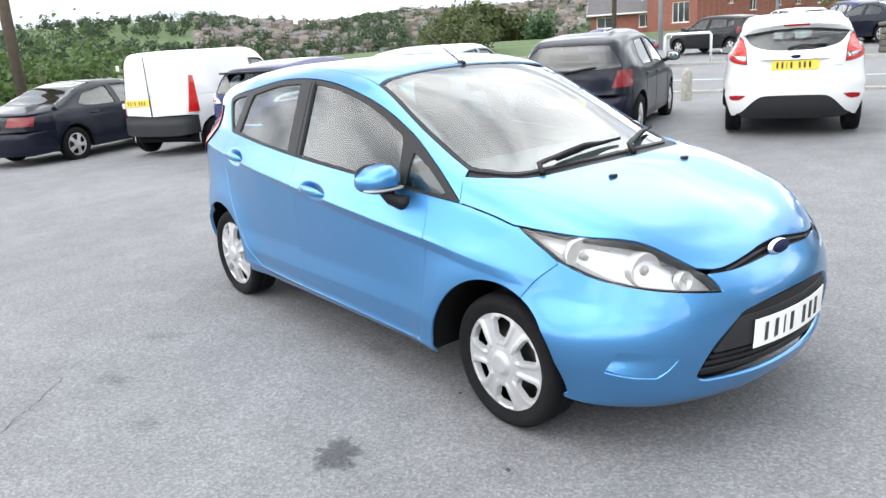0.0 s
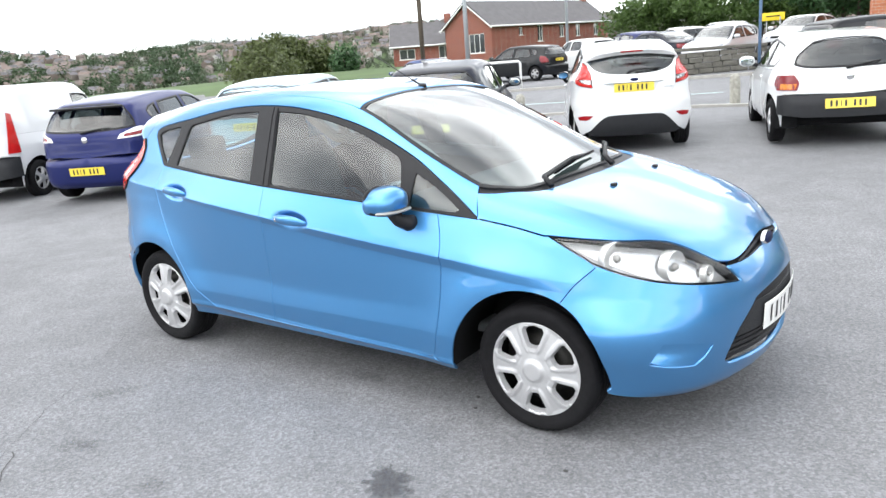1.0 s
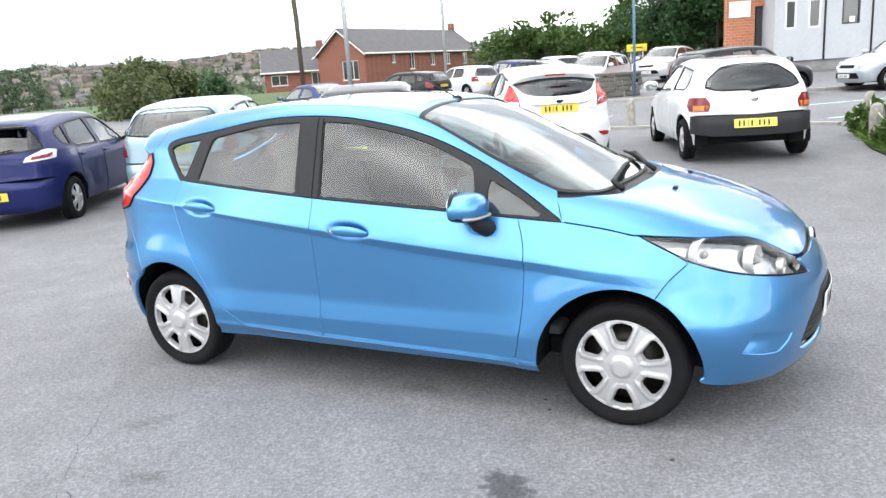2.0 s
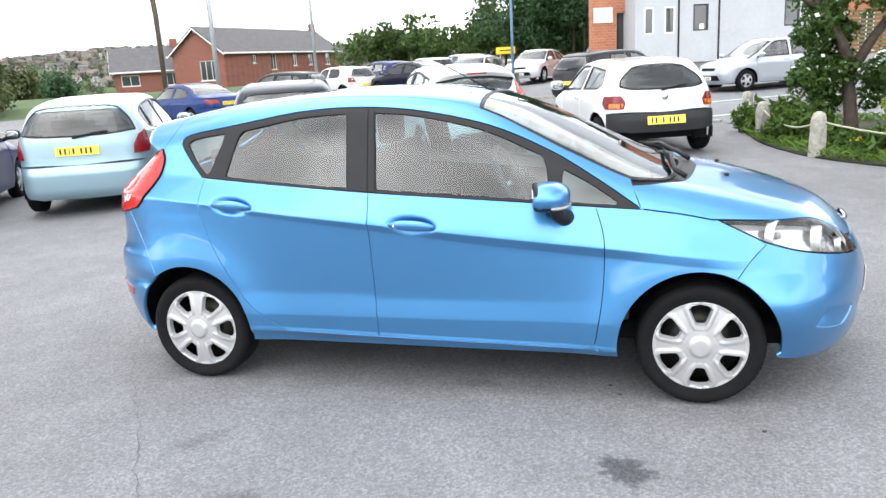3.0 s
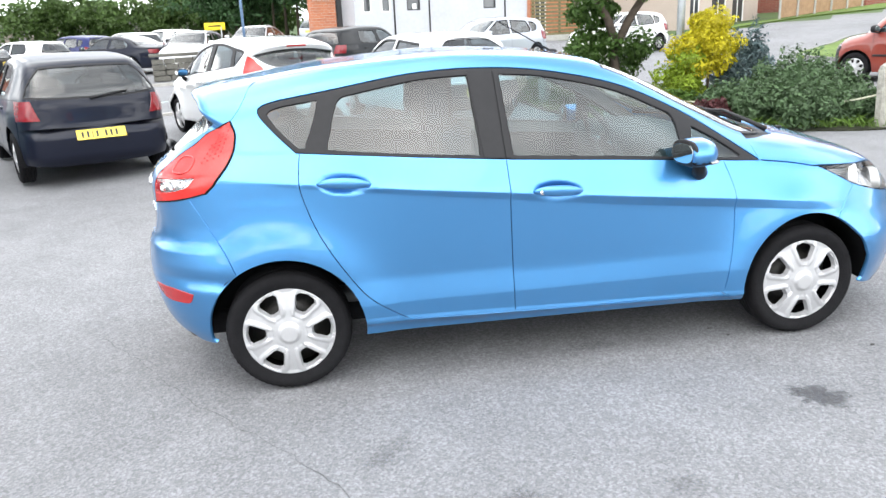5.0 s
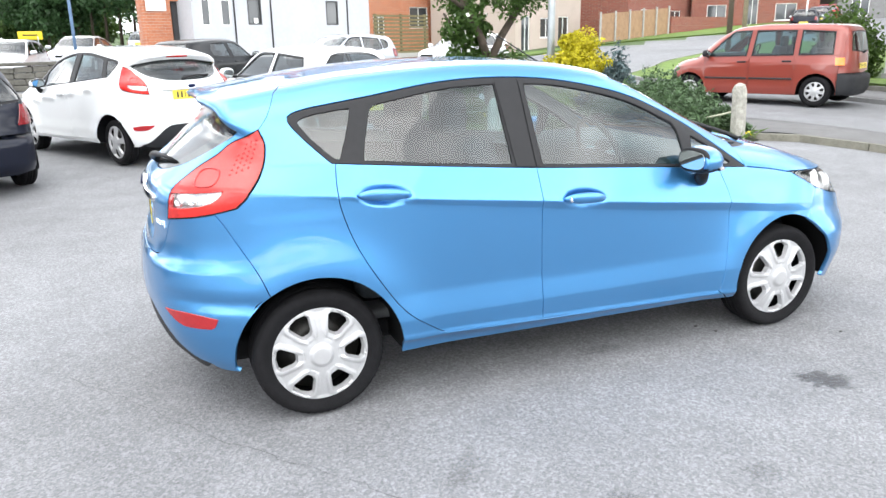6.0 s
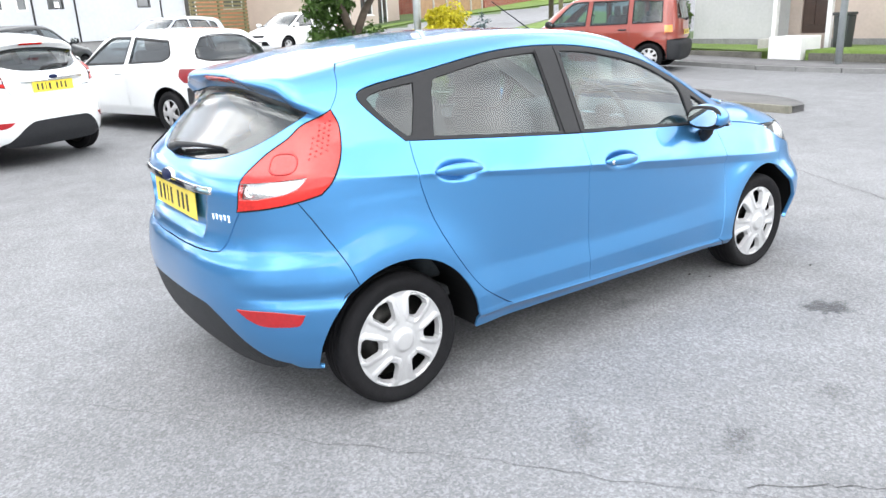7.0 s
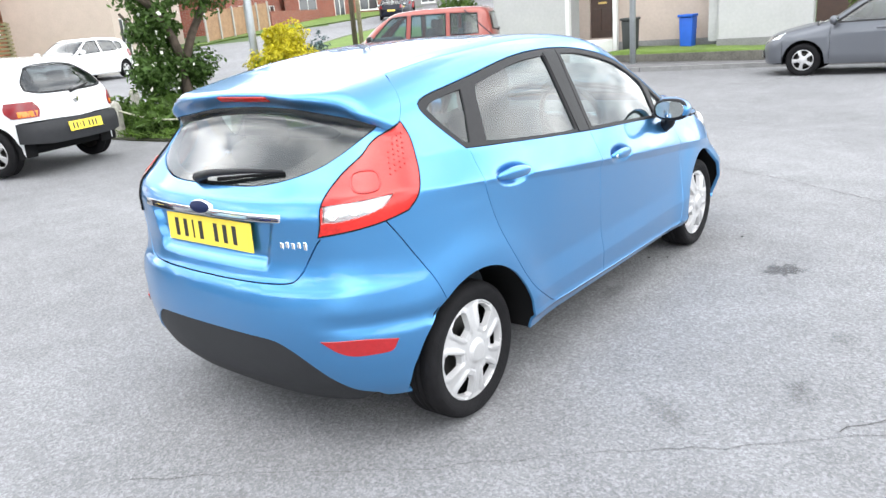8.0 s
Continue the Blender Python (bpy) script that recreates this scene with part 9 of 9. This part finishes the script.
at_place(tall_mpv(M["paint_rust"]), 11.41, 9.71, 116.0, 0.0, 1.015)
at_place(round_hatch(M["paint_pale"], "silver five-door hatchback parked before the cabin", tall=0.02), 4.7, 21.2, 210.0)
at_place(boxy_hatch(M["paint_grey"], "grey five-door hatchback parked across the street", plate_z=0.8), 13.0, -0.15, 92.0)
at_place(saloon_car(M["paint_royal"], "royal blue saloon parked across the street", 0.97), -14.2, 19.4, 155.0)
at_place(round_hatch(M["paint_black"], "black five-door hatchback in the yard"), -14.0, 26.2, 170.0, 0.0)
at_place(boxy_hatch(M["paint_black"], "dark estate-like hatchback behind the white car", plate_z=0.6, step=0.09), 0.3, 18.8, 47.0)
at_place(saloon_car(M["paint_silver"], "silver saloon facing the street", 0.95), -3.6, 31.0, 255.0)
at_place(round_hatch(M["paint_pale"], "grey five-door hatchback by the cabin", step=0.09), -0.3, 38.5, 60.0)
at_place(round_hatch(M["paint_navy"], "dark blue hatchback in the yard's back row", step=0.09), -11.3, 32.0, 140.0)
at_place(boxy_hatch(M["paint_white"], "white hatchback in the yard", step=0.09), -12.6, 29.3, 150.0)
at_place(boxy_hatch(M["paint_white"], "white hatchback in the yard's back row", step=0.09), -9.4, 33.2, 130.0)
at_place(boxy_hatch(M["paint_silver"], "silver hatchback in the yard's back row", step=0.09), -8.2, 35.6, 130.0)
at_place(round_hatch(M["paint_silver"], "silver hatchback facing the stone wall", step=0.09), -5.6, 26.6, 262.0)
at_place(round_hatch(M["paint_white"], "white hatchback parked beside the slatted fence", step=0.08), 10.4, 24.3, 203.0)
at_place(saloon_car(M["paint_midnight"], "dark saloon in the yard", 0.95), -8.6, 27.8, 150.0)
at_place(boxy_hatch(M["paint_midnight"], "dark hatchback far along the street", step=0.12), 39.0, 34.5, 40.0)
at_place(boxy_hatch(M["paint_grey"], "grey hatchback far along the street", step=0.12), 43.0, 37.0, 40.0)
at_place(boxy_hatch(M["paint_red"], "red hatchback far along the street", step=0.12), 47.0, 40.0, 40.0)


# ---- marks on the tarmac ----
def stain(x, y, r, squash, turn, seed, mat="stain"):
    """A thin dark oil mark with a ragged, fading edge."""
    rng = np.random.default_rng(seed)
    a = np.linspace(0, TAU, 40, endpoint=False)
    q = r * (1 + 0.25 * np.sin(2 * a + rng.random() * 6) + 0.18 * np.sin(5 * a + rng.random() * 6) + 0.14 * np.sin(9 * a + rng.random() * 6) + 0.08 * rng.normal(size=40))
    t = radians(turn)
    v, fade = [(x, y, gz(x, y) + 0.0035)], [0.62]
    for k, h in ((0.5, 0.58), (1.0, 0.42), (1.45, 0.0)):
        for u, w in zip(k * q * np.cos(a), k * q * np.sin(a) * squash):
            v.append((x + u * math.cos(t) - w * math.sin(t), y + u * math.sin(t) + w * math.cos(t), gz(x, y) + 0.003))
            fade.append(h)
    f = [(0, 1 + i, 1 + (i + 1) % 40) for i in range(40)]
    for k in range(2):
        f += [(1 + 40 * k + i, 41 + 40 * k + i, 41 + 40 * k + (i + 1) % 40, 1 + 40 * k + (i + 1) % 40) for i in range(40)]
    ob = mesh_object("oil_stain", v, f, M[mat])
    ob.data.attributes.new("fade", "FLOAT", "POINT").data.foreach_set("value", np.array(fade, np.float32))
    return tagged(ob, "dark oil stain on the asphalt" if mat == "stain" else "faint old oil stain on the asphalt", "stain", "stains on the tarmac", "structure")


for k, (x, y, r, s, t, mat) in enumerate(((0.95, -1.39, 0.095, 0.75, 10, "stain"), (-0.87, -1.40, 0.10, 0.55, 60, "stain_faint"), (-0.50, -1.83, 0.09, 0.4, 30, "stain_faint"),
                                          (0.2, -0.67, 0.10, 0.5, 0, "stain_faint"), (-0.44, -1.79, 0.05, 0.5, 0, "stain_faint"), (0.12, -1.86, 0.07, 0.6, 20, "stain_faint"))):
    stain(x, y, r, s, t, 300 + k, mat)


def crack(points, wide, seed):
    """A thin dark seam in the tarmac."""
    rng = np.random.default_rng(seed)
    p = np.array(points, float)
    s = np.r_[0, np.cumsum(np.linalg.norm(np.diff(p, axis=0), axis=1))]
    n = int(s[-1] / 0.06) + 2
    u = np.linspace(0, s[-1], n)
    x, y = np.interp(u, s, p[:, 0]) + rng.normal(size=n) * 0.010, np.interp(u, s, p[:, 1]) + rng.normal(size=n) * 0.010
    v, f = [], []
    for i in range(n):
        j = min(i + 1, n - 1)
        k = max(i - 1, 0)
        d = np.array([x[j] - x[k], y[j] - y[k]])
        d /= np.linalg.norm(d)
        w = wide * (0.4 + rng.random())
        z = gz(x[i], y[i]) + 0.003
        v += [(x[i] - d[1] * w, y[i] + d[0] * w, z), (x[i] + d[1] * w, y[i] - d[0] * w, z)]
    for i in range(n - 1):
        f.append((2 * i, 2 * i + 1, 2 * i + 3, 2 * i + 2))
    return tagged(mesh_object("tarmac_crack", v, f, M["crack_tar"], smooth=False), "thin dark crack in the asphalt", "crack", "cracks in the tarmac", "structure")


crack([(-2.3, 0.1), (-2.02, -0.29), (-1.68, -0.82), (-1.34, -1.22), (-0.99, -1.72), (-0.6, -2.2)], 0.0011, 1)
crack([(4.2, 0.9), (3.69, 0.04), (3.21, -0.89), (2.67, -1.67)], 0.003, 2)
crack([(-0.1, -2.45), (-0.28, -2.36), (-0.71, -2.0)], 0.0022, 3)
crack([(4.5, 4.6), (5.2, 5.0), (5.77, 5.16), (6.3, 4.9)], 0.03, 4)
for k, (x, y) in enumerate(((0.91, -0.72), (0.86, -0.62), (1.5, -1.0))):
    bm = ellipsoid_bm((0.022, 0.016, 0.008), (x, y, 0.005), 8, 5)
    tagged(part("grit", bm, M["crack_tar"]), "small dark chip of grit on the asphalt", "grit", "grit on the tarmac")
